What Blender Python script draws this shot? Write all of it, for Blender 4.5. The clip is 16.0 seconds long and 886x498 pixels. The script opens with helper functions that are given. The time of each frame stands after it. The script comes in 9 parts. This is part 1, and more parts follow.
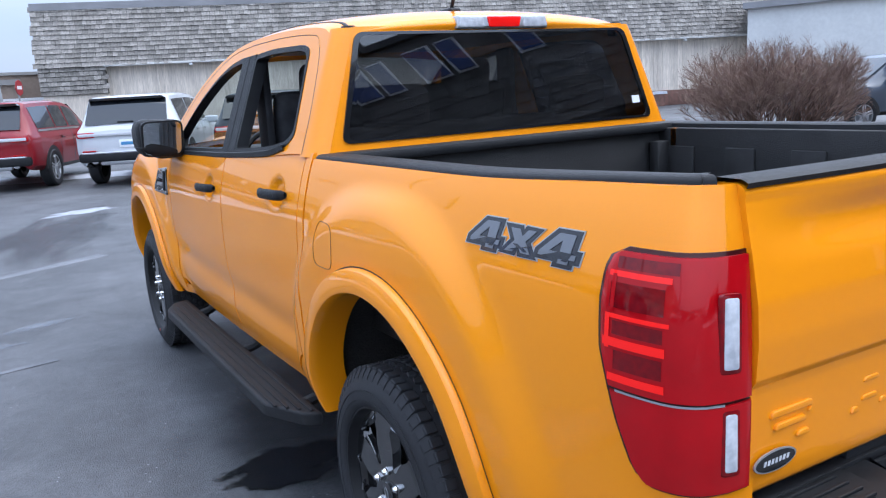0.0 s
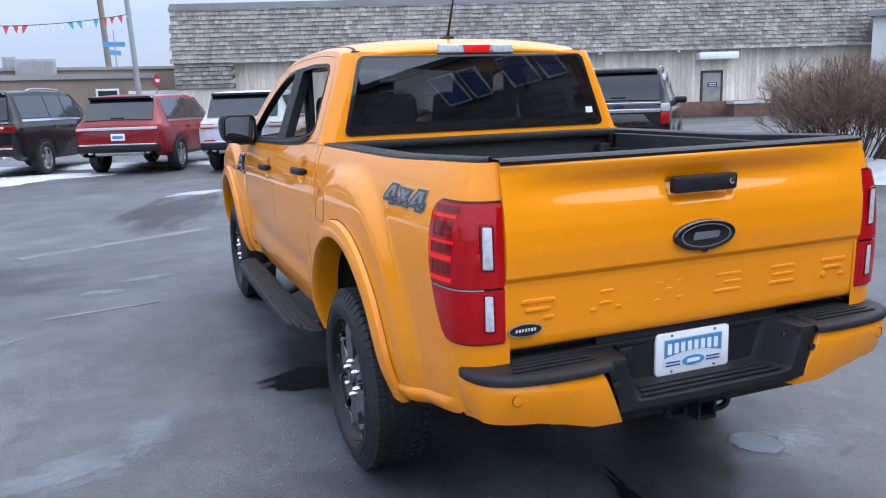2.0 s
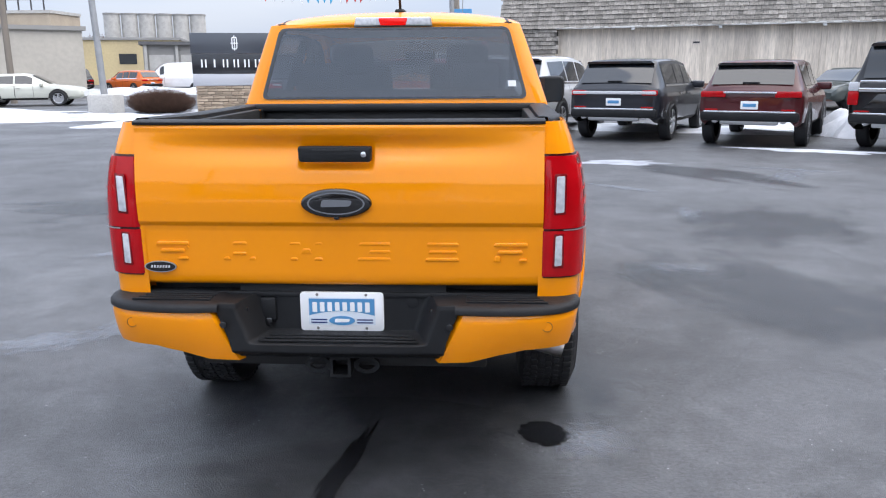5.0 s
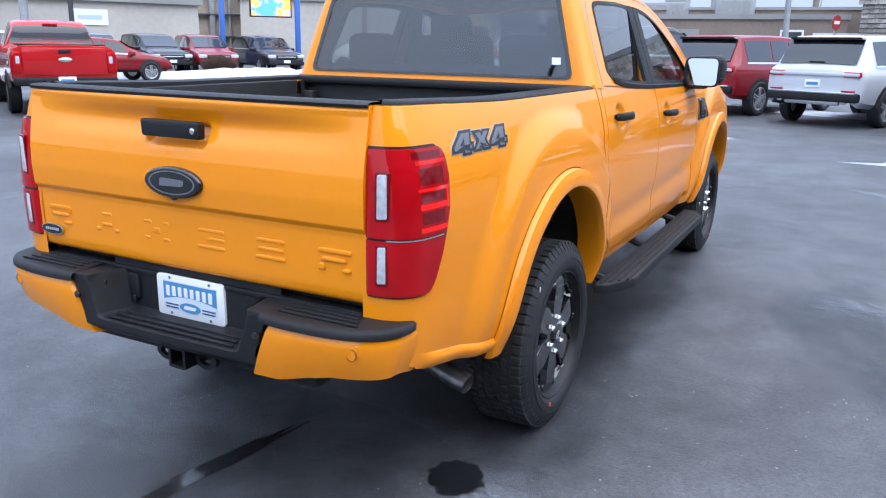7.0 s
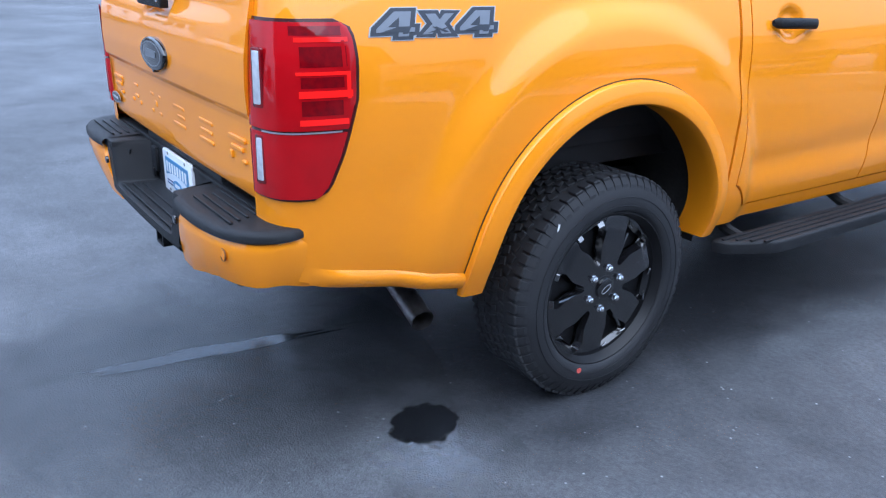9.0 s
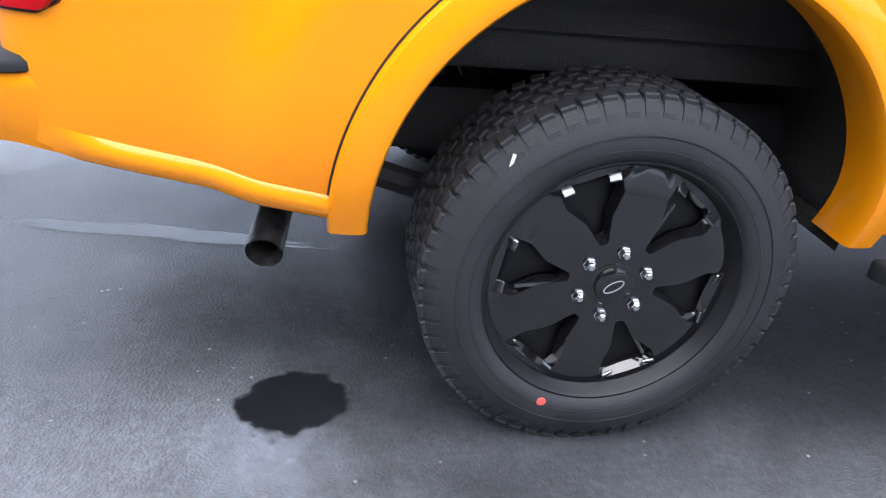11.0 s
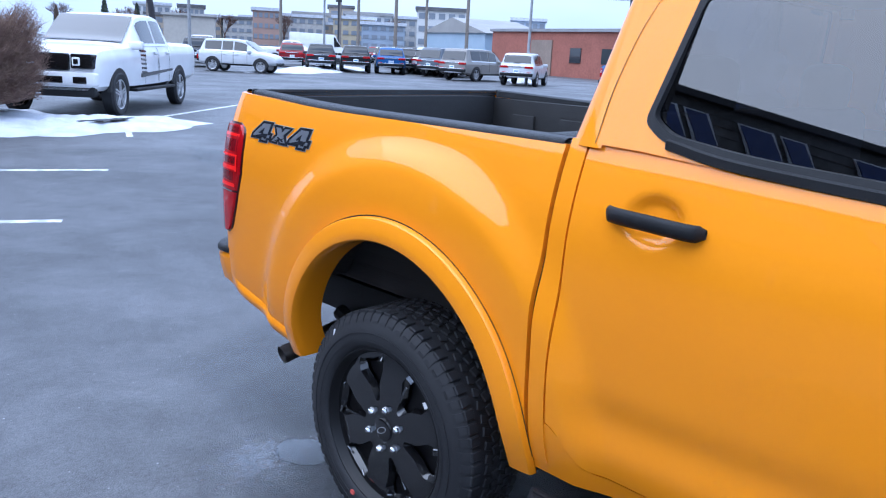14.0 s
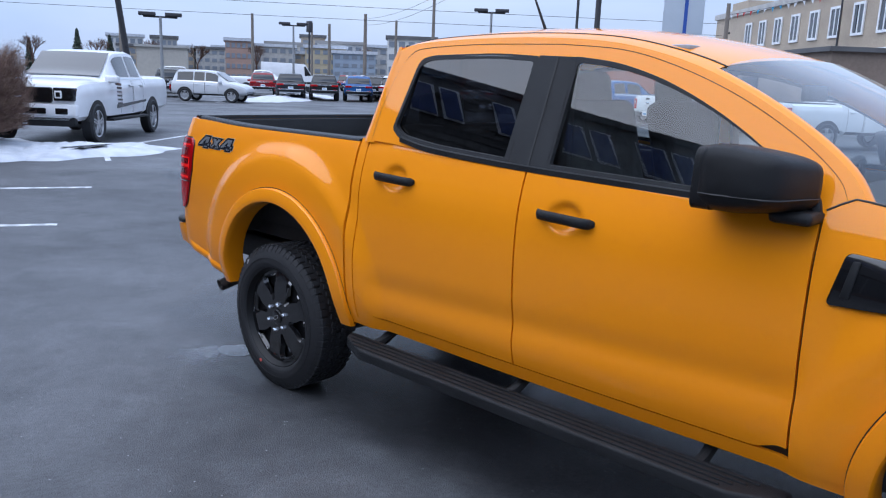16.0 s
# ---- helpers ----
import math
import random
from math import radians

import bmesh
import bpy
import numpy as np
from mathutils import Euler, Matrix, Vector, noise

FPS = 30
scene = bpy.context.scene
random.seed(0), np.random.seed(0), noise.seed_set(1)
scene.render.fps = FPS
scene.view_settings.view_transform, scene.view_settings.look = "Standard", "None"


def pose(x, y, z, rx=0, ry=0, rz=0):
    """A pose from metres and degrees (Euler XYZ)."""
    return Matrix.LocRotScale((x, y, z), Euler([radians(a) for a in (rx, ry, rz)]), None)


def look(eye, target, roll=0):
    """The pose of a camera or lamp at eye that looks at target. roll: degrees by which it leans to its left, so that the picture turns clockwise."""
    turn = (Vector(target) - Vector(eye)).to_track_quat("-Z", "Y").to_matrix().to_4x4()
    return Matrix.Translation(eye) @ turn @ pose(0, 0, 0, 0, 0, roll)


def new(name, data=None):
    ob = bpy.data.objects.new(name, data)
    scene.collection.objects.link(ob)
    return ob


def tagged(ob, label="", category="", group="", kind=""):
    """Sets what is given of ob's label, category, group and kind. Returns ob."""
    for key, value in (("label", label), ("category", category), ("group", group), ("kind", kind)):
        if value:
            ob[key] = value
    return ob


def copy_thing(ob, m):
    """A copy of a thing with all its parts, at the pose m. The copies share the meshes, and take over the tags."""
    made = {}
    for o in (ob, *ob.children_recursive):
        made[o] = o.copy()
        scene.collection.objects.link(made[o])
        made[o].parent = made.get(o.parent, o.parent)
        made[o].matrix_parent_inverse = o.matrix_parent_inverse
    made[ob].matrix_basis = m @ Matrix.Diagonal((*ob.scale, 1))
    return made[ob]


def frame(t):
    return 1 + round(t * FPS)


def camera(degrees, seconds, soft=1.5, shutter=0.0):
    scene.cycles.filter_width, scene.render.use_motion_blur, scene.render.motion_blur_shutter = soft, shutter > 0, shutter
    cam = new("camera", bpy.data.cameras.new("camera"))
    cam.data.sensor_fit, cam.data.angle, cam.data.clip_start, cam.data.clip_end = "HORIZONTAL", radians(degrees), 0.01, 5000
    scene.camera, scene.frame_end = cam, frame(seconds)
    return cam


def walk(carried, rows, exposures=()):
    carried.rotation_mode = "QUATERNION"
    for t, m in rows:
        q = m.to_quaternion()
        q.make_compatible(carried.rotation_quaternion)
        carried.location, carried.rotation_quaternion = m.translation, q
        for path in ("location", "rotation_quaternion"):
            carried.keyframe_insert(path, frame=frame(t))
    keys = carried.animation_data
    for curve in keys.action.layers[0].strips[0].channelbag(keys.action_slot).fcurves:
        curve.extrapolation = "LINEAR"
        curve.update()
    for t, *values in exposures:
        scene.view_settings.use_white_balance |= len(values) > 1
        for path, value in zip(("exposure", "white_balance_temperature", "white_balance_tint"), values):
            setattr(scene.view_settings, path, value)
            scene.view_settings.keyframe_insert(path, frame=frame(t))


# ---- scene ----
cam = camera(58.6, 16.0, soft=1.15)
PATH = [
    (0, (-1.736, -1.894, 1.492), (-0.757, -0.195, 1.097), -3.4),
    (0.5, (-1.74, -2.19, 1.491), (-0.903, -0.415, 1.103), -3.3),
    (1, (-1.723, -2.484, 1.488), (-0.971, -0.675, 1.087), -2.1),
    (1.5, (-1.737, -2.768, 1.493), (-1.019, -0.946, 1.088), -2.1),
    (2, (-1.656, -3.032, 1.504), (-0.926, -1.21, 1.123), -1.9),
    (2.5, (-1.443, -3.209, 1.478), (-0.886, -1.329, 1.085), -0.0),
    (3, (-1.097, -3.352, 1.492), (-0.732, -1.427, 1.094), 0.8),
    (3.5, (-0.699, -3.494, 1.48), (-0.489, -1.552, 1.053), -0.1),
    (4, (-0.305, -3.615, 1.478), (-0.211, -1.674, 1.003), 0.1),
    (4.5, (0.084, -3.658, 1.492), (0.121, -1.711, 1.035), 0.6),
    (5, (0.507, -3.645, 1.481), (0.389, -1.698, 1.038), -0.4),
    (5.2, (0.667, -3.604, 1.484), (0.488, -1.664, 1.036), -0.6),
    (7.3, (2.009, -2.687, 1.473), (0.989, -1.036, 0.99), 0.6),
    (7.5, (2.118, -2.612, 1.464), (1.027, -0.997, 1.01), 0.3),
    (8, (2.323, -2.394, 1.466), (1.125, -0.86, 1.005), 0.2),
    (8.5, (2.423, -2.098, 1.448), (1.067, -0.721, 0.933), 0.7),
    (9, (2.459, -1.762, 1.354), (0.931, -0.678, 0.654), 1.7),
    (9.5, (2.48, -1.423, 1.278), (0.874, -0.572, 0.443), 3.5),
    (9.7, (2.464, -1.302, 1.143), (0.811, -0.5, 0.355), 2.4),
    (11.8, (1.908, -0.060, 1.070), (0.315, -0.385, -0.095), 7.9),
    (12, (1.896, 0.098, 1.139), (0.374, -0.437, -0.042), 7.2),
    (12.5, (1.964, 0.473, 1.279), (0.438, -0.405, 0.330), 6.9),
    (13, (2.023, 0.888, 1.393), (0.574, -0.306, 0.704), 4.7),
    (13.5, (2.178, 1.266, 1.416), (0.755, -0.026, 0.862), 4.0),
    (14, (2.334, 1.649, 1.493), (0.947, 0.291, 1.011), 2.9),
    (14.5, (2.501, 2.069, 1.518), (1.129, 0.681, 1.08), 2.6),
    (15, (2.701, 2.433, 1.571), (1.285, 1.097, 1.116), 2.2),
    (15.5, (2.87, 2.83, 1.61), (1.445, 1.5, 1.163), 1.9),
    (16, (3.125, 3.216, 1.575), (1.689, 1.887, 1.158), 2.2),
]
EXPOSURES = [
    (0.0, 1.22, 6250, 10),
    (2.5, 1.10, 6600, 10),
    (4.0, 1.20, 7200, 11),
    (5.2, 1.20, 7100, 11),
    (7.5, 1.34, 5950, 10),
    (8.7, 1.16, 5500, 8),
    (9.4, 1.72, 5750, 9),
    (11.8, 2.05, 6900, 11),
    (12.1, 2.05, 6900, 11),
    (12.6, 1.70, 6800, 16),
    (13.1, 1.44, 5900, 15),
    (13.6, 1.16, 5350, 8),
    (14.0, 1.12, 5500, 11),
    (15.0, 0.97, 5250, 9),
    (16.0, 0.56, 5950, 11),
]
walk(cam, [(t, look(eye, target, roll)) for t, eye, target, roll in PATH], EXPOSURES)

# ---- world and light ----
world = bpy.data.worlds.new("world")
scene.world = world
world.use_nodes = True
wn, wl = world.node_tree.nodes, world.node_tree.links
wn.clear()
sky = wn.new("ShaderNodeTexSky")
sky.sky_type, sky.sun_disc = "NISHITA", False
sky.sun_elevation, sky.sun_rotation = radians(63), radians(108)
sky.air_density, sky.dust_density, sky.ozone_density = 1.2, 2.5, 1.5
coord = wn.new("ShaderNodeTexCoord")
cloud_map = wn.new("ShaderNodeMapping")
cloud_map.inputs["Scale"].default_value = (1, 1, 3.2)
clouds = wn.new("ShaderNodeTexNoise")
clouds.inputs["Scale"].default_value, clouds.inputs["Detail"].default_value = 2.4, 6
cloud_ramp = wn.new("ShaderNodeValToRGB")
cloud_ramp.color_ramp.elements[0].position, cloud_ramp.color_ramp.elements[1].position = 0.25, 0.75
cloud_ramp.color_ramp.elements[0].color = (5.4, 7.0, 10.2, 1)
cloud_ramp.color_ramp.elements[1].color = (8.0, 9.0, 11.0, 1)
overcast = wn.new("ShaderNodeMix")
overcast.data_type = "RGBA"
overcast.inputs["Factor"].default_value = 0.82
sky_out = wn.new("ShaderNodeBackground")
sky_out.inputs["Strength"].default_value = 0.098
world_out = wn.new("ShaderNodeOutputWorld")
wl.new(coord.outputs["Generated"], cloud_map.inputs["Vector"])
wl.new(cloud_map.outputs["Vector"], clouds.inputs["Vector"])
wl.new(clouds.outputs["Fac"], cloud_ramp.inputs["Fac"])
wl.new(sky.outputs["Color"], overcast.inputs["A"])
wl.new(cloud_ramp.outputs["Color"], overcast.inputs["B"])
# an overcast sky is brighter overhead than at the horizon
height = wn.new("ShaderNodeSeparateXYZ")
rise = wn.new("ShaderNodeMapRange")
rise.inputs["From Min"].default_value, rise.inputs["From Max"].default_value = 0.0, 0.8
rise.inputs["To Min"].default_value, rise.inputs["To Max"].default_value = 0.0, 0.82
veil = wn.new("ShaderNodeVectorMath")
veil.operation = "SCALE"
wl.new(coord.outputs["Generated"], height.inputs["Vector"])
wl.new(height.outputs["Z"], rise.inputs["Value"])
wl.new(overcast.outputs["Result"], veil.inputs[0])
side = wn.new("ShaderNodeMath")
side.operation = "MULTIPLY_ADD"
side.inputs[1].default_value, side.inputs[2].default_value = -0.13, 0.55
total = wn.new("ShaderNodeMath")
total.operation = "ADD"
wl.new(height.outputs["Y"], side.inputs[0])
wl.new(side.outputs[0], total.inputs[0])
wl.new(rise.outputs["Result"], total.inputs[1])
wl.new(total.outputs[0], veil.inputs["Scale"])
wl.new(veil.outputs["Vector"], sky_out.inputs["Color"])
wl.new(sky_out.outputs["Background"], world_out.inputs["Surface"])

sun_data = bpy.data.lights.new("sun", "SUN")
sun_data.energy, sun_data.angle, sun_data.color = 1.25, radians(90), (1.0, 0.96, 0.90)
sun = new("sun", sun_data)
sun.matrix_world = look((15, -5, 31), (0, 0, 0))


# ---- materials ----
def material(name, color, rough=0.5, metal=0.0, coat=0.0, color2=None, scale=8.0, bump=0.0, bump_scale=60.0,
             detail=5.0, emit=0.0, rough2=None, spec=0.5, stretch=(1, 1, 1), lo=0.35, hi=0.65, jitter=0.0, fine=0.0):
    """A surface with a second colour in large patches, fine grain and relief; jitter varies it from piece to piece."""
    m = bpy.data.materials.new(name)
    m.use_nodes = True
    nt = m.node_tree
    n, l = nt.nodes, nt.links
    b = n["Principled BSDF"]
    b.inputs["Base Color"].default_value = (*color, 1)
    b.inputs["Roughness"].default_value = rough
    b.inputs["Metallic"].default_value = metal
    b.inputs["Coat Weight"].default_value = coat
    b.inputs["Coat Roughness"].default_value = 0.03
    b.inputs["Specular IOR Level"].default_value = spec
    if emit:
        b.inputs["Emission Color"].default_value = (*color, 1)
        b.inputs["Emission Strength"].default_value = emit
    co = n.new("ShaderNodeTexCoord")
    mp = n.new("ShaderNodeMapping")
    mp.inputs["Scale"].default_value = stretch
    l.new(co.outputs["Object"], mp.inputs["Vector"])
    last = None
    if color2 is not None or rough2 is not None:
        t = n.new("ShaderNodeTexNoise")
        t.inputs["Scale"].default_value, t.inputs["Detail"].default_value = scale, detail
        l.new(mp.outputs["Vector"], t.inputs["Vector"])
        r = n.new("ShaderNodeMapRange")
        r.inputs["From Min"].default_value, r.inputs["From Max"].default_value = lo, hi
        l.new(t.outputs["Fac"], r.inputs["Value"])
        if color2 is not None:
            x = n.new("ShaderNodeMix")
            x.data_type = "RGBA"
            x.inputs["A"].default_value, x.inputs["B"].default_value = (*color, 1), (*color2, 1)
            l.new(r.outputs["Result"], x.inputs["Factor"])
            last = x.outputs["Result"]
        if rough2 is not None:
            q = n.new("ShaderNodeMapRange")
            q.inputs["To Min"].default_value, q.inputs["To Max"].default_value = rough, rough2
            l.new(r.outputs["Result"], q.inputs["Value"])
            l.new(q.outputs["Result"], b.inputs["Roughness"])
    if fine or jitter:
        hsv = n.new("ShaderNodeHueSaturation")
        if last is not None:
            l.new(last, hsv.inputs["Color"])
        else:
            hsv.inputs["Color"].default_value = (*color, 1)
        val = None
        if fine:
            g = n.new("ShaderNodeTexNoise")
            g.inputs["Scale"].default_value, g.inputs["Detail"].default_value = scale * 14, 3
            l.new(mp.outputs["Vector"], g.inputs["Vector"])
            gr = n.new("ShaderNodeMapRange")
            gr.inputs["From Min"].default_value, gr.inputs["From Max"].default_value = 0.3, 0.7
            gr.inputs["To Min"].default_value, gr.inputs["To Max"].default_value = 1 - fine, 1 + fine
            l.new(g.outputs["Fac"], gr.inputs["Value"])
            val = gr.outputs["Result"]
        if jitter:
            o = n.new("ShaderNodeObjectInfo")
            geo = n.new("ShaderNodeNewGeometry")
            ad = n.new("ShaderNodeMath")
            ad.operation = "ADD"
            fr = n.new("ShaderNodeMath")
            fr.operation = "FRACT"
            l.new(o.outputs["Random"], ad.inputs[0])
            l.new(geo.outputs["Random Per Island"], ad.inputs[1])
            l.new(ad.outputs[0], fr.inputs[0])
            jr = n.new("ShaderNodeMapRange")
            jr.inputs["To Min"].default_value, jr.inputs["To Max"].default_value = 1 - jitter, 1 + jitter
            l.new(fr.outputs[0], jr.inputs["Value"])
            if val is not None:
                mu = n.new("ShaderNodeMath")
                mu.operation = "MULTIPLY"
                l.new(val, mu.inputs[0])
                l.new(jr.outputs["Result"], mu.inputs[1])
                val = mu.outputs[0]
            else:
                val = jr.outputs["Result"]
        l.new(val, hsv.inputs["Value"])
        last = hsv.outputs["Color"]
    if last is not None:
        l.new(last, b.inputs["Base Color"])
    if bump:
        t2 = n.new("ShaderNodeTexNoise")
        t2.inputs["Scale"].default_value, t2.inputs["Detail"].default_value = bump_scale, 4
        l.new(mp.outputs["Vector"], t2.inputs["Vector"])
        bp = n.new("ShaderNodeBump")
        bp.inputs["Strength"].default_value, bp.inputs["Distance"].default_value = bump, 0.01
        l.new(t2.outputs["Fac"], bp.inputs["Height"])
        l.new(bp.outputs["Normal"], b.inputs["Normal"])
    return m


def glass(name, tint, gloss=1.0):
    """A thin tinted pane: it mirrors by Fresnel and lets the rest through, tinted."""
    m = bpy.data.materials.new(name)
    m.use_nodes = True
    n, l = m.node_tree.nodes, m.node_tree.links
    n.clear()
    out = n.new("ShaderNodeOutputMaterial")
    mix = n.new("ShaderNodeMixShader")
    tr = n.new("ShaderNodeBsdfTransparent")
    tr.inputs["Color"].default_value = (*tint, 1)
    gl = n.new("ShaderNodeBsdfGlossy")
    gl.inputs["Roughness"].default_value = 0.01
    gl.inputs["Color"].default_value = (gloss, gloss, gloss, 1)
    face = n.new("ShaderNodeLayerWeight")
    face.inputs["Blend"].default_value = 0.5
    power = n.new("ShaderNodeMath")
    power.operation = "POWER"
    power.inputs[1].default_value = 5.0
    fr = n.new("ShaderNodeMath")
    fr.operation = "MULTIPLY_ADD"
    # two surfaces of the pane, each with its own reflection
    fr.inputs[1].default_value, fr.inputs[2].default_value = 1.25, 0.085
    fr.use_clamp = True
    l.new(face.outputs["Facing"], power.inputs[0])
    l.new(power.outputs[0], fr.inputs[0])
    l.new(fr.outputs[0], mix.inputs["Fac"])
    l.new(tr.outputs["BSDF"], mix.inputs[1])
    l.new(gl.outputs["BSDF"], mix.inputs[2])
    l.new(mix.outputs["Shader"], out.inputs["Surface"])
    return m


ORANGE = material("orange_paint", (0.88, 0.284, 0.004), 0.42, 0.0, 0.85, (0.86, 0.270, 0.0035), 1.5, 0.0, spec=0.05)
BLACK_PLASTIC = material("black_textured_plastic", (0.008, 0.0085, 0.010), 0.5, 0, 0, (0.013, 0.014, 0.016), 6, 0.3, 700, spec=0.28)
SATIN_BLACK = material("satin_black", (0.008, 0.008, 0.009), 0.45, 0, 0, spec=0.3)
GLOSS_BLACK = material("gloss_black", (0.006, 0.006, 0.007), 0.12, 0, 0.8)
SEAL = material("rubber_seal", (0.012, 0.012, 0.013), 0.6)
LINER = material("bed_liner", (0.007, 0.007, 0.008), 0.6, 0, 0, (0.012, 0.012, 0.013), 9, 0.4, 300)
RUBBER = material("tyre_rubber", (0.013, 0.0135, 0.016), 0.6, 0, 0, (0.021, 0.022, 0.025), 7, 0.18, 260, rough2=0.74, spec=0.4)
ARCH_LINER = material("arch_liner", (0.020, 0.019, 0.019), 0.75, 0, 0, (0.034, 0.031, 0.029), 5, 0.4, 120, fine=0.25)
CHROME = material("chrome", (0.75, 0.76, 0.78), 0.12, 1.0)
STEEL = material("exhaust_steel", (0.32, 0.31, 0.31), 0.38, 1.0, 0, (0.2, 0.19, 0.19), 30)
TINT = glass("privacy_glass", (0.15, 0.155, 0.17), 1.0)
TINT_REAR = glass("rear_glass", (0.42, 0.43, 0.45), 1.0)
CLEAR = glass("clear_glass", (0.72, 0.78, 0.76))
FAR_GLASS = material("far_car_glass", (0.010, 0.012, 0.015), 0.05, 0, 0.6, spec=0.5)
RED_LENS = material("red_lens", (0.44, 0.002, 0.006), 0.25, 0, 0.7, (0.35, 0.002, 0.005), 9, spec=0.05)
RED_DEEP = material("deep_red_lens", (0.13, 0.001, 0.004), 0.2, 0, 0.8, (0.20, 0.001, 0.004), 60, spec=0.05)
LAMP_EDGE = material("lamp_housing", (0.035, 0.002, 0.003), 0.3, 0, 0.5, spec=0.2)
RED_BRIGHT = material("bright_red_lens", (0.85, 0.010, 0.008), 0.2, 0, 0.8, emit=0.10, spec=0.05)
WHITE_LENS = material("white_lens", (0.60, 0.61, 0.64), 0.15, 0, 0.6, (0.44, 0.45, 0.48), 55)
INTERIOR = material("dark_interior", (0.022, 0.022, 0.025), 0.7, 0, 0, (0.035, 0.035, 0.038), 12, 0.2, 200)
SEAT = material("seat_cloth", (0.03, 0.03, 0.033), 0.8, 0, 0, (0.05, 0.05, 0.055), 20, 0.3, 400)
BADGE = material("badge_grey", (0.17, 0.18, 0.20), 0.3, 0.3, 0.3)
BADGE_DARK = material("badge_dark", (0.012, 0.014, 0.02), 0.25, 0, 0.4)
BADGE_EDGE = material("badge_silver_edge", (0.42, 0.43, 0.45), 0.3, 0.6)
PLATE_WHITE = material("plate_white", (0.78, 0.79, 0.8), 0.35, 0, 0.2)
PLATE_BLUE = material("plate_blue", (0.06, 0.24, 0.46), 0.35, 0, 0.2)
SIGN_NAVY = material("sign_navy", (0.020, 0.045, 0.17), 0.4, 0, 0, (0.016, 0.036, 0.14), 3)
WHITE_PAINT = material("white_paint", (0.78, 0.79, 0.8), 0.35, 0, 0.6, (0.74, 0.75, 0.77), 2)


# ---- mesh helpers ----
def finish(bm, angle=40, flat=False):
    bmesh.ops.remove_doubles(bm, verts=bm.verts, dist=1e-5)
    lim = radians(angle)
    for f in bm.faces:
        f.smooth = not flat
    for e in bm.edges:
        if len(e.link_faces) == 2 and e.calc_face_angle(0) > lim:
            e.smooth = False


def part(name, bm, mat, parent=None, label="", angle=40, flat=False):
    """Links a bmesh as one mesh object, under a thing or a part if given."""
    finish(bm, angle, flat)
    me = bpy.data.meshes.new(name)
    bm.to_mesh(me)
    bm.free()
    me.materials.append(mat)
    ob = new(name, me)
    if parent is not None:
        ob.parent = parent
    if label:
        tagged(ob, label)
    return ob


def thing(name, label, category, group="", kind="", m=None):
    ob = new(name)
    ob.empty_display_size = 0.1
    if m is not None:
        ob.matrix_world = m
    return tagged(ob, label, category, group, kind)


def box(bm, x0, x1, y0, y1, z0, z1, bevel=0.0, segs=2, m=None):
    vs = [bm.verts.new((x, y, z)) for x in (x0, x1) for y in (y0, y1) for z in (z0, z1)]
    quads = ((0, 1, 3, 2), (4, 6, 7, 5), (0, 4, 5, 1), (2, 3, 7, 6), (0, 2, 6, 4), (1, 5, 7, 3))
    fs = [bm.faces.new([vs[i] for i in q]) for q in quads]
    if m is not None:
        bmesh.ops.transform(bm, matrix=m, verts=vs)
    if bevel:
        es = list({e for f in fs for e in f.edges})
        bmesh.ops.bevel(bm, geom=es, offset=bevel, segments=segs, profile=0.5, affect="EDGES")
    return bm


def make_box(*a, **k):
    return box(bmesh.new(), *a, **k)


def prism(bm, poly, to3, d0, d1, bevel=0.0, segs=2):
    """Extrudes a 2D outline: to3(a, b, d) places a point of it at depth d."""
    lo = [bm.verts.new(to3(a, b, d0)) for a, b in poly]
    hi = [bm.verts.new(to3(a, b, d1)) for a, b in poly]
    n = len(poly)
    f0, f1 = bm.faces.new(lo), bm.faces.new(hi[::-1])
    fs = [f0, f1] + [bm.faces.new((lo[i], hi[i], hi[(i + 1) % n], lo[(i + 1) % n])) for i in range(n)]
    bmesh.ops.recalc_face_normals(bm, faces=fs)
    if bevel:
        bmesh.ops.bevel(bm, geom=list(f1.edges), offset=bevel, segments=segs, profile=0.5, affect="EDGES")
    return bm


def grid(bm, fn, us, vs):
    rows = [[bm.verts.new(fn(u, v)) for v in vs] for u in us]
    for a, b in zip(rows, rows[1:]):
        for i in range(len(vs) - 1):
            try:
                bm.faces.new((a[i], a[i + 1], b[i + 1], b[i]))
            except ValueError:
                pass
    return bm


def tube(bm, pts, r, segs=10, cap=True):
    """A round bar through points; r is one radius or one a point."""
    pts = [Vector(p) for p in pts]
    rs = r if isinstance(r, (list, tuple)) else [r] * len(pts)
    rings = []
    for i, p in enumerate(pts):
        a = pts[min(i + 1, len(pts) - 1)] - pts[max(i - 1, 0)]
        q = a.to_track_quat("Z", "Y")
        rings.append([bm.verts.new(p + q @ Vector((math.cos(t) * rs[i], math.sin(t) * rs[i], 0)))
                      for t in (2 * math.pi * k / segs for k in range(segs))])
    for a, b in zip(rings, rings[1:]):
        for k in range(segs):
            bm.faces.new((a[k], a[(k + 1) % segs], b[(k + 1) % segs], b[k]))
    if cap:
        bm.faces.new(rings[0][::-1])
        bm.faces.new(rings[-1])
    return bm


def lathe(bm, profile, segs=48, y=0.0, z=0.0, x=0.0):
    """Turns a profile of (radius, x) about an axis along x."""
    rings = [[bm.verts.new((x + h, y + r * math.cos(t), z + r * math.sin(t)))
              for t in (2 * math.pi * k / segs for k in range(segs))] for r, h in profile]
    for a, b in zip(rings, rings[1:]):
        for k in range(segs):
            bm.faces.new((a[k], a[(k + 1) % segs], b[(k + 1) % segs], b[k]))
    return bm


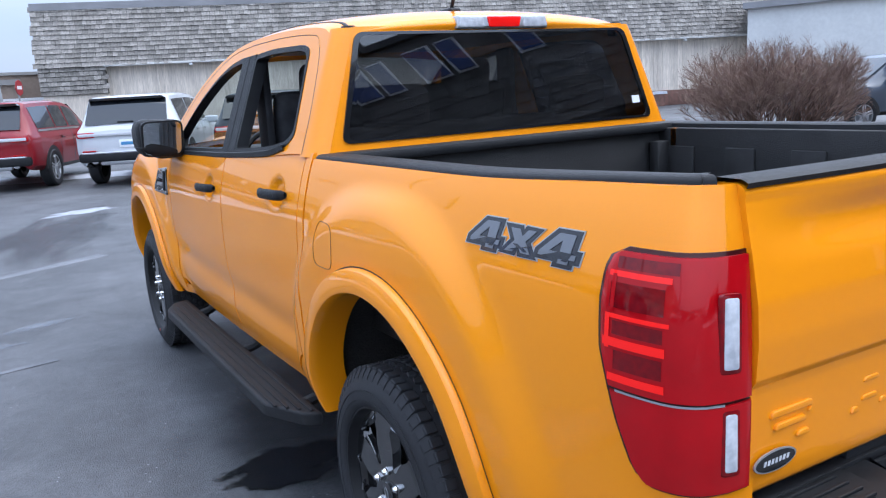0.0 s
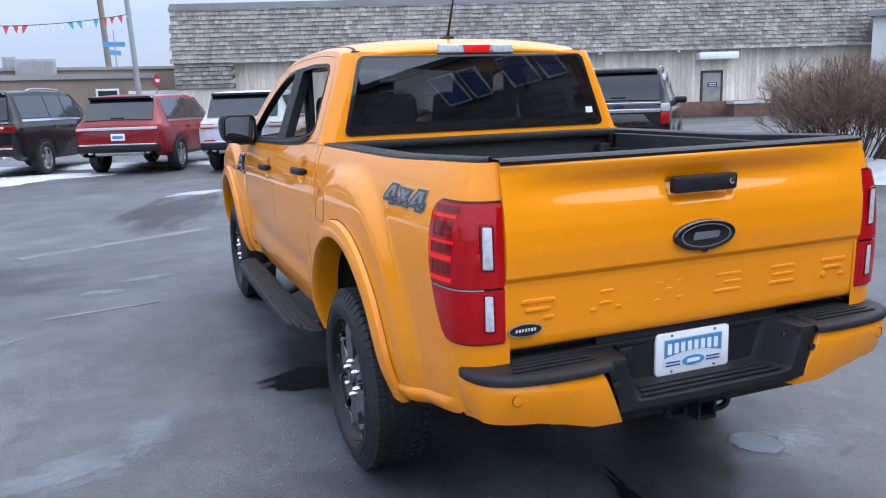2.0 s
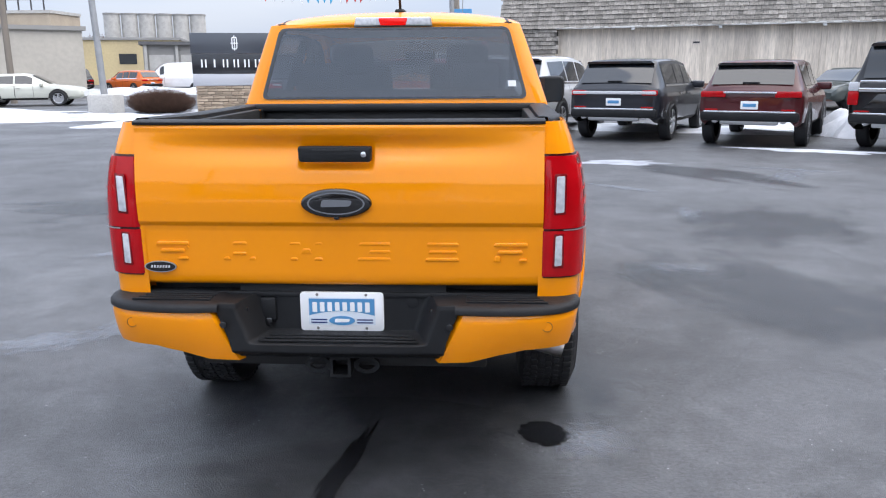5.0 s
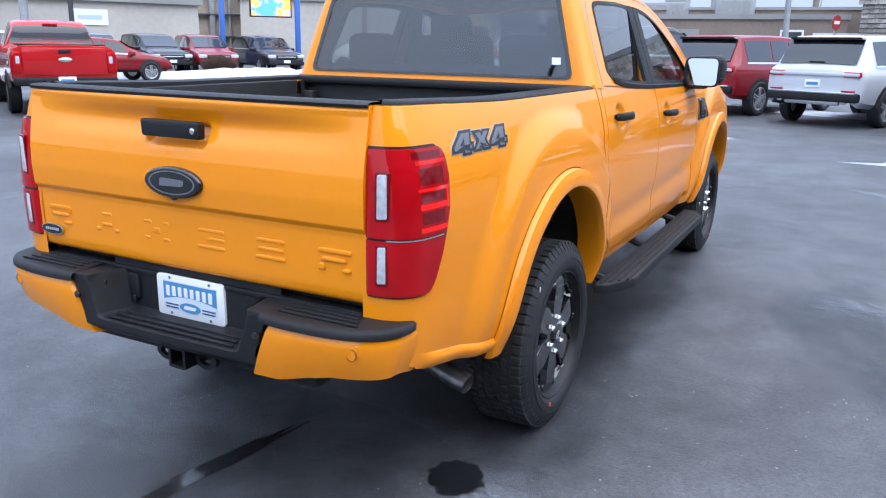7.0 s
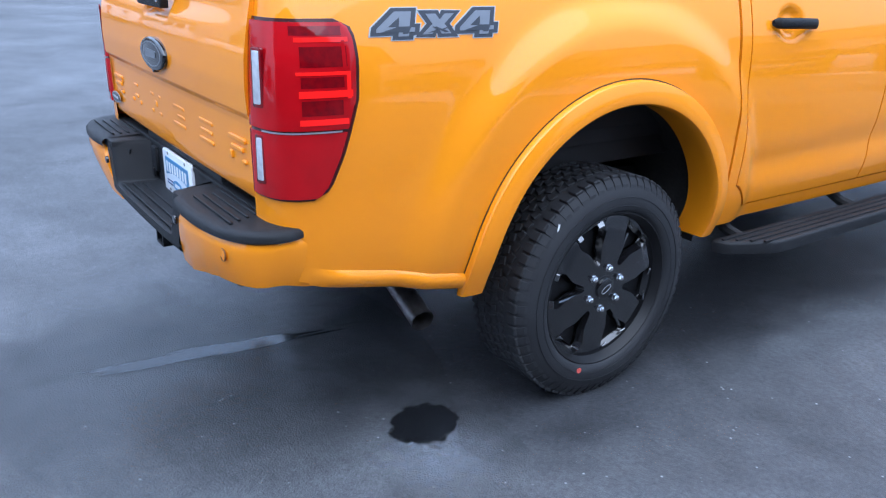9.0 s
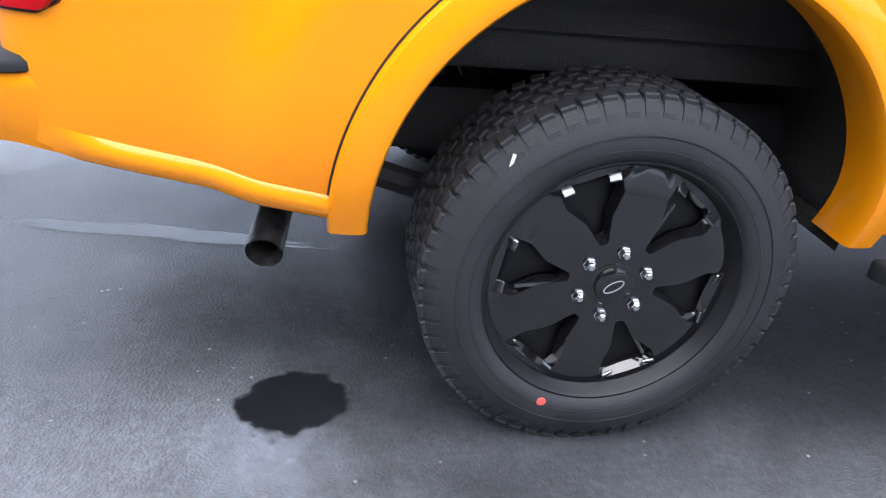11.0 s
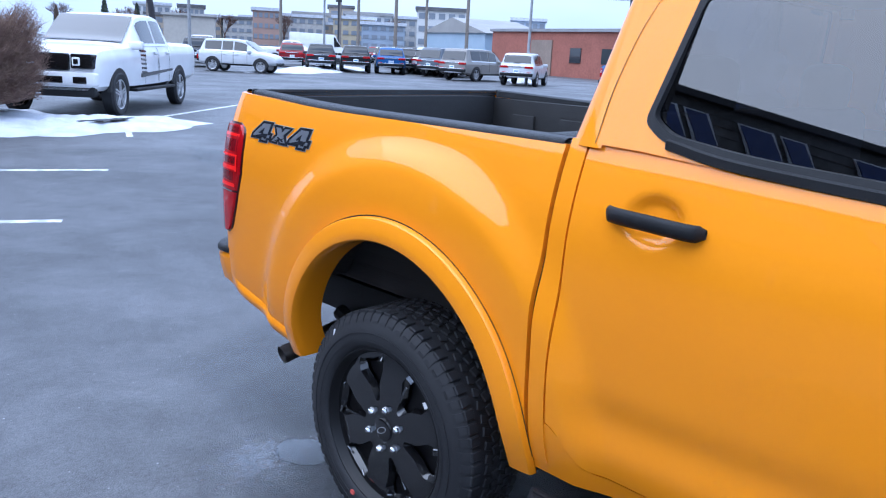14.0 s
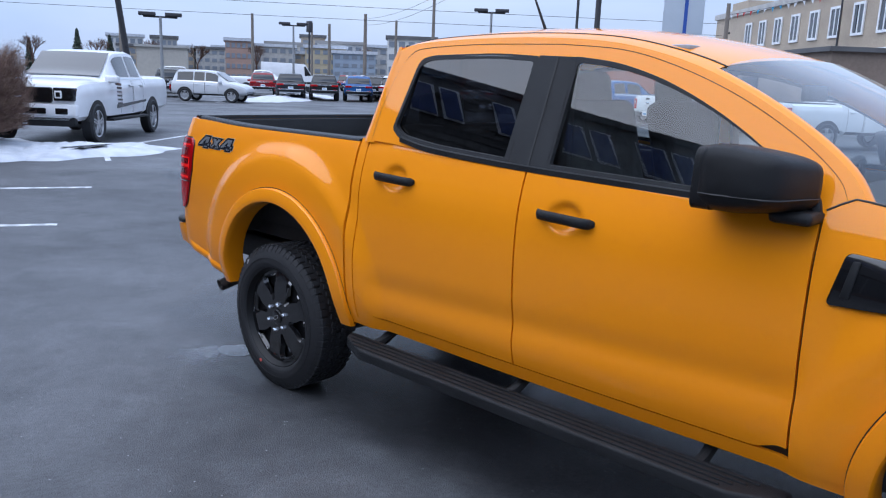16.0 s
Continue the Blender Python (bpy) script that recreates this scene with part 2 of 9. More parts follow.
def spline(pts, n):
    """n points of a smooth curve through pts."""
    p = np.array(pts, float)
    p = np.vstack([2 * p[0] - p[1], p, 2 * p[-1] - p[-2]])
    out = []
    for s in np.linspace(0, len(pts) - 1, n):
        i = min(int(s), len(pts) - 2)
        t = s - i
        a, b, c, d = p[i], p[i + 1], p[i + 2], p[i + 3]
        out.append(0.5 * (2 * b + (c - a) * t + (2 * a - 5 * b + 4 * c - d) * t * t + (3 * b - a - 3 * c + d) * t ** 3))
    return np.array(out)


def smooth(t):
    t = max(0.0, min(1.0, t))
    return t * t * (3 - 2 * t)


def sheet(bm, outer, holes, to3, thick):
    """A flat sheet with openings: outlines in 2D, to3(a, b, d) places them at depth d."""
    edges, loops = [], []
    for poly in [outer, *holes]:
        vs = [bm.verts.new((a, b, 0)) for a, b in poly]
        loops.append(vs)
        edges += [bm.edges.new((vs[i], vs[(i + 1) % len(vs)])) for i in range(len(vs))]
    bmesh.ops.triangle_fill(bm, edges=edges, use_beauty=True, normal=(0, 0, 1))
    front = list(bm.faces)
    flat2 = {v: (v.co.x, v.co.y) for v in bm.verts}
    twin = {v: bm.verts.new(to3(*flat2[v], thick)) for v in list(flat2)}
    for f in front:
        bm.faces.new([twin[v] for v in reversed(f.verts)])
    for vs in loops:
        for i in range(len(vs)):
            a, b = vs[i], vs[(i + 1) % len(vs)]
            bm.faces.new((a, twin[a], twin[b], b))
    for v, ab in flat2.items():
        v.co = to3(*ab, 0)
    bmesh.ops.recalc_face_normals(bm, faces=bm.faces)
    return bm


def rounded(poly, r, n=5):
    """A 2D outline with its corners rounded."""
    out = []
    for i, p in enumerate(poly):
        p, a, b = Vector(p), Vector(poly[i - 1]), Vector(poly[(i + 1) % len(poly)])
        rr = r[i] if isinstance(r, (list, tuple)) else r
        da, db = (a - p), (b - p)
        k = min(rr, da.length * 0.45, db.length * 0.45)
        s, e = p + da.normalized() * k, p + db.normalized() * k
        for t in (k / (n - 1) for k in range(n)):
            out.append(tuple((1 - t) ** 2 * s + 2 * t * (1 - t) * p + t * t * e))
    return out


def ellipse(cx, cy, a, b, n=36):
    return [(cx + a * math.cos(2 * math.pi * k / n), cy + b * math.sin(2 * math.pi * k / n)) for k in range(n)]


def letters(text, size, depth, name="lettering"):
    """A bmesh of built-in lettering in its own plane: x to the right, y up, front towards +z."""
    c = bpy.data.curves.new(name, "FONT")
    c.body, c.size, c.extrude = text, size, depth / 2
    c.align_x, c.align_y = "CENTER", "CENTER"
    ob = new(name, c)
    me = ob.to_mesh()
    bm = bmesh.new()
    bm.from_mesh(me)
    ob.to_mesh_clear()
    bpy.data.objects.remove(ob)
    bpy.data.curves.remove(c)
    return bm


# ---- orange pickup truck ----
# Origin on the ground under the rear axle, nose towards +y.
WHEELBASE, HUB_Z = 3.22, 0.371
truck = thing("pickup_truck", "glossy orange crew-cab pickup truck with black trim parked on asphalt", "pickup truck")

PLAN = spline([(0.688, -1.066), (0.735, -1.062), (0.778, -1.047), (0.806, -1.015), (0.820, -0.965), (0.828, -0.9), (0.836, -0.75),
               (0.846, -0.45), (0.853, 0.0), (0.858, 0.5), (0.868, 1.0), (0.874, 1.5), (0.876, 2.0), (0.872, 2.5), (0.872, 2.8),
               (0.872, 3.2), (0.862, 3.6), (0.82, 3.9), (0.70, 4.08)], 400)
SECTION = spline([(0.44, 0.070), (0.50, 0.046), (0.56, 0.026), (0.62, 0.014), (0.70, 0.006), (0.80, 0.002), (0.92, -0.002),
                  (1.02, 0.0), (1.10, 0.006), (1.16, 0.017), (1.22, 0.033), (1.27, 0.049), (1.31, 0.066)], 80)
ARCH_Y, ARCH_Z, ARCH_R = 0.005, 0.486, 0.503


HANDLES = ((0.812, 1.166), (1.688, 1.126))


def plan_at(y):
    """The outer point and outward normal of the body's plan at y."""
    x = np.interp(y, PLAN[:, 1], PLAN[:, 0])
    x2 = np.interp(y + 0.03, PLAN[:, 1], PLAN[:, 0])
    t = Vector((x2 - x, 0.03)).normalized()
    return Vector((x, y)), Vector((t.y, -t.x))


def side_point(s, y, z, off=0.0):
    """A point of the body's side, s = +1 on its right, off metres proud."""
    p, n = plan_at(y)
    inset = float(np.interp(z, SECTION[:, 0], SECTION[:, 1]))
    bulge = 0.0
    for hub, amp in ((0.0, 0.032), (WHEELBASE, 0.028)):
        r = math.hypot(y - hub - ARCH_Y, (z - ARCH_Z) * 0.96)
        bulge += amp * smooth((0.765 - r) / 0.115) * smooth((1.275 - z) / 0.07)
    # the pressed hollow along the foot of the doors
    if 0.6 < y < 2.6:
        bulge -= 0.012 * math.exp(-((z - 0.70 - 0.03 * (y - 1.5)) / 0.06) ** 2) * smooth((y - 0.6) / 0.15) * smooth((2.6 - y) / 0.15)
    # hollows behind the door handles
    for ym, zm in HANDLES:
        cup_r = math.hypot((y - ym) / 0.078, (z - zm) / 0.058)
        if cup_r < 1:
            bulge -= 0.020 * smooth((1 - cup_r) / 0.42)
    inset *= 0.5 + 0.5 * smooth((n.x - 0.2) / 0.7)
    q = p + n * float(off + bulge - inset)
    return (s * q.x, q.y, z)


def sill(y):
    """The lower edge of the body."""
    return float(np.interp(y, (-1.07, -0.95, -0.5, 0.5, 0.6, 2.6, 4.1), (0.60, 0.565, 0.472, 0.49, 0.505, 0.505, 0.55)))


def arch_floor(y):
    for hub in (0.0, WHEELBASE):
        if abs(y - hub - ARCH_Y) < ARCH_R:
            return ARCH_Z + math.sqrt(ARCH_R ** 2 - (y - hub - ARCH_Y) ** 2)
    return sill(y)


def columns(y0, y1, step=0.03):
    ys = set(np.linspace(y0, y1, max(3, int(abs(y1 - y0) / step) + 1)).round(5))
    for hub in (0.0, WHEELBASE):
        for a in np.linspace(0, math.pi, 41):
            ys.add(round(hub + ARCH_Y + (ARCH_R - 1e-4) * math.cos(a), 5))
        ys.update((hub + ARCH_Y - ARCH_R - 1e-3, hub + ARCH_Y + ARCH_R + 1e-3))
    return sorted(y for y in ys if y0 <= y <= y1)


def skin(name, s, ys, lo, hi, mat, parent, rows=22, off=0.0, lip=0.018, label=""):
    """A pressed panel of the body's side between two heights, with its edges turned inward."""
    bm = bmesh.new()
    vs = np.linspace(0, 1, rows)

    def fn(y, v):
        return side_point(s, y, lo(y) + (hi(y) - lo(y)) * v, off)
    grid(bm, fn, ys, vs)
    rim = [e for e in bm.edges if len(e.link_faces) == 1]
    ret = bmesh.ops.extrude_edge_only(bm, edges=rim)
    for v in ret["geom"]:
        if isinstance(v, bmesh.types.BMVert):
            v.co.x -= s * lip
    bmesh.ops.recalc_face_normals(bm, faces=bm.faces)
    return part(name, bm, mat, parent, label, angle=50)


BED_TOP = 1.297
corner_ys = list(spline([(-1.066, 0), (-1.060, 0), (-1.04, 0), (-1.0, 0), (-0.95, 0)], 26)[:, 0])


def mirrored_sides():
    return ((1, "right"), (-1, "left"))


def belt(y):
    return float(np.interp(y, (0.5, 0.75, 1.0, 1.5, 2.5, 2.7, 3.3, 3.9, 4.1), (1.315, 1.312, 1.292, 1.268, 1.262, 1.235, 1.19, 1.10, 1.03)))


def fender_top(y):
    return belt(y) + 0.055 * smooth((y - 2.50) / 0.10) * smooth((3.9 - y) / 0.8)


def bed_top(y):
    return BED_TOP + 0.018 * smooth((-0.3 - y) / 0.8)


for s, side in mirrored_sides():
    bed_ys = sorted(set(corner_ys + columns(-0.94, 0.535)))
    bed = skin("bed_side", s, bed_ys, arch_floor, bed_top, ORANGE, truck, rows=30)
    skin("rear_door", s, columns(0.602, 1.482, 0.014), lambda y: 0.53 + 0.10 * smooth((0.72 - y) / 0.12), belt, ORANGE, truck, rows=60)
    skin("front_door", s, columns(1.490, 2.512, 0.014), lambda y: 0.53 + 0.03 * smooth((y - 2.4) / 0.1), belt, ORANGE, truck, rows=60)
    skin("cab_corner_skin", s, columns(0.548, 0.596), lambda y: 0.505, belt, ORANGE, truck, rows=24)
    skin("rocker_panel", s, columns(0.548, 2.70), lambda y: 0.470, lambda y: 0.524 + 0.10 * smooth((0.72 - y) / 0.12), ORANGE, truck, rows=8, off=-0.004)
    skin("front_fender", s, columns(2.520, 4.06), arch_floor, fender_top, ORANGE, truck, rows=26)
    # folded lip along the lower edge behind the wheel
    bm = bmesh.new()
    lip_o = (0.0, 0.012, 0.015, 0.013, 0.002)
    lip_z = (0.046, 0.034, 0.022, 0.002, -0.006)
    grid(bm, lambda y, k: side_point(s, y, sill(y) + lip_z[k], lip_o[k] * smooth((y + 1.0) / 0.12)), np.linspace(-0.99, -0.47, 30), range(5))
    part("lower_lip", bm, ORANGE, truck, angle=60)
    # dark structure behind the panel gaps
    skin("inner_body", s, columns(0.512, 2.6, 0.1), lambda y: 0.50, lambda y: belt(y) - 0.01, SEAL, truck, rows=10, off=-0.022, lip=0.01)

    # wheel arch flares and liners
    for hub in (0.0, WHEELBASE):
        bm = bmesh.new()
        prof = ((0.544, -0.002), (0.543, 0.014), (0.539, 0.0205), (0.530, 0.0235), (0.506, 0.029), (0.486, 0.0315), (0.478, 0.0295), (0.473, 0.022), (0.471, -0.005), (0.473, -0.09))
        rows = []
        for a in np.linspace(radians(-4), radians(184), 64):
            ring = []
            for r, o in prof:
                y, z = hub + ARCH_Y + r * math.cos(a), ARCH_Z + r * math.sin(a)
                rr = max(r, ARCH_R + 0.01)
                base = side_point(s, hub + ARCH_Y + rr * math.cos(a), ARCH_Z + rr * math.sin(a), o)
                ring.append(bm.verts.new((base[0], y, z)))
            rows.append(ring)
        for a, b in zip(rows, rows[1:]):
            for i in range(len(prof) - 1):
                bm.faces.new((a[i], a[i + 1], b[i + 1], b[i]))
        bm.faces.new(rows[0])
        bm.faces.new(rows[-1])
        bmesh.ops.recalc_face_normals(bm, faces=bm.faces)
        flare = part("wheel_arch_flare", bm, ORANGE, truck, angle=35)
        bm = bmesh.new()
        grid(bm, lambda a, q: side_point(s, hub + ARCH_Y + q * math.cos(a), ARCH_Z + q * math.sin(a), 0.0012), np.linspace(radians(2), radians(178), 64), (0.543, 0.5475))
        part("flare_seam", bm, SEAL, flare)
        bm = bmesh.new()
        grid(bm, lambda a, x: (s * x, hub + ARCH_Y + 0.503 * math.cos(a), ARCH_Z + 0.503 * math.sin(a)),
             np.linspace(radians(-8), radians(188 if hub else 150), 40), (0.40, 0.62, 0.80))
        grid(bm, lambda a, r: (s * 0.42, hub + ARCH_Y + r * math.cos(a), ARCH_Z + r * math.sin(a)),
             np.linspace(radians(-8), radians(188 if hub else 138), 40), (0.02, 0.25, 0.503))
        part("wheel_arch_liner", bm, ARCH_LINER, truck)

    # bed rail cap
    bm = bmesh.new()
    def cap(y, k):
        p, n = plan_at(y)
        ins = float(np.interp(1.29, SECTION[:, 0], SECTION[:, 1]))
        z = bed_top(y)
        prof = ((ins + 0.006, -0.006), (ins + 0.007, 0.004), (ins + 0.013, 0.010), (ins + 0.026, 0.013), (ins + 0.085, 0.013), (ins + 0.098, 0.008), (ins + 0.102, -0.02))
        o, dz = prof[k]
        o += (0.045 if k < 4 else 0.0) * smooth((-0.45 - y) / 0.6)
        q = p - n * (o * (0.5 + 0.5 * smooth((n.x - 0.2) / 0.7)))
        return (s * q.x, max(q.y, -1.044), z + dz)
    grid(bm, cap, list(np.linspace(-1.064, -0.9, 20)) + list(np.linspace(-0.88, 0.525, 40)), range(7))
    part("bed_rail_cap", bm, BLACK_PLASTIC, truck, "black plastic bed rail cap", angle=50)
    # bed liner wall
    part("bed_wall", make_box(*sorted((s * 0.665, s * 0.70)), -1.01, 0.46, 0.84, 1.29, 0.006), LINER, truck)
    for k in range(5):
        y = -0.85 + k * 0.28
        part("bed_wall_rib", make_box(*sorted((s * 0.655, s * 0.667)), y, y + 0.13, 0.90, 1.22, 0.004), LINER, truck)
    bm = make_box(*sorted((s * 0.36, s * 0.67)), -0.42, 0.42, 0.84, 1.03, 0.04, 3)
    part("bed_wheel_housing", bm, LINER, truck)

part("bed_floor", make_box(-0.70, 0.70, -1.02, 0.47, 0.80, 0.845), LINER, truck)
for k in range(9):
    x = -0.60 + k * 0.15
    part("bed_floor_rib", make_box(x - 0.035, x + 0.035, -1.0, 0.44, 0.846, 0.856, 0.004), LINER, truck)
part("bed_front_wall", make_box(-0.735, 0.735, 0.455, 0.50, 0.82, 1.285, 0.01), LINER, truck)
part("bed_front_cap", make_box(-0.74, 0.74, 0.42, 0.52, 1.276, 1.312, 0.012), BLACK_PLASTIC, truck)
for s in (1, -1):
    part("bed_corner_bracket", make_box(*sorted((s * 0.60, s * 0.668)), 0.40, 0.45, 1.02, 1.24, 0.008), LINER, truck)
    part("tie_down_strap", make_box(*sorted((s * 0.665, s * 0.69)), 0.36, 0.40, 1.13, 1.29, 0.006), ORANGE, truck)


# tailgate
def gate_y(x, z):
    pts = ((0.765, -1.056), (0.775, -1.064), (0.80, -1.068), (0.955, -1.071), (0.970, -1.073), (0.986, -1.084), (1.05, -1.088), (1.12, -1.085),
           (1.19, -1.074), (1.25, -1.062), (1.285, -1.056), (1.300, -1.057), (1.310, -1.052), (1.315, -1.040))
    y = float(np.interp(z, [p[0] for p in pts], [p[1] for p in pts]))
    # the hollow under the top lip, deepest in the middle
    k = max(0.0, 1 - (abs(x) / 0.66) ** 2.4)
    y += 0.016 * k * smooth((z - 1.165) / 0.06) * (1 - smooth((z - 1.235) / 0.06))
    y -= 0.020 * k * smooth((z - 1.225) / 0.07)
    # the hand recess below the handle
    if abs(x) < 0.16:
        y += 0.028 * smooth((0.128 - abs(x)) / 0.02) * smooth((z - 1.155) / 0.03) * (1 - smooth((z - 1.222) / 0.014))
    return y + 0.006 * (x / 0.68) ** 2


tailgate = thing("tailgate", "orange pressed tailgate with a black lip", "")
tailgate.parent = truck
bm = bmesh.new()
xs = sorted(set(list(np.linspace(-0.683, 0.683, 70).round(4)) + list(np.linspace(-0.15, 0.15, 41).round(4))))
zs = sorted(set(list(np.linspace(0.765, 1.315, 60).round(4)) + list(np.linspace(0.95, 1.0, 14).round(4)) + list(np.linspace(1.27, 1.315, 14).round(4))))
grid(bm, lambda x, z: (x, gate_y(x, z), z), xs, zs)
rim = [e for e in bm.edges if len(e.link_faces) == 1]
ret = bmesh.ops.extrude_edge_only(bm, edges=rim)
for v in ret["geom"]:
    if isinstance(v, bmesh.types.BMVert):
        v.co.y += 0.05
part("outer_skin", bm, ORANGE, tailgate, angle=55)
part("inner_panel", make_box(-0.675, 0.675, -1.02, -0.985, 0.79, 1.30, 0.006), LINER, tailgate)
bm = bmesh.new()
grid(bm, lambda x, k: ((x, -1.054 - 0.020 * max(0, 1 - (abs(x) / 0.66) ** 2.4) + (0, -0.003, 0.010, 0.06, 0.068)[k], 1.312 + (-0.004, 0.005, 0.011, 0.012, -0.01)[k])),
     np.linspace(-0.685, 0.685, 40), range(5))
part("top_lip", bm, BLACK_PLASTIC, tailgate, "black plastic tailgate lip", angle=50)
to_rear = lambda a, b, d: (a, -1.082 - d, b)
handle = part("handle", prism(bmesh.new(), rounded([(-0.119, 1.189), (0.119, 1.189), (0.122, 1.240), (-0.122, 1.240)], 0.010), to_rear, -0.01, 0.014, 0.006), BLACK_PLASTIC, tailgate, "black plastic handle")
part("handle_groove", prism(bmesh.new(), rounded([(-0.072, 1.226), (0.05, 1.226), (0.05, 1.231), (-0.072, 1.231)], 0.002), to_rear, 0.012, 0.0155), SEAL, handle)
part("key_lock", prism(bmesh.new(), ellipse(0.096, 1.214, 0.010, 0.010, 20), to_rear, 0.01, 0.018, 0.002), CHROME, handle)
emblem = part("oval_emblem", prism(bmesh.new(), ellipse(0.0, 1.053, 0.118, 0.049, 48), to_rear, 0.0, 0.020, 0.008, 3), GLOSS_BLACK, tailgate, "black oval emblem with a silver rim")
bm = sheet(bmesh.new(), ellipse(0, 1.053, 0.096, 0.037, 48), [ellipse(0, 1.053, 0.090, 0.033, 48)], lambda a, b, d: (a, -1.1025 + d, b), 0.002)
part("emblem_ring", bm, BADGE, emblem)
part("emblem_script", prism(bmesh.new(), rounded([(-0.052, 1.041), (0.047, 1.044), (0.054, 1.064), (-0.046, 1.066)], 0.008), lambda a, b, d: (a, -1.102 - d, b), 0, 0.0015), BADGE, emblem)
part("camera_lens", prism(bmesh.new(), ellipse(0, 1.004, 0.009, 0.006, 16), to_rear, 0, 0.018, 0.002), GLOSS_BLACK, tailgate)
badge = part("oval_sticker", prism(bmesh.new(), ellipse(-0.622, 0.828, 0.056, 0.020, 40), lambda a, b, d: (a, -1.071 - d, b), 0, 0.003), BADGE_EDGE, tailgate, "black oval dealer sticker")
part("sticker_face", prism(bmesh.new(), ellipse(-0.622, 0.828, 0.052, 0.017, 40), lambda a, b, d: (a, -1.074 - d, b), 0, 0.001), GLOSS_BLACK, badge)
for k in range(7):
    part("sticker_bar", prism(bmesh.new(), [(-0.655 + k * 0.010, 0.824), (-0.649 + k * 0.010, 0.824), (-0.647 + k * 0.010, 0.833), (-0.653 + k * 0.010, 0.833)],
         lambda a, b, d: (a, -1.075 - d, b), 0, 0.0006), WHITE_LENS, badge)
# six embossed shapes across the foot of the gate
GLYPHS = (((0, 0.8, 1, 1), (0.1, 0.42, 0.85, 0.60), (0.88, 0.63, 1, 0.78), (0.62, 0, 0.95, 0.16)),
          ((0.30, 0.85, 0.75, 1), (0.0, 0, 0.22, 0.18), (0.28, 0.28, 0.72, 0.44), (0.78, 0, 1, 0.18)),
          ((0, 0, 0.25, 0.16), (0.0, 0.84, 0.35, 1.0), (0.35, 0.35, 0.65, 0.65), (0.72, 0, 1, 0.16), (0.75, 0.84, 1, 1)),
          ((0.05, 0.82, 1, 1), (0, 0.0, 1, 0.18), (0.35, 0.42, 1, 0.58)),
          ((0.05, 0.82, 1, 1), (0, 0.0, 1, 0.18), (0.1, 0.42, 0.95, 0.58)),
          ((0.0, 0.8, 1, 1), (0.1, 0.42, 0.85, 0.60), (0.0, 0, 0.22, 0.3), (0.72, 0, 0.98, 0.16)))
for k, strokes in enumerate(GLYPHS):
    x0 = -0.632 + k * 0.2305
    for a0, b0, a1, b1 in strokes:
        q = [(x0 + 0.115 * a0, 0.852 + 0.064 * b0), (x0 + 0.115 * a1, 0.852 + 0.064 * b0), (x0 + 0.115 * a1 - 0.004, 0.852 + 0.064 * b1), (x0 + 0.115 * a0 + 0.006, 0.852 + 0.064 * b1)]
        part("embossed_mark", prism(bmesh.new(), rounded(q, 0.004, 3), lambda a, b, d: (a, -1.069 - d, b), -0.006, 0.0024, 0.0022, 3), ORANGE, tailgate, angle=80)


# tail lamps
def lamp_patch(name, s, y_edge, z0, z1, x_in, mat, parent, off, inset=0.0, back=False):
    """A curved patch round the rear corner, from the gate's edge to a front edge y_edge(z)."""
    bm = bmesh.new()
    rear_u = np.linspace(0, 1, 26)

    def fn(u, v):
        z = z0 + (z1 - z0) * v
        ye = y_edge(z)
        w = u ** 1.6
        y = -1.066 + (ye + 1.066) * w
        if x_in:
            y = max(y, -1.066 + 1e-4)
        return side_point(s, y, z, off)
    grid(bm, fn, rear_u, np.linspace(0, 1, 24))
    rim = [e for e in bm.edges if len(e.link_faces) == 1]
    ret = bmesh.ops.extrude_edge_only(bm, edges=rim)
    for v in ret["geom"]:
        if isinstance(v, bmesh.types.BMVert):
            v.co += Vector((-s * 0.02, 0.02, 0)) * 0.8
    bmesh.ops.recalc_face_normals(bm, faces=bm.faces)
    return part(name, bm, mat, parent, angle=50)


def lamp_front_edge(z, grow=0.0):
    y = float(np.interp(z, (0.795, 0.805, 0.83, 0.90, 0.96, 1.03, 1.12, 1.17, 1.20, 1.214), (-0.985, -0.955, -0.935, -0.905, -0.886, -0.866, -0.862, -0.866, -0.880, -0.925)))
    return y + grow


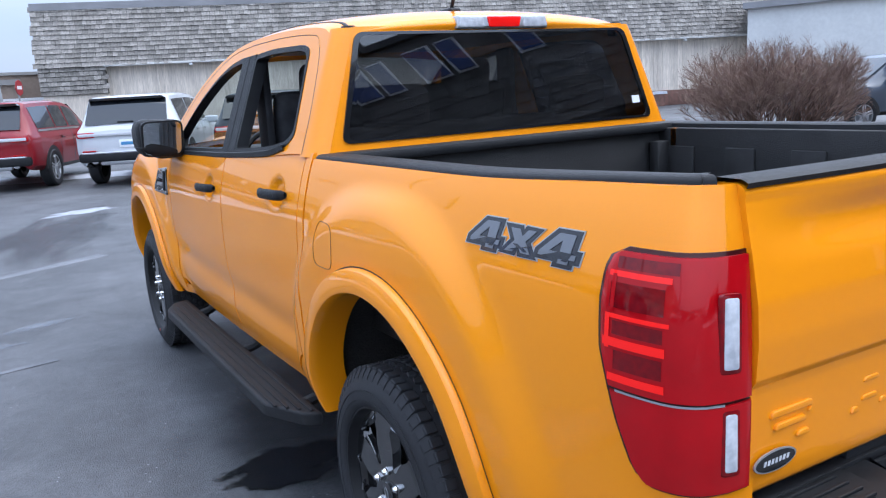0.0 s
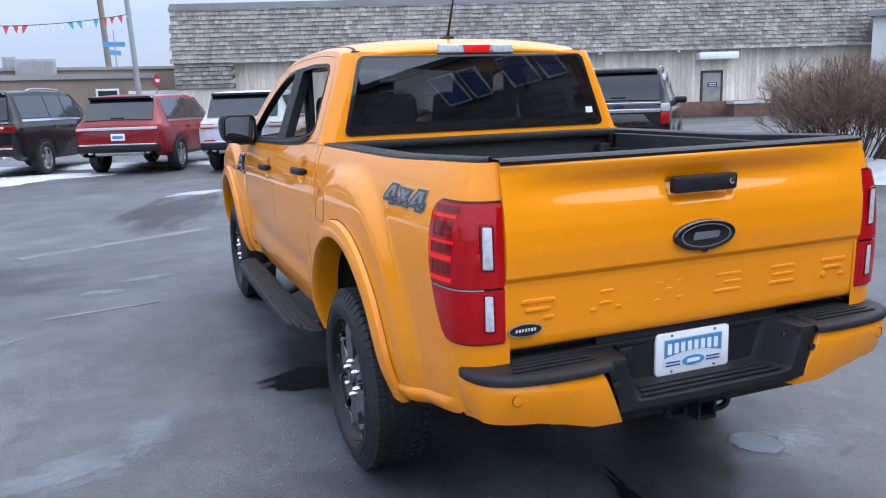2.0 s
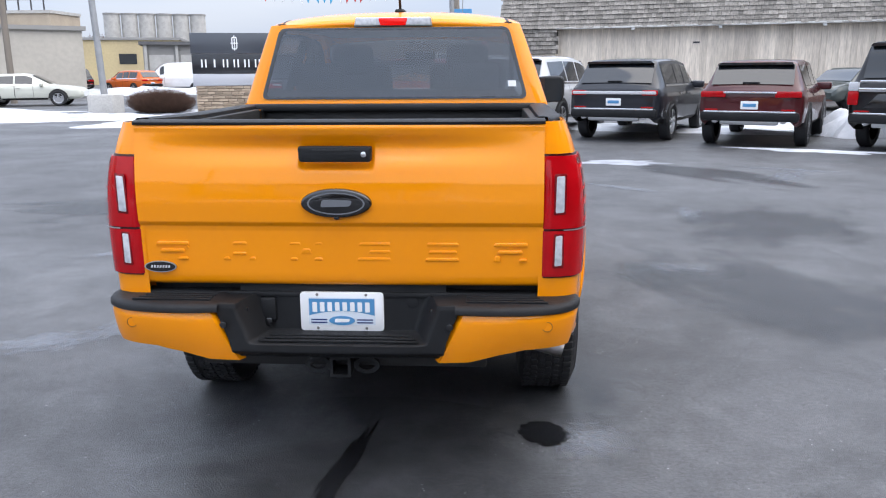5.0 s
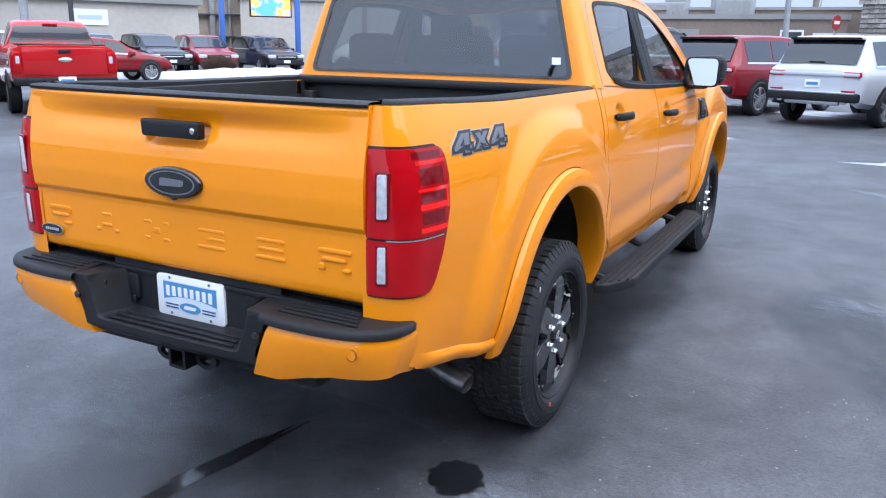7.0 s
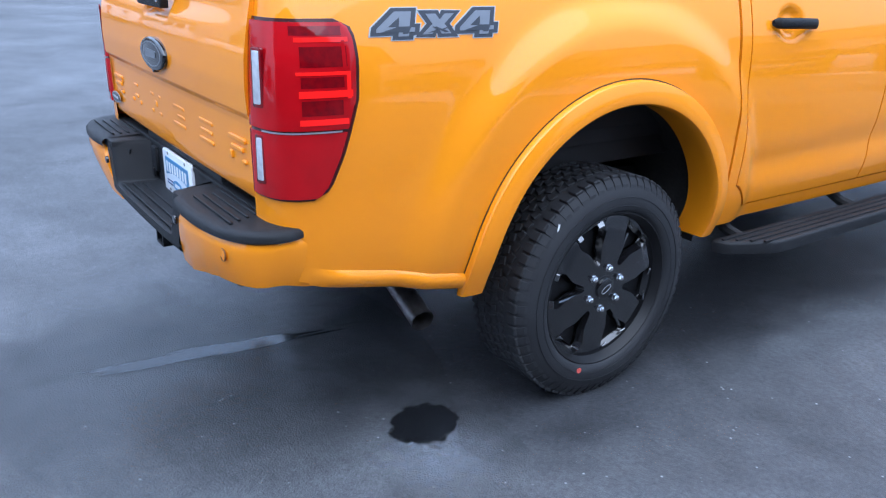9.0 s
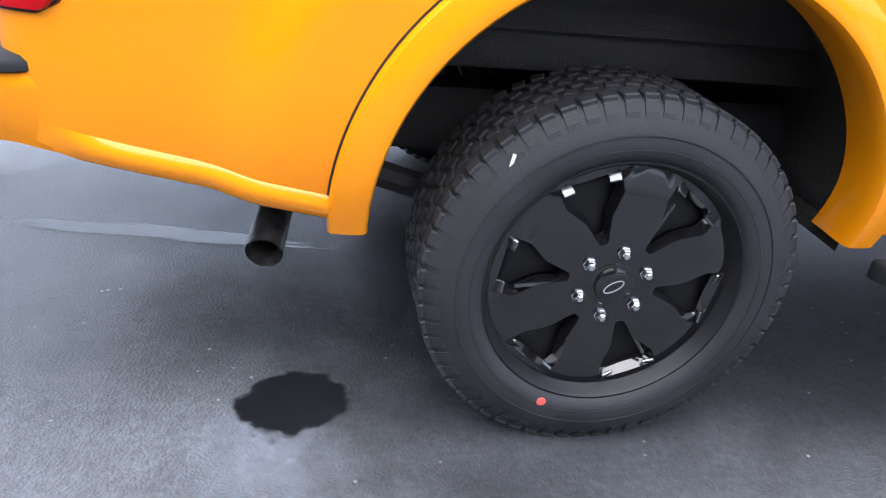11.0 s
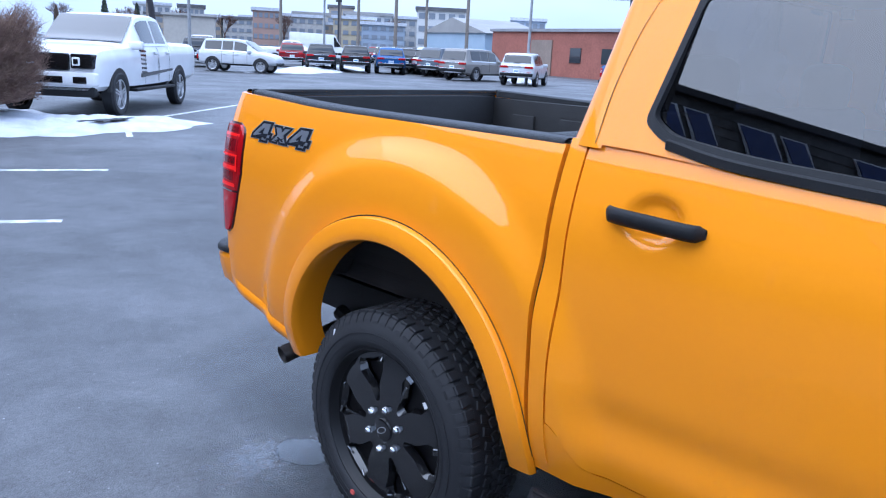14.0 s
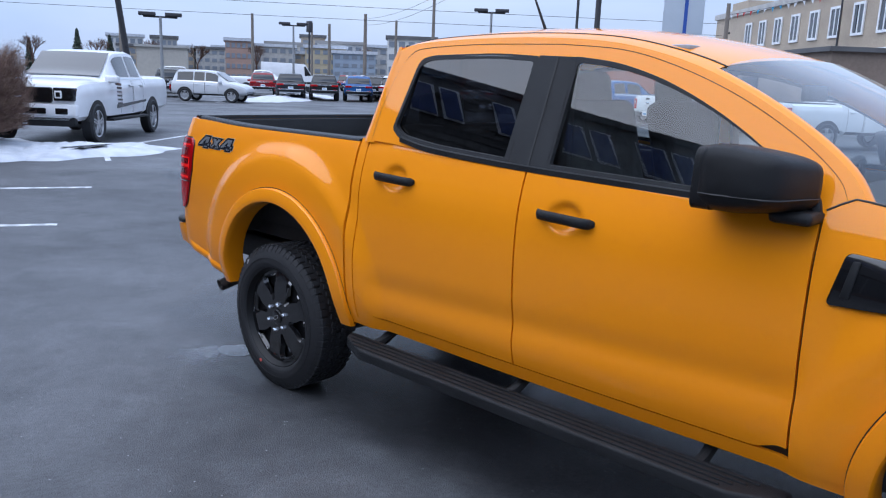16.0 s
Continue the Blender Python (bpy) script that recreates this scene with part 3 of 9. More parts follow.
for s, side in mirrored_sides():
    lamp = lamp_patch("tail_lamp", s, lambda z: lamp_front_edge(z, 0.003), 0.797, 1.211, 0, LAMP_EDGE, truck, 0.004)
    tagged(lamp, "red tail lamp with clear reversing lenses")
    lamp_patch("upper_lens", s, lambda z: lamp_front_edge(min(z, 1.205), -0.009), 0.966, 1.204, 1, RED_LENS, lamp, 0.011)
    lamp_patch("lower_lens", s, lambda z: lamp_front_edge(z, -0.009), 0.803, 0.958, 1, RED_LENS, lamp, 0.0105)
    # lit bands round the corner
    for z0, z1, ya, yb, o in ((1.162, 1.172, -1.01, -0.885, 0.0125), (1.090, 1.098, -1.01, -0.885, 0.0125), (1.040, 1.056, -1.005, -0.880, 0.013),
                              (0.978, 0.992, -1.005, -0.892, 0.013)):
        bm = bmesh.new()
        grid(bm, lambda y, z: side_point(s, y, z, o), np.linspace(ya, yb, 10), (z0, z1))
        part("light_band", bm, RED_BRIGHT, lamp)
    for z0, z1, ya, yb in ((1.108, 1.152, -1.0, -0.89), (1.062, 1.086, -1.0, -0.90), (1.0, 1.034, -1.0, -0.90)):
        bm = bmesh.new()
        grid(bm, lambda y, z: side_point(s, y, z, 0.0118), np.linspace(ya, yb, 10), np.linspace(z0, z1, 3))
        part("dark_reflector", bm, RED_DEEP, lamp)
    # the bent light guide that joins two bands, and the upright ribs of the housing
    for z0, z1, ya, yb, o, mt in ((1.036, 1.098, -0.894, -0.884, 0.0128, RED_BRIGHT), (1.10, 1.166, -0.902, -0.893, 0.0126, RED_LENS), (0.984, 1.034, -0.905, -0.897, 0.0126, RED_LENS),
                                  (1.176, 1.196, -1.02, -0.90, 0.0122, RED_DEEP)):
        bm = bmesh.new()
        grid(bm, lambda y, z: side_point(s, y, z, o), np.linspace(ya, yb, 5), np.linspace(z0, z1, 5))
        part("light_guide", bm, mt, lamp)
    for z0, z1, x0, x1 in ((1.018, 1.142, 0.722, 0.752), (0.838, 0.944, 0.722, 0.748)):
        poly = rounded([(x0, z0), (x1, z0 + 0.002), (x1, z1), (x0 + 0.002, z1 - 0.002)], 0.006)
        rim_poly = rounded([(x0 - 0.006, z0 - 0.007), (x1 + 0.006, z0 - 0.005), (x1 + 0.006, z1 + 0.007), (x0 - 0.004, z1 + 0.005)], 0.008)
        part("lens_surround", prism(bmesh.new(), rim_poly, lambda a, b, d: (s * a, float(np.interp(a, PLAN[:60, 0], PLAN[:60, 1])) - 0.006 - d, b), 0, 0.0062, 0.002), RED_DEEP, lamp)
        part("reversing_lens", prism(bmesh.new(), poly, lambda a, b, d: (s * a, float(np.interp(a, PLAN[:60, 0], PLAN[:60, 1])) - 0.006 - d, b), 0, 0.0075, 0.003), WHITE_LENS, lamp, "clear white reversing lens")
    bm = bmesh.new()
    grid(bm, lambda y, z: side_point(s, y, z, 0.0128), np.linspace(-1.06, -0.91, 18), (0.9595, 0.9635))
    part("lens_joint", bm, BADGE_EDGE, lamp)


# rear bumper
SEAM = material("paint_seam", (0.22, 0.07, 0.006), 0.6)
bumper = thing("rear_bumper", "black step bumper with orange corner covers", "")
bumper.parent = truck
BUMP_PLAN = spline([(0.395, -1.182), (0.50, -1.190), (0.62, -1.184), (0.72, -1.160), (0.782, -1.115), (0.806, -1.06), (0.808, -1.00), (0.800, -0.945)], 60)
for s, side in mirrored_sides():
    bm = bmesh.new()
    def cover(u, v):
        x, y = BUMP_PLAN[int(u)]
        lo = float(np.interp(x if y < -1.13 else 0.80, (0.36, 0.40, 0.47, 0.55, 0.62, 0.80), (0.520, 0.522, 0.528, 0.556, 0.572, 0.580)))
        if y > -1.06:
            lo -= 0.02 * smooth((y + 1.06) / 0.1)
        hi = 0.700 + 0.010 * smooth((y + 1.15) / 0.15)
        xx = x - (0.042 * (1 - v) if u < 1 else 0) - (0.04 * v if u < 1 else 0) + 0.0
        z = lo + (hi - lo) * v
        tuck = 0.028 * (1 - v) ** 2 + 0.010 * max(0, v - 0.85) / 0.15
        nx = smooth((y + 1.16) / 0.1)
        lean = 0.055 * (1 - v) * max(0.0, 1 - u / 14.0)
        return (s * (x - tuck * nx - lean + 0.03 * max(0.0, 1 - u / 10.0) * v), y + tuck * (1 - nx), z)
    grid(bm, cover, range(60), np.linspace(0, 1, 14))
    rim = [e for e in bm.edges if len(e.link_faces) == 1]
    ret = bmesh.ops.extrude_edge_only(bm, edges=rim)
    for v in ret["geom"]:
        if isinstance(v, bmesh.types.BMVert):
            v.co += Vector((-s * 0.015, 0.03, 0))
    part("corner_cover", bm, ORANGE, bumper, "orange painted corner cover", angle=50)
    # step pad over the cover
    bm = bmesh.new()
    def pad(u, k):
        x, y = BUMP_PLAN[int(u)]
        nx = smooth((y + 1.16) / 0.1)
        rise = 0.004 * smooth((y + 1.15) / 0.2)
        prof = ((0.004, 0.697), (-0.006, 0.702), (-0.006, 0.716), (0.002, 0.725), (0.022, 0.729))
        if k < 5:
            o, z = prof[k]
            o += 0.022 * smooth((y + 1.03) / 0.07)
            return (s * (x - o * nx), y + o * (1 - nx), z + rise)
        t = (k - 4) / 4.0
        xe, ye = min(x, 0.72), -1.03
        x0, y0 = x - 0.03 * nx, y + 0.03 * (1 - nx)
        return (s * (x0 + (xe - x0) * t), y0 + (max(ye, y0) - y0) * t, 0.729 + rise + 0.004 * t)
    grid(bm, pad, range(60), range(9))
    part("step_pad", bm, BLACK_PLASTIC, bumper, "ribbed black step pad", angle=50)
    for k in range(4):
        yy = -1.145 + k * 0.026
        part("pad_rib", make_box(*sorted((s * 0.43, s * (0.70 - 0.012 * k))), yy, yy + 0.009, 0.729, 0.7365, 0.003), BLACK_PLASTIC, bumper)
    part("cheek_socket", box(bmesh.new(), -0.019, 0.019, -0.006, 0.006, -0.028, 0.028, 0.004, 2, Matrix.Translation((s * 0.322, -1.108, 0.672)) @ Matrix.Rotation(radians(s * 62), 4, "Z")), GLOSS_BLACK, bumper)
    sens = part("parking_sensor", prism(bmesh.new(), ellipse(s * 0.697, 0.657, 0.016, 0.016, 24), lambda a, b, d: (a, -1.163 - d, b), 0, 0.003, 0.001), ORANGE, bumper)
    part("sensor_ring", sheet(bmesh.new(), ellipse(s * 0.697, 0.657, 0.0175, 0.0175, 24), [ellipse(s * 0.697, 0.657, 0.0155, 0.0155, 24)], lambda a, b, d: (a, -1.1675 + d, b), 0.004), SEAM, sens)
    part("parking_sensor", prism(bmesh.new(), ellipse(s * 0.378, 0.657, 0.012, 0.012, 20), lambda a, b, d: (a, -1.178 - d, b), 0, 0.008, 0.002), GLOSS_BLACK, bumper)
part("recess_panel", make_box(-0.36, 0.36, -1.04, -1.0, 0.56, 0.765, 0.004), BLACK_PLASTIC, bumper)
part("top_ledge", make_box(-0.70, 0.70, -1.05, -0.98, 0.716, 0.736, 0.004), BLACK_PLASTIC, bumper)
def moulding(x, z):
    """The bumper's middle: a deep recess for the plate over a broad low step, all in one moulded skin."""
    hollow = smooth((0.352 - 0.05 * (0.728 - z) / 0.14 - abs(x)) / 0.060) * smooth((z - 0.586) / 0.014)
    foot = 0.030 * smooth((0.562 - z) / 0.028)
    brow = 0.012 * smooth((z - 0.716) / 0.012)
    crown = 0.010 * (abs(x) / 0.42) ** 2
    return (x, -1.180 + crown + 0.132 * hollow + (foot + brow) * (1 - hollow), z)


def across(t, z):
    """Follows the slanted inner edges of the corner covers."""
    return moulding(t * float(np.interp(z, (0.534, 0.60, 0.70, 0.728), (0.352, 0.366, 0.404, 0.430))), z)


mid_z = sorted(set(list(np.linspace(0.534, 0.728, 40).round(4)) + list(np.linspace(0.584, 0.602, 12).round(4))))
bm = grid(bmesh.new(), across, np.linspace(-1, 1, 110), mid_z)
part("step_moulding", bm, BLACK_PLASTIC, bumper, "moulded black step and plate recess", angle=50)
for sx in (1, -1):
    part("pad_join", prism(bmesh.new(), rounded([(sx * 0.335, -1.172), (sx * 0.44, -1.172), (sx * 0.44, -1.02), (sx * 0.305, -1.02)], 0.012, 3), lambda a, b, d: (a, b, d), 0.70, 0.7275, 0.006), BLACK_PLASTIC, bumper)
for k in range(3):
    part("step_rib", make_box(-0.27 + 0.012 * k, 0.27 - 0.012 * k, -1.165 + k * 0.03, -1.154 + k * 0.03, 0.593, 0.600, 0.003), BLACK_PLASTIC, bumper)
socket = part("trailer_socket", make_box(-0.285, -0.232, -1.058, -1.035, 0.63, 0.715, 0.008), BLACK_PLASTIC, bumper)
part("socket_hinge", make_box(-0.272, -0.245, -1.064, -1.05, 0.612, 0.645, 0.005), GLOSS_BLACK, socket)
part("spare_key_cover", prism(bmesh.new(), ellipse(0.243, 0.70, 0.022, 0.022, 24), lambda a, b, d: (a, -1.040 - d, b), 0, 0.006, 0.002), BLACK_PLASTIC, bumper)
plate = part("number_plate", prism(bmesh.new(), rounded([(-0.147, 0.583), (0.144, 0.583), (0.144, 0.722), (-0.147, 0.722)], 0.014), lambda a, b, d: (a, -1.040 - d, b + 0.014), -0.004, 0.016, 0.003), PLATE_WHITE, bumper, "white dealer plate with blue panel")
face = lambda a, b, d: (a - 0.0015, -1.0562 - d, b + 0.014)
part("plate_panel", prism(bmesh.new(), rounded([(-0.116, 0.606), (0.116, 0.606), (0.116, 0.704), (-0.116, 0.704)], 0.003), face, 0, 0.0008), material("plate_pale", (0.62, 0.68, 0.74), 0.35), plate)
part("plate_band", prism(bmesh.new(), [(-0.114, 0.640)] + [(x, 0.640 + 0.016 * (1 - (x / 0.114) ** 2)) for x in np.linspace(-0.09, 0.09, 7)] + [(0.114, 0.640), (0.114, 0.700), (-0.114, 0.700)], face, 0.001, 0.0016), PLATE_BLUE, plate)
for k in range(8):
    x = -0.104 + k * 0.0262
    hgt = 0.026 + 0.006 * abs(k - 3.5) / 3.5
    part("plate_bar", prism(bmesh.new(), rounded([(x + 0.002, 0.684 - hgt), (x + 0.018, 0.684 - hgt), (x + 0.018, 0.688), (x + 0.002, 0.688)], 0.003), face, 0.002, 0.0026), PLATE_WHITE, plate)
part("plate_oval", prism(bmesh.new(), ellipse(0, 0.622, 0.045, 0.0165, 32), face, 0.002, 0.0028), PLATE_BLUE, plate)
part("plate_oval_bar", prism(bmesh.new(), rounded([(-0.026, 0.615), (0.024, 0.617), (0.028, 0.628), (-0.024, 0.629)], 0.004), face, 0.003, 0.0034), PLATE_WHITE, plate)
for x0, x1 in ((-0.108, -0.052), (0.052, 0.108)):
    for z in (0.612, 0.622):
        part("plate_line", prism(bmesh.new(), [(x0, z), (x1, z), (x1, z + 0.005), (x0, z + 0.005)], face, 0.001, 0.0016), SIGN_NAVY, plate)
for x in (-0.085, 0.085):
    for z in (0.594, 0.714):
        part("plate_screw", prism(bmesh.new(), ellipse(x, z, 0.005, 0.005, 12), face, 0, 0.002, 0.001), STEEL, plate)
# hitch receiver
bm = sheet(bmesh.new(), rounded([(-0.036, 0.456), (0.036, 0.456), (0.036, 0.528), (-0.036, 0.528)], 0.006), [rounded([(-0.026, 0.466), (0.026, 0.466), (0.026, 0.518), (-0.026, 0.518)], 0.003)],
           lambda a, b, d: (a, -1.13 + d, b), 0.2)
hitch = part("hitch_receiver", bm, BLACK_PLASTIC, bumper)
part("hitch_bar", make_box(-0.5, 0.5, -1.06, -0.98, 0.47, 0.53, 0.01), LINER, bumper)
for s in (1, -1):
    part("chain_loop", sheet(bmesh.new(), ellipse(s * 0.085, 0.485, 0.045, 0.030, 24), [ellipse(s * 0.085, 0.485, 0.028, 0.016, 24)], lambda a, b, d: (a, -1.09 + d, b), 0.016), BLACK_PLASTIC, hitch)

# exhaust
bm = bmesh.new()
tube(bm, [(0.30, -0.575, 0.50), (0.48, -0.605, 0.475), (0.64, -0.627, 0.435), (0.800, -0.648, 0.392)], 0.034, 20, cap=False)
tube(bm, [(0.800, -0.648, 0.392), (0.64, -0.627, 0.435), (0.50, -0.61, 0.47)], 0.030, 20, cap=False)
exhaust = part("exhaust_pipe", bm, STEEL, truck, "bare steel exhaust tailpipe")
part("muffler", lathe(bmesh.new(), [(0.001, -0.25), (0.09, -0.24), (0.10, -0.2), (0.10, 0.2), (0.09, 0.24), (0.001, 0.25)], 20, y=-0.78, z=0.52, x=0.12), LINER, truck)
part("rear_axle", tube(bmesh.new(), [(-0.70, 0, HUB_Z), (-0.15, 0, HUB_Z), (0.15, 0, HUB_Z), (0.70, 0, HUB_Z)], [0.045, 0.06, 0.06, 0.045], 12), LINER, truck)
part("differential", lathe(bmesh.new(), [(0.001, -0.15), (0.10, -0.12), (0.15, 0), (0.10, 0.12), (0.001, 0.15)], 16, z=HUB_Z), LINER, truck)
for s in (1, -1):
    part("chassis_rail", make_box(*sorted((s * 0.42, s * 0.52)), -1.05, 3.9, 0.50, 0.64, 0.01), LINER, truck)
    part("leaf_spring", tube(bmesh.new(), [(s * 0.56, -0.62, 0.52), (s * 0.56, -0.3, 0.42), (s * 0.56, 0, 0.40), (s * 0.56, 0.4, 0.44), (s * 0.56, 0.68, 0.52)], 0.03, 8), LINER, truck)
    part("shock_absorber", tube(bmesh.new(), [(s * 0.50, -0.08, 0.36), (s * 0.42, -0.28, 0.78)], 0.03, 10), LINER, truck)
part("underbody", make_box(-0.72, 0.72, 0.5, 2.8, 0.46, 0.52, 0.02), LINER, truck)
part("bed_underside", make_box(-0.68, 0.68, -1.0, 0.48, 0.72, 0.80, 0.01), LINER, truck)


# wheels
# greyer metal than the gloss black wheel, painting its sky glints
FACET = material("sky_glint_facet", (0.16, 0.165, 0.172), 0.16, 0.9)


def wheel_mesh():
    """Builds one wheel with its outer face towards +x, hub centre at the origin."""
    w = thing("wheel", "black six-spoke alloy wheel with an all-terrain tyre", "")
    bm = bmesh.new()
    prof = [(0.262, 0.050), (0.268, 0.059), (0.276, 0.066), (0.290, 0.071), (0.315, 0.070), (0.338, 0.064), (0.352, 0.056), (0.366, 0.048), (0.3795, 0.034),
            (0.3815, 0.0), (0.3815, -0.14), (0.366, -0.16), (0.34, -0.178), (0.30, -0.184), (0.25, -0.175), (0.236, -0.165)]
    lathe(bm, prof, 96)
    tyre = part("tyre", bm, RUBBER, w, "black all-terrain tyre")
    rnd = random.Random(4)
    bm = bmesh.new()
    n = 62
    for k in range(n):
        a = 2 * math.pi * (k + 0.12 * rnd.random()) / n
        m = Matrix.Rotation(a, 4, "X")
        long = 0.030 if k % 2 else 0.022
        # shoulder block running down onto the sidewall
        da = 0.0176
        for x0, x1, r0, r1 in ((0.006, 0.043, 0.374, 0.3875),):
            box(bm, x0, x1, -da, da * 0.75, r0, r1, 0.003, 1, m)
        bm2 = [(0.040, 0.3825), (0.0555, 0.3580), (0.0655, 0.350 - long), (0.060, 0.350 - long), (0.042, 0.36)]
        lo = [bm.verts.new(m @ Vector((x, -da * 0.85, r))) for x, r in bm2]
        hi = [bm.verts.new(m @ Vector((x, da * 0.55, r))) for x, r in bm2]
        bm.faces.new(lo)
        bm.faces.new(hi[::-1])
        for i in range(5):
            bm.faces.new((lo[i], hi[i], hi[(i + 1) % 5], lo[(i + 1) % 5]))
        for x, sh in ((-0.024, 0.4), (-0.055, 0.9), (-0.086, 0.2), (-0.117, 0.6), (-0.150, 0.1)):
            box(bm, x - 0.012, x + 0.012, -0.0135, 0.0135, 0.372, 0.3875, 0.002, 1, m @ Matrix.Rotation(sh * 2 * math.pi / n, 4, "X") @ Matrix.Translation((x, 0, 0)) @ Matrix.Rotation(radians(16 if sh > 0.5 else -16), 4, "Z") @ Matrix.Translation((-x, 0, 0)))
    bmesh.ops.recalc_face_normals(bm, faces=bm.faces)
    part("tread", bm, RUBBER, tyre, flat=True)["kind"] = "stuff"
    for r0, r1, hgt in ((0.318, 0.3205, 0.0715), (0.292, 0.2935, 0.0722)):
        part("sidewall_ring", lathe(bmesh.new(), [(r0, hgt - 0.004), (r0, hgt), (r1, hgt), (r1, hgt - 0.004)], 72), RUBBER, tyre)
    dot = material("red_marker_dot", (0.62, 0.10, 0.08), 0.6)
    part("marker_dot", prism(bmesh.new(), ellipse(-0.112, -0.262, 0.010, 0.009, 14), lambda a, b, d: (0.0715 + d, a, b), -0.002, 0.0012), dot, tyre, "red paint dot")
    tick = Matrix.Rotation(radians(134), 4, "X") @ Matrix.Translation((0.0560, 0.352, 0.0))
    part("chalk_tick", box(bmesh.new(), -0.003, 0.0015, -0.003, 0.003, -0.016, 0.016, 0, 1, tick @ Matrix.Rotation(radians(35), 4, "X")), WHITE_PAINT, tyre, "white chalk tick")
    # barrel and lip
    lathe_p = [(0.236, -0.165), (0.215, -0.16), (0.205, -0.10), (0.212, 0.0), (0.222, 0.020), (0.232, 0.034), (0.2385, 0.052), (0.2435, 0.059), (0.2475, 0.0585), (0.2485, 0.052)]
    rim = part("rim", lathe(bmesh.new(), lathe_p, 96), SATIN_BLACK, w, "gloss black alloy rim")
    part("brake_disc", lathe(bmesh.new(), [(0.03, -0.045), (0.15, -0.045), (0.15, -0.06), (0.03, -0.06)], 40), LINER, w)
    part("rim_back", lathe(bmesh.new(), [(0.001, -0.075), (0.205, -0.075)], 32), SEAL, w)

    def polar(r, deg):
        return (r * math.cos(radians(deg)), r * math.sin(radians(deg)))

    def slot(c, grow=0.0, deep=0.0):
        """The pocket between two spokes, narrow at the hub, broad and forked at the rim."""
        return rounded([polar(0.092 - grow, c - 5 - grow * 60), polar(0.092 - grow, c + 5 + grow * 60), polar(0.140, c + 8.5 + grow * 260), polar(0.186, c + 15.5 + grow * 260), polar(0.216 + grow, c + 13.5 + grow * 200),
                        polar(0.209 + grow, c + 3), polar(0.209 + grow, c - 3), polar(0.216 + grow, c - 13.5 - grow * 200), polar(0.186, c - 15.5 - grow * 260), polar(0.140, c - 8.5 - grow * 260)], 0.006, 3)

    edge = [polar(0.2335, 2.5 * k) for k in range(144)]
    pockets = [51 + 60 * k for k in range(6)]
    face = sheet(bmesh.new(), edge, [slot(c, 0.006) for c in pockets], lambda a, b, d: (0.040 - d - 0.010 * smooth((math.hypot(a, b) - 0.19) / 0.035), a, b), 0.022)
    part("wheel_face", face, GLOSS_BLACK, rim, "gloss black six-spoke wheel face", angle=20)
    for k, c in enumerate(pockets):
        # sloping walls that catch the sky, and the shallow floor of the pocket
        top, low = slot(c, 0.006), slot(c, -0.007)
        bm = bmesh.new()
        grid(bm, lambda q, i: (0.040 - 0.010 * smooth((math.hypot(*top[i % len(top)]) - 0.19) / 0.035), *top[i % len(top)]) if q == 0 else (0.016, *low[i % len(top)]), (0, 1), range(len(top) + 1))
        pocket = part("spoke_pocket", bm, GLOSS_BLACK, rim, angle=15)
        bm = bmesh.new()
        bm.faces.new([bm.verts.new((0.0, a * 0.985, b * 0.985)) for a, b in slot(c, 0.0)])
        part("pocket_floor", bm, SATIN_BLACK, pocket, flat=True)
        # corners where the spokes meet the rim, sky glint painted in paler metal
        for e in (1, -1):
            y0, z0 = polar(0.213, c + e * 11.0)
            tilt = Matrix.Translation((0.031, y0, z0)) @ Matrix.Rotation(radians(c + e * 11.0), 4, "X") @ Matrix.Rotation(radians(38), 4, "Z") @ Matrix.Rotation(radians(16 * e), 4, "Y")
            part("machined_facet", box(bmesh.new(), -0.004, 0.003, -0.012, 0.011, -0.012 + 0.003 * e, 0.012 + 0.003 * e, 0.002, 1, tilt), FACET, pocket, angle=20)
        y0, z0 = polar(0.150, c + 10.5)
        tilt = Matrix.Translation((0.037, y0, z0)) @ Matrix.Rotation(radians(c + 14), 4, "X") @ Matrix.Rotation(radians(24), 4, "Y")
        if k % 2 == 0:
            part("machined_facet", box(bmesh.new(), -0.003, 0.002, -0.034, 0.034, -0.0035, 0.0035, 0.001, 1, tilt), FACET, pocket, angle=20)
    for k in range(6):
        ly, lz = polar(0.0685, 21 + 60 * k)
        part("lug_nut", lathe(bmesh.new(), [(0.0001, 0.058), (0.006, 0.0575), (0.0105, 0.053), (0.0118, 0.044), (0.0135, 0.043), (0.0135, 0.012)], 6, y=ly, z=lz), CHROME, rim, "chrome lug nut", angle=35)
    cap = part("centre_cap", lathe(bmesh.new(), [(0.0001, 0.0515), (0.028, 0.051), (0.0345, 0.048), (0.036, 0.041), (0.043, 0.041), (0.049, 0.038), (0.052, -0.02)], 40), GLOSS_BLACK, rim, "black centre cap")
    part("cap_oval", sheet(bmesh.new(), [(0.022 * math.cos(t) * 0.85 - 0.010 * math.sin(t) * 0.5, 0.022 * math.cos(t) * 0.5 + 0.010 * math.sin(t) * 0.85) for t in np.linspace(0, 2 * math.pi, 32, endpoint=False)],
         [[(0.020 * math.cos(t) * 0.85 - 0.0082 * math.sin(t) * 0.5, 0.020 * math.cos(t) * 0.5 + 0.0082 * math.sin(t) * 0.85) for t in np.linspace(0, 2 * math.pi, 32, endpoint=False)]],
         lambda p, q, d: (0.0522 + d, p, q), -0.001), BADGE_EDGE, cap)
    for o in [rim] + list(rim.children) + [q for c in rim.children for q in c.children]:
        if o.name.split(".")[0] not in ("lug_nut", "centre_cap", "cap_oval"):
            for v in o.data.vertices:
                v.co.y *= 1.035
                v.co.z *= 1.035
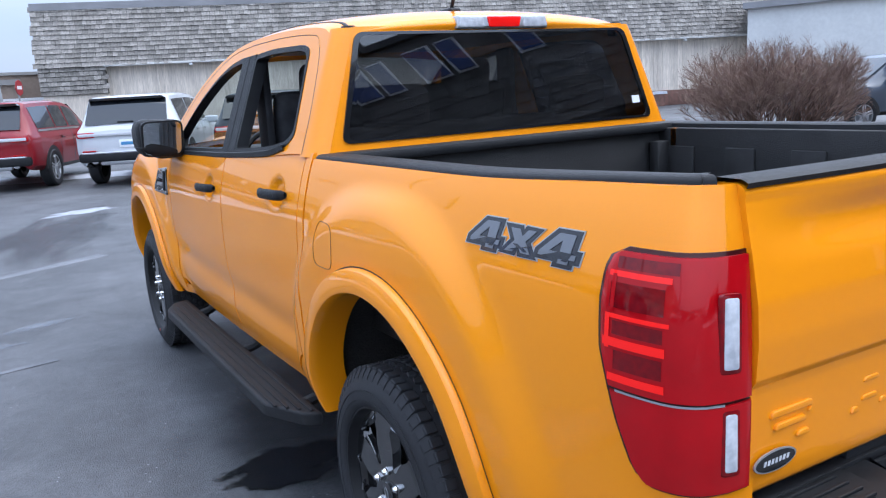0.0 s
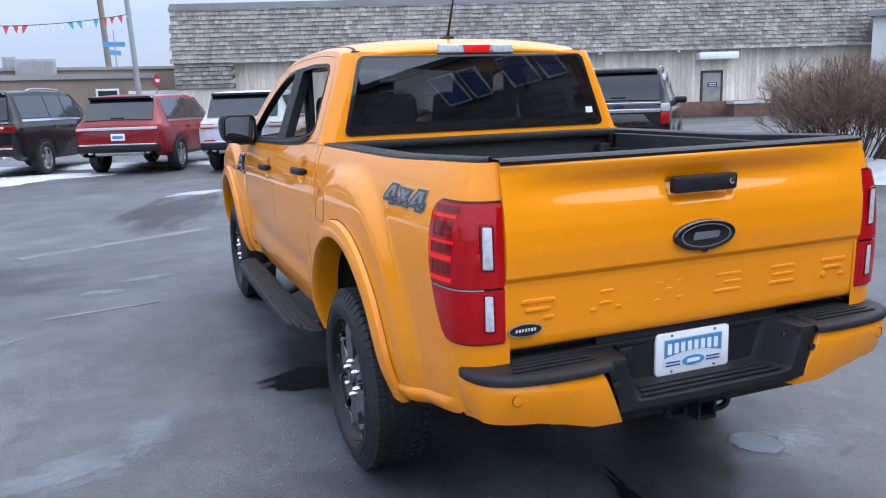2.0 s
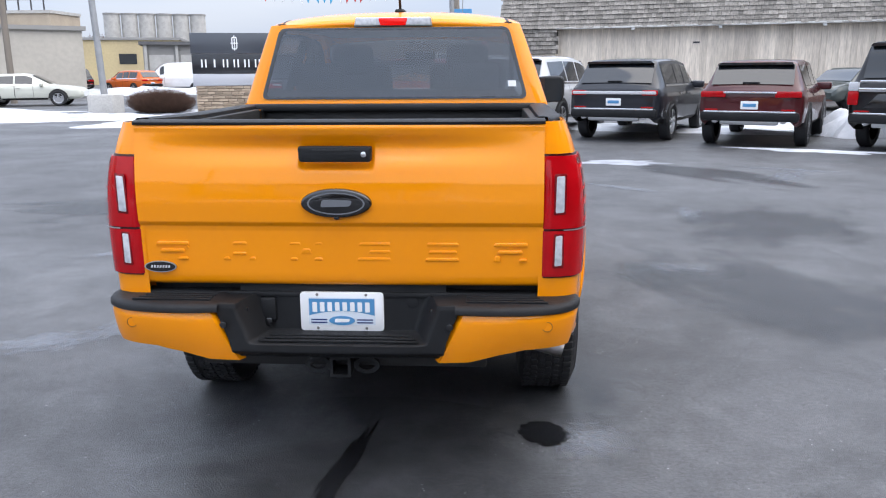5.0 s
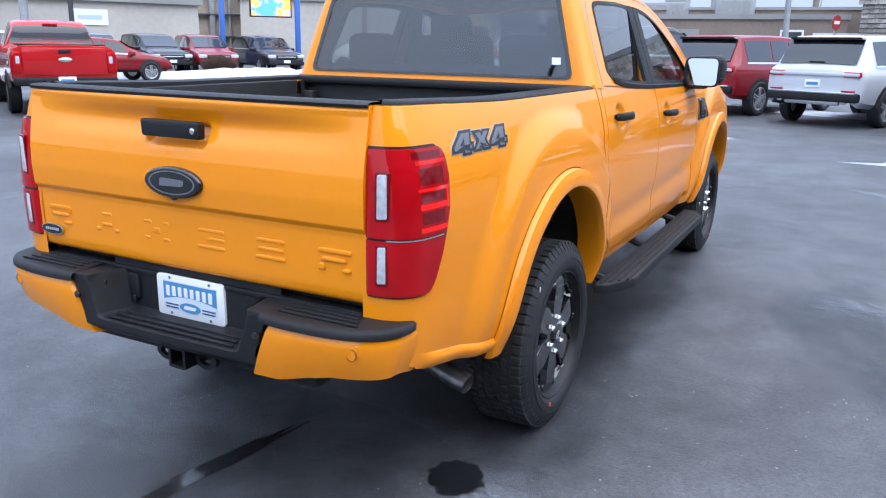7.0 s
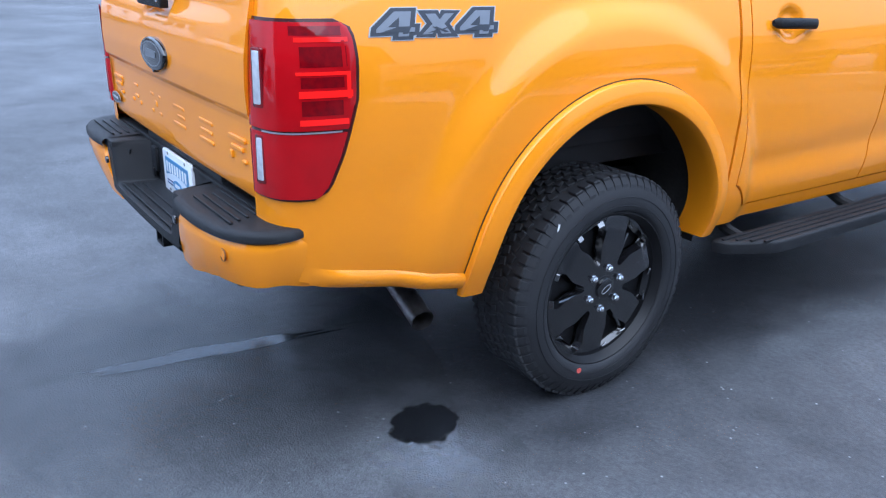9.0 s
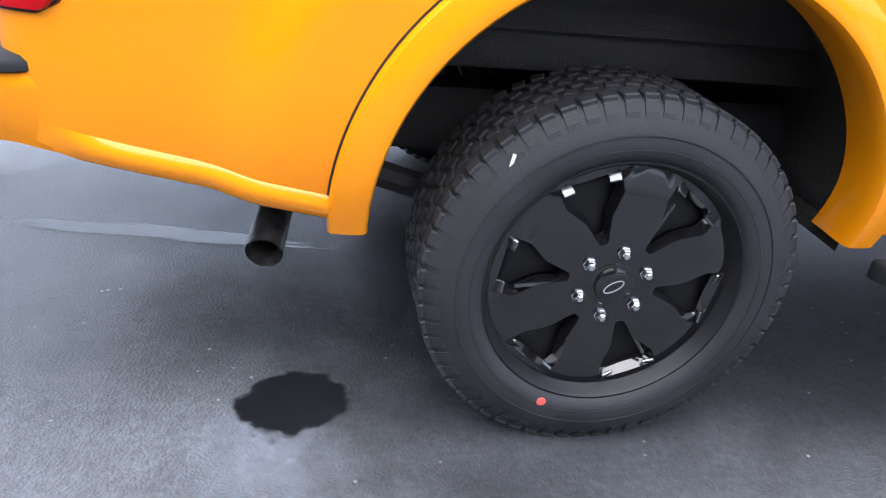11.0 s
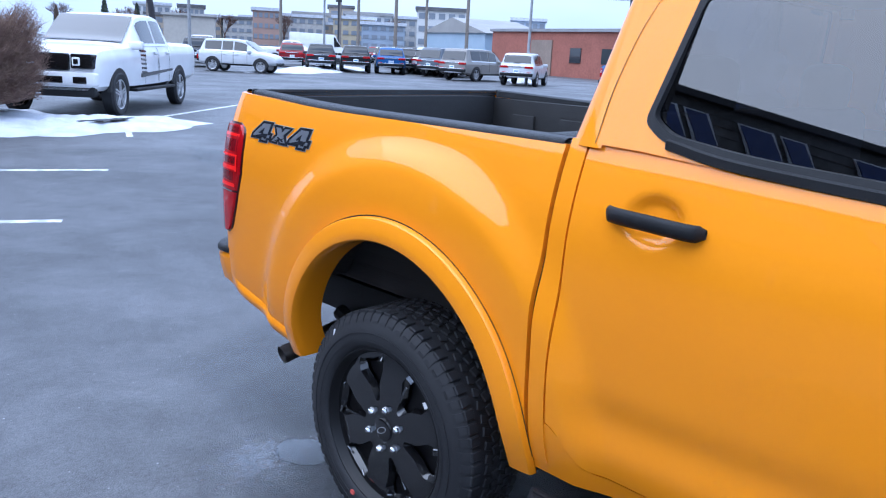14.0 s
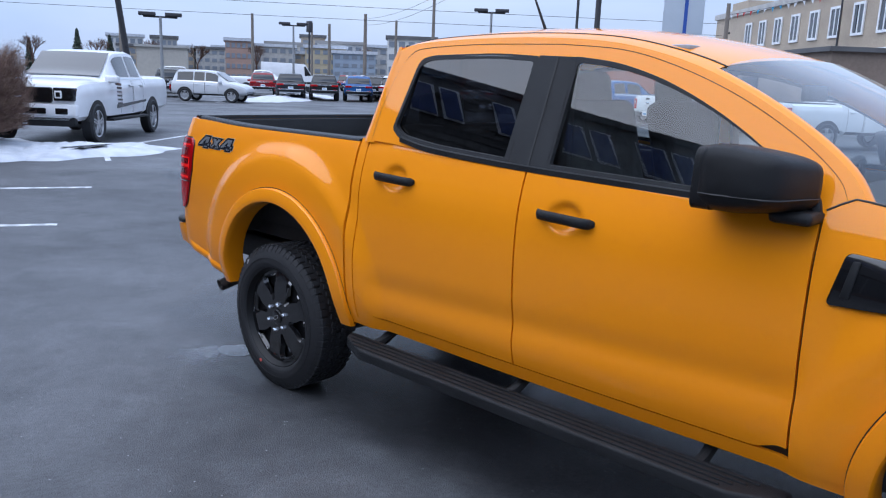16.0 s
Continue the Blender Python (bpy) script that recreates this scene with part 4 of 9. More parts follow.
    # the tyre stands a little compressed under the load
    for o in [tyre] + list(tyre.children):
        for v in o.data.vertices:
            v.co.y *= 0.9605
            v.co.z *= 0.9605
    return w


first_wheel = wheel_mesh()
first_wheel.parent = truck
WHEEL_X = 0.826
first_wheel.matrix_basis = pose(WHEEL_X, 0, HUB_Z, 0, 0, 0)
for sgn, y, turn in ((1, WHEELBASE, 40), (-1, 0.0, 75), (-1, WHEELBASE, 20)):
    m = Matrix.Translation((sgn * WHEEL_X, y, HUB_Z)) @ (Matrix.Rotation(math.pi, 4, "Z") if sgn < 0 else Matrix.Identity(4)) @ Matrix.Rotation(radians(turn), 4, "X")
    copy_thing(first_wheel, m)


# cab above the belt
def green_x(z):
    return 0.822 - 0.360 * (z - 1.265) - 0.10 * max(0.0, z - 1.5) ** 2


def side3(s):
    return lambda a, b, d: (s * (green_x(b) - d), a, b)


REAR_WIN = rounded([(0.735, 1.372), (0.79, 1.335), (0.98, 1.308), (1.385, 1.286), (1.40, 1.672), (1.2, 1.682), (0.86, 1.672), (0.785, 1.655)], [0.02, 0.1, 0.1, 0.012, 0.02, 0.1, 0.06, 0.06], 5)
FRONT_WIN = rounded([(1.555, 1.283), (2.415, 1.262), (2.46, 1.305), (2.30, 1.425), (2.12, 1.525), (1.93, 1.605), (1.74, 1.655), (1.56, 1.672)], [0.012, 0.02, 0.02, 0.1, 0.1, 0.1, 0.1, 0.02], 5)
RAIL = [(0.645, 1.700), (0.72, 1.722), (0.9, 1.738), (1.2, 1.748), (1.5, 1.744), (1.75, 1.722), (2.0, 1.664), (2.2, 1.586), (2.4, 1.482), (2.56, 1.370), (2.64, 1.268)]
rail_curve = spline(RAIL, 40)
CAB_OUT = [(float(a), float(b)) for a, b in rail_curve] + [(2.52, 1.255), (1.5, 1.262), (1.0, 1.286), (0.75, 1.305), (0.64, 1.309)] + [(0.635, 1.40), (0.635, 1.55)]


def curved_pane(s, win):
    """A side window bowed outwards in section, steeper at its foot."""
    pts = [(float(a), float(b)) for a, b in win]
    ya, yb = min(p[0] for p in pts), max(p[0] for p in pts)

    def span(y):
        hits = []
        for (a0, b0), (a1, b1) in zip(pts, pts[1:] + pts[:1]):
            if (a0 - y) * (a1 - y) <= 0 and abs(a1 - a0) > 1e-9:
                hits.append(b0 + (b1 - b0) * (y - a0) / (a1 - a0))
        return min(hits), max(hits)

    def fn(y, v):
        lo, hi = span(y)
        z = lo + (hi - lo) * v
        t = z - 1.285
        return (s * (green_x(1.285) - 0.034 - 0.25 * t - 0.06 * t * t), y, z)
    return grid(bmesh.new(), fn, np.linspace(ya + 0.002, yb - 0.002, 40), np.linspace(0, 1, 16))


def back_y(z):
    return 0.528 + 0.155 * (z - 1.30) + 0.35 * max(0, z - 1.62) ** 2


def cab_back_half(z):
    return green_x(z) - 0.062


for s, side in mirrored_sides():
    part("cab_side", sheet(bmesh.new(), CAB_OUT, [REAR_WIN, FRONT_WIN], side3(s), 0.03), ORANGE, truck, angle=60)
    # window surrounds in black, the panes behind them
    for win, nm, mat in ((REAR_WIN, "rear_side_window", TINT), (FRONT_WIN, "front_side_window", CLEAR)):
        inner = [(a + (np.mean([p[0] for p in win]) - a) * 0.045, b + (np.mean([p[1] for p in win]) - b) * 0.075) for a, b in win]
        outer = [(a - (np.mean([p[0] for p in win]) - a) * 0.012, b - (np.mean([p[1] for p in win]) - b) * 0.035) for a, b in win]
        # the windows on the left are wound down
        if s > 0:
            pane = part(nm, curved_pane(s, win), mat, truck, "side window pane")
            pane.visible_shadow = False
        part("window_trim", sheet(bmesh.new(), outer, [inner], lambda a, b, d: (s * (green_x(b) + 0.003 - d), a, b), 0.02 if s > 0 else 0.05), BLACK_PLASTIC, pane if s > 0 else truck)
    part("pillar_cover", sheet(bmesh.new(), [(1.392, 1.275), (1.565, 1.270), (1.570, 1.676), (1.402, 1.681)], [], lambda a, b, d: (s * (green_x(b) + 0.0045 - d), a, b), 0.01), BLACK_PLASTIC, truck, "black B-pillar cover")
    part("pillar_joint", sheet(bmesh.new(), [(1.482, 1.27), (1.489, 1.27), (1.491, 1.677), (1.484, 1.677)], [], lambda a, b, d: (s * (green_x(b) + 0.0062 - d), a, b), 0.006), SEAL, truck)
    # belt moulding
    bm = bmesh.new()
    mold = [(0.80, 1.330), (0.98, 1.302), (1.4, 1.279), (1.9, 1.266), (2.46, 1.256)]
    mc = spline(mold, 30)
    grid(bm, lambda i, k: (s * (green_x(mc[int(i)][1]) + (0.002, 0.012, 0.012, 0.002)[k]), mc[int(i)][0], mc[int(i)][1] + (0.010, 0.006, -0.012, -0.016)[k]), range(30), range(4))
    part("belt_moulding", bm, BLACK_PLASTIC, truck)
    # door shut lines on the cab side
    for path in ([(0.622, 1.31), (0.632, 1.45), (0.668, 1.60), (0.72, 1.680), (0.80, 1.706), (1.1, 1.722), (1.487, 1.722)], [(1.487, 1.722), (1.75, 1.702), (1.97, 1.648), (2.2, 1.56), (2.4, 1.452), (2.53, 1.355), (2.575, 1.285)]):
        c = spline(path, 40)
        bm = bmesh.new()
        grid(bm, lambda i, k: (s * (green_x(c[int(i)][1]) + 0.0012), c[int(i)][0] + (0.0012 if k else -0.0012) * (1 if c[int(i)][1] < 1.66 and c[int(i)][0] < 0.8 else 0), c[int(i)][1] + (0.0012 if k else -0.0012)), range(40), (0, 1))
        part("door_shut_line", bm, SEAL, truck)
    # rounded rear corner of the cab
    bm = bmesh.new()
    def corner(z, t):
        a = Vector((green_x(z), 0.640 if z < 1.66 else 0.640 + (z - 1.66) * 0.1))
        b = Vector((cab_back_half(z) - 0.012, back_y(z)))
        c = Vector((green_x(z) + 0.004, back_y(z) + 0.004))
        t = float(t)
        q = a * (1 - t) ** 2 + c * (2 * t * (1 - t)) + b * (t * t)
        return (s * q.x, q.y, z)
    grid(bm, corner, np.linspace(1.300, 1.712, 20), np.linspace(0, 1, 10))
    part("cab_corner", bm, ORANGE, truck, angle=60)

REAR_GLASS = rounded([(-0.690, 1.338), (0.690, 1.338), (0.590, 1.694), (-0.590, 1.694)], 0.035, 6)
back_out = [(-cab_back_half(z), z) for z in (1.10, 1.30, 1.5, 1.65, 1.715)] + [(cab_back_half(z), z) for z in (1.715, 1.65, 1.5, 1.30, 1.10)]
part("cab_back", sheet(bmesh.new(), back_out, [REAR_GLASS], lambda a, b, d: (a, back_y(b) + d + 0.05 * (abs(a) / 0.7) ** 4 * 0.0, b), 0.03), ORANGE, truck, angle=60)
rear_pane = part("rear_window", sheet(bmesh.new(), [(a * 1.004, b) for a, b in REAR_GLASS], [], lambda a, b, d: (a, back_y(b) - 0.004 + d, b), 0.004), TINT_REAR, truck, "tinted rear window pane")
rear_pane.visible_shadow = False
part("rear_window_seal", sheet(bmesh.new(), [(a * 1.012, 1.516 + (b - 1.516) * 1.02) for a, b in REAR_GLASS], [[(a * 0.982, 1.516 + (b - 1.516) * 0.965) for a, b in REAR_GLASS]], lambda a, b, d: (a, back_y(b) - 0.006 + d, b), 0.01), GLOSS_BLACK, rear_pane)
part("window_sticker", sheet(bmesh.new(), [(0.598, 1.395), (0.638, 1.395), (0.636, 1.425), (0.596, 1.425)], [], lambda a, b, d: (a, back_y(b) - 0.0075 + d, b), 0.001), WHITE_PAINT, rear_pane, "small white label")

# roof
def roof_point(i, t):
    y0, z0 = rail_curve[int(i)]
    xe = green_x(z0)
    e = 1 - abs(t) ** 2.6
    crown = float(np.interp(y0, (0.62, 0.8, 1.2, 1.6, 1.9, 2.05), (0.026, 0.042, 0.052, 0.052, 0.045, 0.045)))
    edge = 0.012 * (1 - abs(t) ** 14)
    fore = float(np.interp(y0, (0.62, 0.9, 1.6, 2.05), (-0.055, 0.0, 0.0, 0.09))) * (1 - t * t)
    return (t * xe, y0 + fore, z0 + crown * e + edge)


n_roof = int(np.argmin(np.abs(rail_curve[:, 0] - 2.07)))
tt = np.sin(np.linspace(-math.pi / 2, math.pi / 2, 41))
part("roof", grid(bmesh.new(), roof_point, range(0, n_roof + 1), tt), ORANGE, truck, angle=60)
# rear header between roof and rear window
def header(t, k):
    x, y, z = roof_point(0, t)
    zb = 1.700
    yb = back_y(zb)
    f = k / 4.0
    xb = max(-cab_back_half(zb), min(cab_back_half(zb), x))
    return (x + (xb - x) * f, y + (yb - y) * f - 0.012 * math.sin(f * math.pi), z + (zb - z) * f)
part("roof_rear_edge", grid(bmesh.new(), header, tt, range(5)), ORANGE, truck, angle=60)
for s in (1, -1):
    bm = bmesh.new()
    def ditch(i, k):
        x, y, z = roof_point(i, s * 0.90)
        return (x + s * (-0.010, -0.008, 0.008, 0.010)[k], y, z + (-0.004, 0.0015, 0.0005, -0.006)[k])
    grid(bm, ditch, range(0, n_roof + 1), range(4))
    x, y, z = roof_point(0, s * 0.90)
    box(bm, x - 0.02, x + 0.02, y - 0.014, y + 0.02, z - 0.048, z + 0.006, 0.004)
    part("roof_ditch_strip", bm, BLACK_PLASTIC, truck)
# windscreen
def screen(v, t):
    i = n_roof + v * (len(rail_curve) - 1 - n_roof)
    k = int(i)
    f = i - k
    a = rail_curve[k] * (1 - f) + rail_curve[min(k + 1, len(rail_curve) - 1)] * f
    xe = green_x(a[1]) - 0.035
    return (t * xe, a[0] + (0.09 + 0.13 * v) * (1 - t * t), a[1] + 0.050 * (1 - t ** 4) * (1 - v) + 0.012)
pane = part("windscreen", grid(bmesh.new(), screen, np.linspace(0, 1, 16), np.linspace(-1, 1, 25)), CLEAR, truck, "clear laminated windscreen")
pane.visible_shadow = False
for s in (1, -1):
    bm = bmesh.new()
    def pillar(v, k):
        x, y, z = screen(v, s * 1.0)
        i = n_roof + v * (len(rail_curve) - 1 - n_roof)
        a = rail_curve[min(int(round(i)), len(rail_curve) - 1)]
        o = (s * green_x(a[1]), a[0], a[1])
        f = k / 3.0
        return (x + (o[0] - x) * f - s * 0.012 * (1 - f), y + (o[1] - y) * f, z + (o[2] - z) * f + 0.008 * math.sin(f * math.pi))
    grid(bm, pillar, np.linspace(0, 1, 16), range(4))
    part("a_pillar", bm, ORANGE, truck, angle=60)
    c = [screen(v, s * 0.93) for v in np.linspace(0.2, 1, 6)]
part("wiper", tube(bmesh.new(), [(0.52, 2.80, 1.29), (0.2, 2.60, 1.42), (-0.1, 2.52, 1.47)], 0.008, 6), BLACK_PLASTIC, truck)
part("cowl", make_box(-0.66, 0.66, 2.64, 2.82, 1.19, 1.232, 0.02), BLACK_PLASTIC, truck)
def hood(t, v):
    y = 2.72 + 1.31 * v
    half = 0.760 - 0.12 * v ** 2
    z = 1.292 - 0.08 * v - 0.13 * v ** 4
    ridge = 0.022 * smooth((0.62 - abs(abs(t) - 0.0)) / 0.1)
    return (t * half, y, z + ridge - (0.028 + 0.022 * v) * abs(t) ** 4)
part("hood", grid(bmesh.new(), hood, np.linspace(-1, 1, 31), np.linspace(0, 1, 24)), ORANGE, truck, angle=50)
def nose(t, v):
    return (t * (0.74 - 0.02 * v), 4.06 + 0.06 * math.sin(math.pi * v) - 0.28 * abs(t) ** 4, 1.06 - 0.60 * v)
part("front_bumper", grid(bmesh.new(), nose, np.linspace(-1, 1, 21), np.linspace(0, 1, 10)), ORANGE, truck)
part("grille", prism(bmesh.new(), rounded([(-0.42, 0.78), (0.42, 0.78), (0.46, 1.03), (-0.46, 1.03)], 0.05), lambda a, b, d: (a, 4.05 + d, b), 0, 0.09, 0.02), GLOSS_BLACK, truck)
for s in (1, -1):
    part("headlight", prism(bmesh.new(), rounded([(s * 0.47, 0.87), (s * 0.72, 0.90), (s * 0.74, 1.04), (s * 0.47, 1.03)], 0.03), lambda a, b, d: (a, 3.86 + d, b), 0, 0.20, 0.03), WHITE_LENS, truck)

# third brake light
brake = part("high_brake_light", prism(bmesh.new(), rounded([(-0.205, 1.701), (0.205, 1.701), (0.195, 1.748), (-0.195, 1.748)], 0.008), lambda a, b, d: (a, 0.60 - d, b), -0.02, 0.028, 0.008), BADGE_EDGE, truck, "high-level brake and cargo light")
part("red_lens", prism(bmesh.new(), rounded([(-0.066, 1.706), (0.066, 1.706), (0.075, 1.743), (-0.075, 1.743)], 0.006), lambda a, b, d: (a, 0.575 - d, b), 0, 0.009, 0.003), RED_BRIGHT, brake)
for s in (1, -1):
    part("clear_lens", prism(bmesh.new(), rounded([(s * 0.085, 1.706), (s * 0.196, 1.706), (s * 0.190, 1.743), (s * 0.092, 1.743)], 0.006), lambda a, b, d: (a, 0.576 - d, b), 0, 0.008, 0.003), WHITE_LENS, brake)
# antenna
ant = part("antenna", make_box(-0.028, 0.028, 0.90, 1.0, 1.785, 1.812, 0.012, 3), BLACK_PLASTIC, truck, "black roof antenna")
part("mast", tube(bmesh.new(), [(0, 0.94, 1.80), (0.0, 0.83, 2.02)], [0.008, 0.004], 8), BLACK_PLASTIC, ant)

MIRROR = material("mirror_glass", (0.60, 0.63, 0.66), 0.02, 1.0)
# door handles, mirrors, vents, fuel flap, badges, running boards
for s, side in mirrored_sides():
    for y0, y1, z0, z1 in ((0.700, 0.938, 1.170, 1.163), (1.576, 1.816, 1.130, 1.122)):
        ym, zm = (y0 + y1) / 2, (z0 + z1) / 2
        xb = abs(side_point(s, ym, zm)[0]) + 0.019
        bm = bmesh.new()
        pts = [(s * (xb + 0.006), y0, z0), (s * (xb + 0.026), y0 + 0.03, z0 - 0.001), (s * (xb + 0.034), ym, zm + 0.001), (s * (xb + 0.030), y1 - 0.03, z1 + 0.001), (s * (xb + 0.010), y1, z1)]
        c = spline(pts, 16)
        def bar(i, k):
            a = 2 * math.pi * k / 10
            p = c[int(i)]
            fat = 0.55 + 0.45 * smooth(min(i, 15 - i) / 2.0)
            return (p[0] + s * 0.011 * math.cos(a) * fat, p[1], p[2] + 0.0185 * math.sin(a) * fat)
        grid(bm, bar, range(16), range(11))
        part("door_handle", bm, BLACK_PLASTIC, truck, "black plastic door handle", angle=60)
    # mirror
    bm = bmesh.new()
    def shell(u, a):
        # sections from the door outwards, blunt towards the rear and tapered forward
        k = (0.0, 0.55, 0.85, 0.97, 1.0, 1.0, 0.99, 0.97, 0.92, 0.80, 0.55, 0.0)[u]
        x = (0.815, 0.817, 0.826, 0.842, 0.868, 0.905, 0.945, 0.985, 1.013, 1.034, 1.044, 1.046)[u]
        ca, sa = math.cos(a), math.sin(a)
        py = math.copysign(abs(ca) ** 0.44, ca)
        pz = math.copysign(abs(sa) ** 0.42, sa)
        depth = 0.195 if py > 0 else 0.105
        high = 0.090 if pz > 0 else 0.104
        return (s * x, 2.325 + k * depth * py * (1 - 0.30 * (x - 0.815) / 0.231 * (py > 0)), 1.340 + k * high * pz * (1 - 0.22 * max(0.0, py)) + 0.012 * (x - 0.90) / 0.14)
    grid(bm, shell, range(12), np.linspace(0, 2 * math.pi, 37))
    bmesh.ops.remove_doubles(bm, verts=bm.verts, dist=1e-5)
    bmesh.ops.recalc_face_normals(bm, faces=bm.faces)
    mirror = part("side_mirror", bm, BLACK_PLASTIC, truck, "black plastic door mirror", angle=60)
    def on_shell(u, turns):
        """The place on a section of the shell nearest to the height of its seam."""
        q = min((shell(u, a) for a in turns), key=lambda q: abs(q[2] - 1.296))
        return (q[0] + s * 0.001, q[1], q[2])
    ahead, behind = np.linspace(-1.55, -0.02, 60), np.linspace(-3.1, -1.6, 60)
    seam = [on_shell(u, ahead) for u in range(3, 10)] + [on_shell(10, np.linspace(-1.9, -1.2, 30))] + [on_shell(9, behind), on_shell(8, behind)]
    part("mirror_seam", tube(bmesh.new(), seam, 0.0035, 6), SEAL, mirror)
    part("mirror_arm", make_box(*sorted((s * 0.78, s * 0.93)), 2.40, 2.52, 1.225, 1.262, 0.016, 3), BLACK_PLASTIC, mirror)
    part("mirror_foot", prism(bmesh.new(), rounded([(2.36, 1.235), (2.52, 1.235), (2.50, 1.30), (2.42, 1.33)], 0.02), lambda a, b, d: (s * (green_x(b) + d), a, b), -0.005, 0.02, 0.006), BLACK_PLASTIC, mirror)
    def aimed(y):
        return lambda a, b, d: (a, y - d + (0.06 if s > 0 else 0.12) * (abs(a) - 0.94) + (-0.05 if s > 0 else 0.32) * (1.338 - b), b)
    part("mirror_bezel", prism(bmesh.new(), rounded([(s * 0.836, 1.246), (s * 1.030, 1.246), (s * 1.032, 1.424), (s * 0.834, 1.424)], 0.04), aimed(2.218), -0.05, 0.006, 0.004), BLACK_PLASTIC, mirror)
    part("mirror_pane", prism(bmesh.new(), rounded([(s * 0.846, 1.256), (s * 1.020, 1.256), (s * 1.022, 1.414), (s * 0.844, 1.414)], 0.03), aimed(2.212), -0.002, 0.0012), MIRROR, mirror)
    part("fender_seam", tube(bmesh.new(), [side_point(s, y, fender_top(y) - 0.001, -0.001) for y in np.linspace(2.522, 3.3, 24)], 0.0035, 6), SEAL, truck)
    # fender vent
    part("fender_vent", prism(bmesh.new(), rounded([(2.565, 1.015), (2.79, 1.03), (2.80, 1.15), (2.60, 1.165)], 0.02), lambda a, b, d: (s * (abs(side_point(s, a, b)[0]) + d), a, b), -0.005, 0.008, 0.003), GLOSS_BLACK, truck, "gloss black fender vent")
    part("vent_fin", prism(bmesh.new(), rounded([(2.60, 1.04), (2.625, 1.04), (2.64, 1.145), (2.62, 1.145)], 0.006), lambda a, b, d: (s * (abs(side_point(s, a, b)[0]) + d), a, b), 0.006, 0.016, 0.003), BLACK_PLASTIC, truck)
    for z in (1.06, 1.10):
        part("vent_bar", prism(bmesh.new(), [(2.66, z), (2.77, z + 0.002), (2.77, z + 0.02), (2.66, z + 0.018)], lambda a, b, d: (s * (abs(side_point(s, a, b)[0]) + d), a, b), 0.007, 0.0095), BADGE, truck)
    # 4x4 decal: broad slanted characters with a dark surround and a pale edge
    def four(x):
        outer = [(x + 0.000, 0.34), (x + 0.52, 1.0), (x + 1.02, 1.0), (x + 0.93, 0.40), (x + 1.08, 0.40), (x + 1.045, 0.16), (x + 0.90, 0.16), (x + 0.875, 0.0), (x + 0.53, 0.0), (x + 0.555, 0.16), (x - 0.03, 0.16)]
        return outer, [(x + 0.36, 0.40), (x + 0.585, 0.40), (x + 0.635, 0.73)]

    def cross(x):
        return [(x + 0.00, 0.06), (x + 0.33, 0.06), (x + 0.47, 0.29), (x + 0.55, 0.06), (x + 0.90, 0.06), (x + 0.72, 0.48), (x + 1.03, 0.90), (x + 0.70, 0.90), (x + 0.57, 0.69), (x + 0.48, 0.90), (x + 0.13, 0.90), (x + 0.31, 0.48)], None

    def swell(poly, d):
        """The outline moved outwards by d of its height."""
        area = sum(a[0] * b[1] - b[0] * a[1] for a, b in zip(poly, poly[1:] + poly[:1]))
        out = []
        for k, q in enumerate(poly):
            a, b = Vector(poly[k - 1]), Vector(poly[(k + 1) % len(poly)])
            q = Vector(q)
            u, v = (q - a).normalized(), (b - q).normalized()
            n1, n2 = Vector((u.y, -u.x)), Vector((v.y, -v.x))
            w = (n1 + n2)
            w = w / max(0.55, w.length_squared / 2) if w.length > 1e-6 else n1
            out.append(tuple(q + w * (d if area > 0 else -d)))
        return out

    def on_side(o0):
        # the characters read forwards from the rear on the right, backwards towards the nose on the left
        return lambda a, b, d: side_point(s, (-0.640 if s > 0 else -0.612) + s * (a - 1.66) * 0.104, (1.166 if s > 0 else 1.156) + 0.060 * b, o0 - d)
    decal = thing("four_by_four_badge", "grey and black 4x4 badge", "")
    decal.parent = truck
    for glyph, hole in (four(0.05), cross(1.22), four(2.30)):
        part("badge_edge", sheet(bmesh.new(), swell(glyph, 0.130), [], on_side(0.0020), 0.002), BADGE_EDGE, decal, flat=True)
        part("badge_surround", sheet(bmesh.new(), swell(glyph, 0.098), [], on_side(0.0028), 0.002), BADGE_DARK, decal, flat=True)
        part("badge_face", sheet(bmesh.new(), swell(glyph, -0.035), [swell(hole, 0.03)] if hole else [], on_side(0.0042), 0.002), BADGE, decal, flat=True)
        part("badge_shade", sheet(bmesh.new(), [(x + 0.04, z * 0.34 + 0.10) for x, z in swell(glyph, -0.10)], [], on_side(0.0052), 0.0015), BADGE_DARK, decal, flat=True)
    # running board
    board = thing("running_board", "black ribbed running board", "")
    board.parent = truck
    top_z = 0.428
    outline = [(0.55, 0.84), (0.58, 0.90), (0.76, 0.985), (2.40, 0.985), (2.52, 0.93), (2.55, 0.84)]
    bm = bmesh.new()
    prism(bm, rounded(outline, 0.02, 3), lambda a, b, d: (s * b, a, top_z + d), -0.045, 0.0, 0.012, 3)
    part("deck", bm, BLACK_PLASTIC, board)
    for k in range(4):
        xx = 0.865 + k * 0.030
        part("tread_rib", make_box(*sorted((s * xx, s * (xx + 0.012))), 0.58 + 0.04 * k, 2.46 - 0.03 * k, top_z - 0.002, top_z + 0.006, 0.003), BLACK_PLASTIC, board)
    for y in (0.72, 1.48, 2.25):
        part("bracket", tube(bmesh.new(), [(s * 0.90, y, top_z - 0.03), (s * 0.80, y, top_z - 0.01), (s * 0.62, y, 0.50)], 0.022, 8), LINER, board)

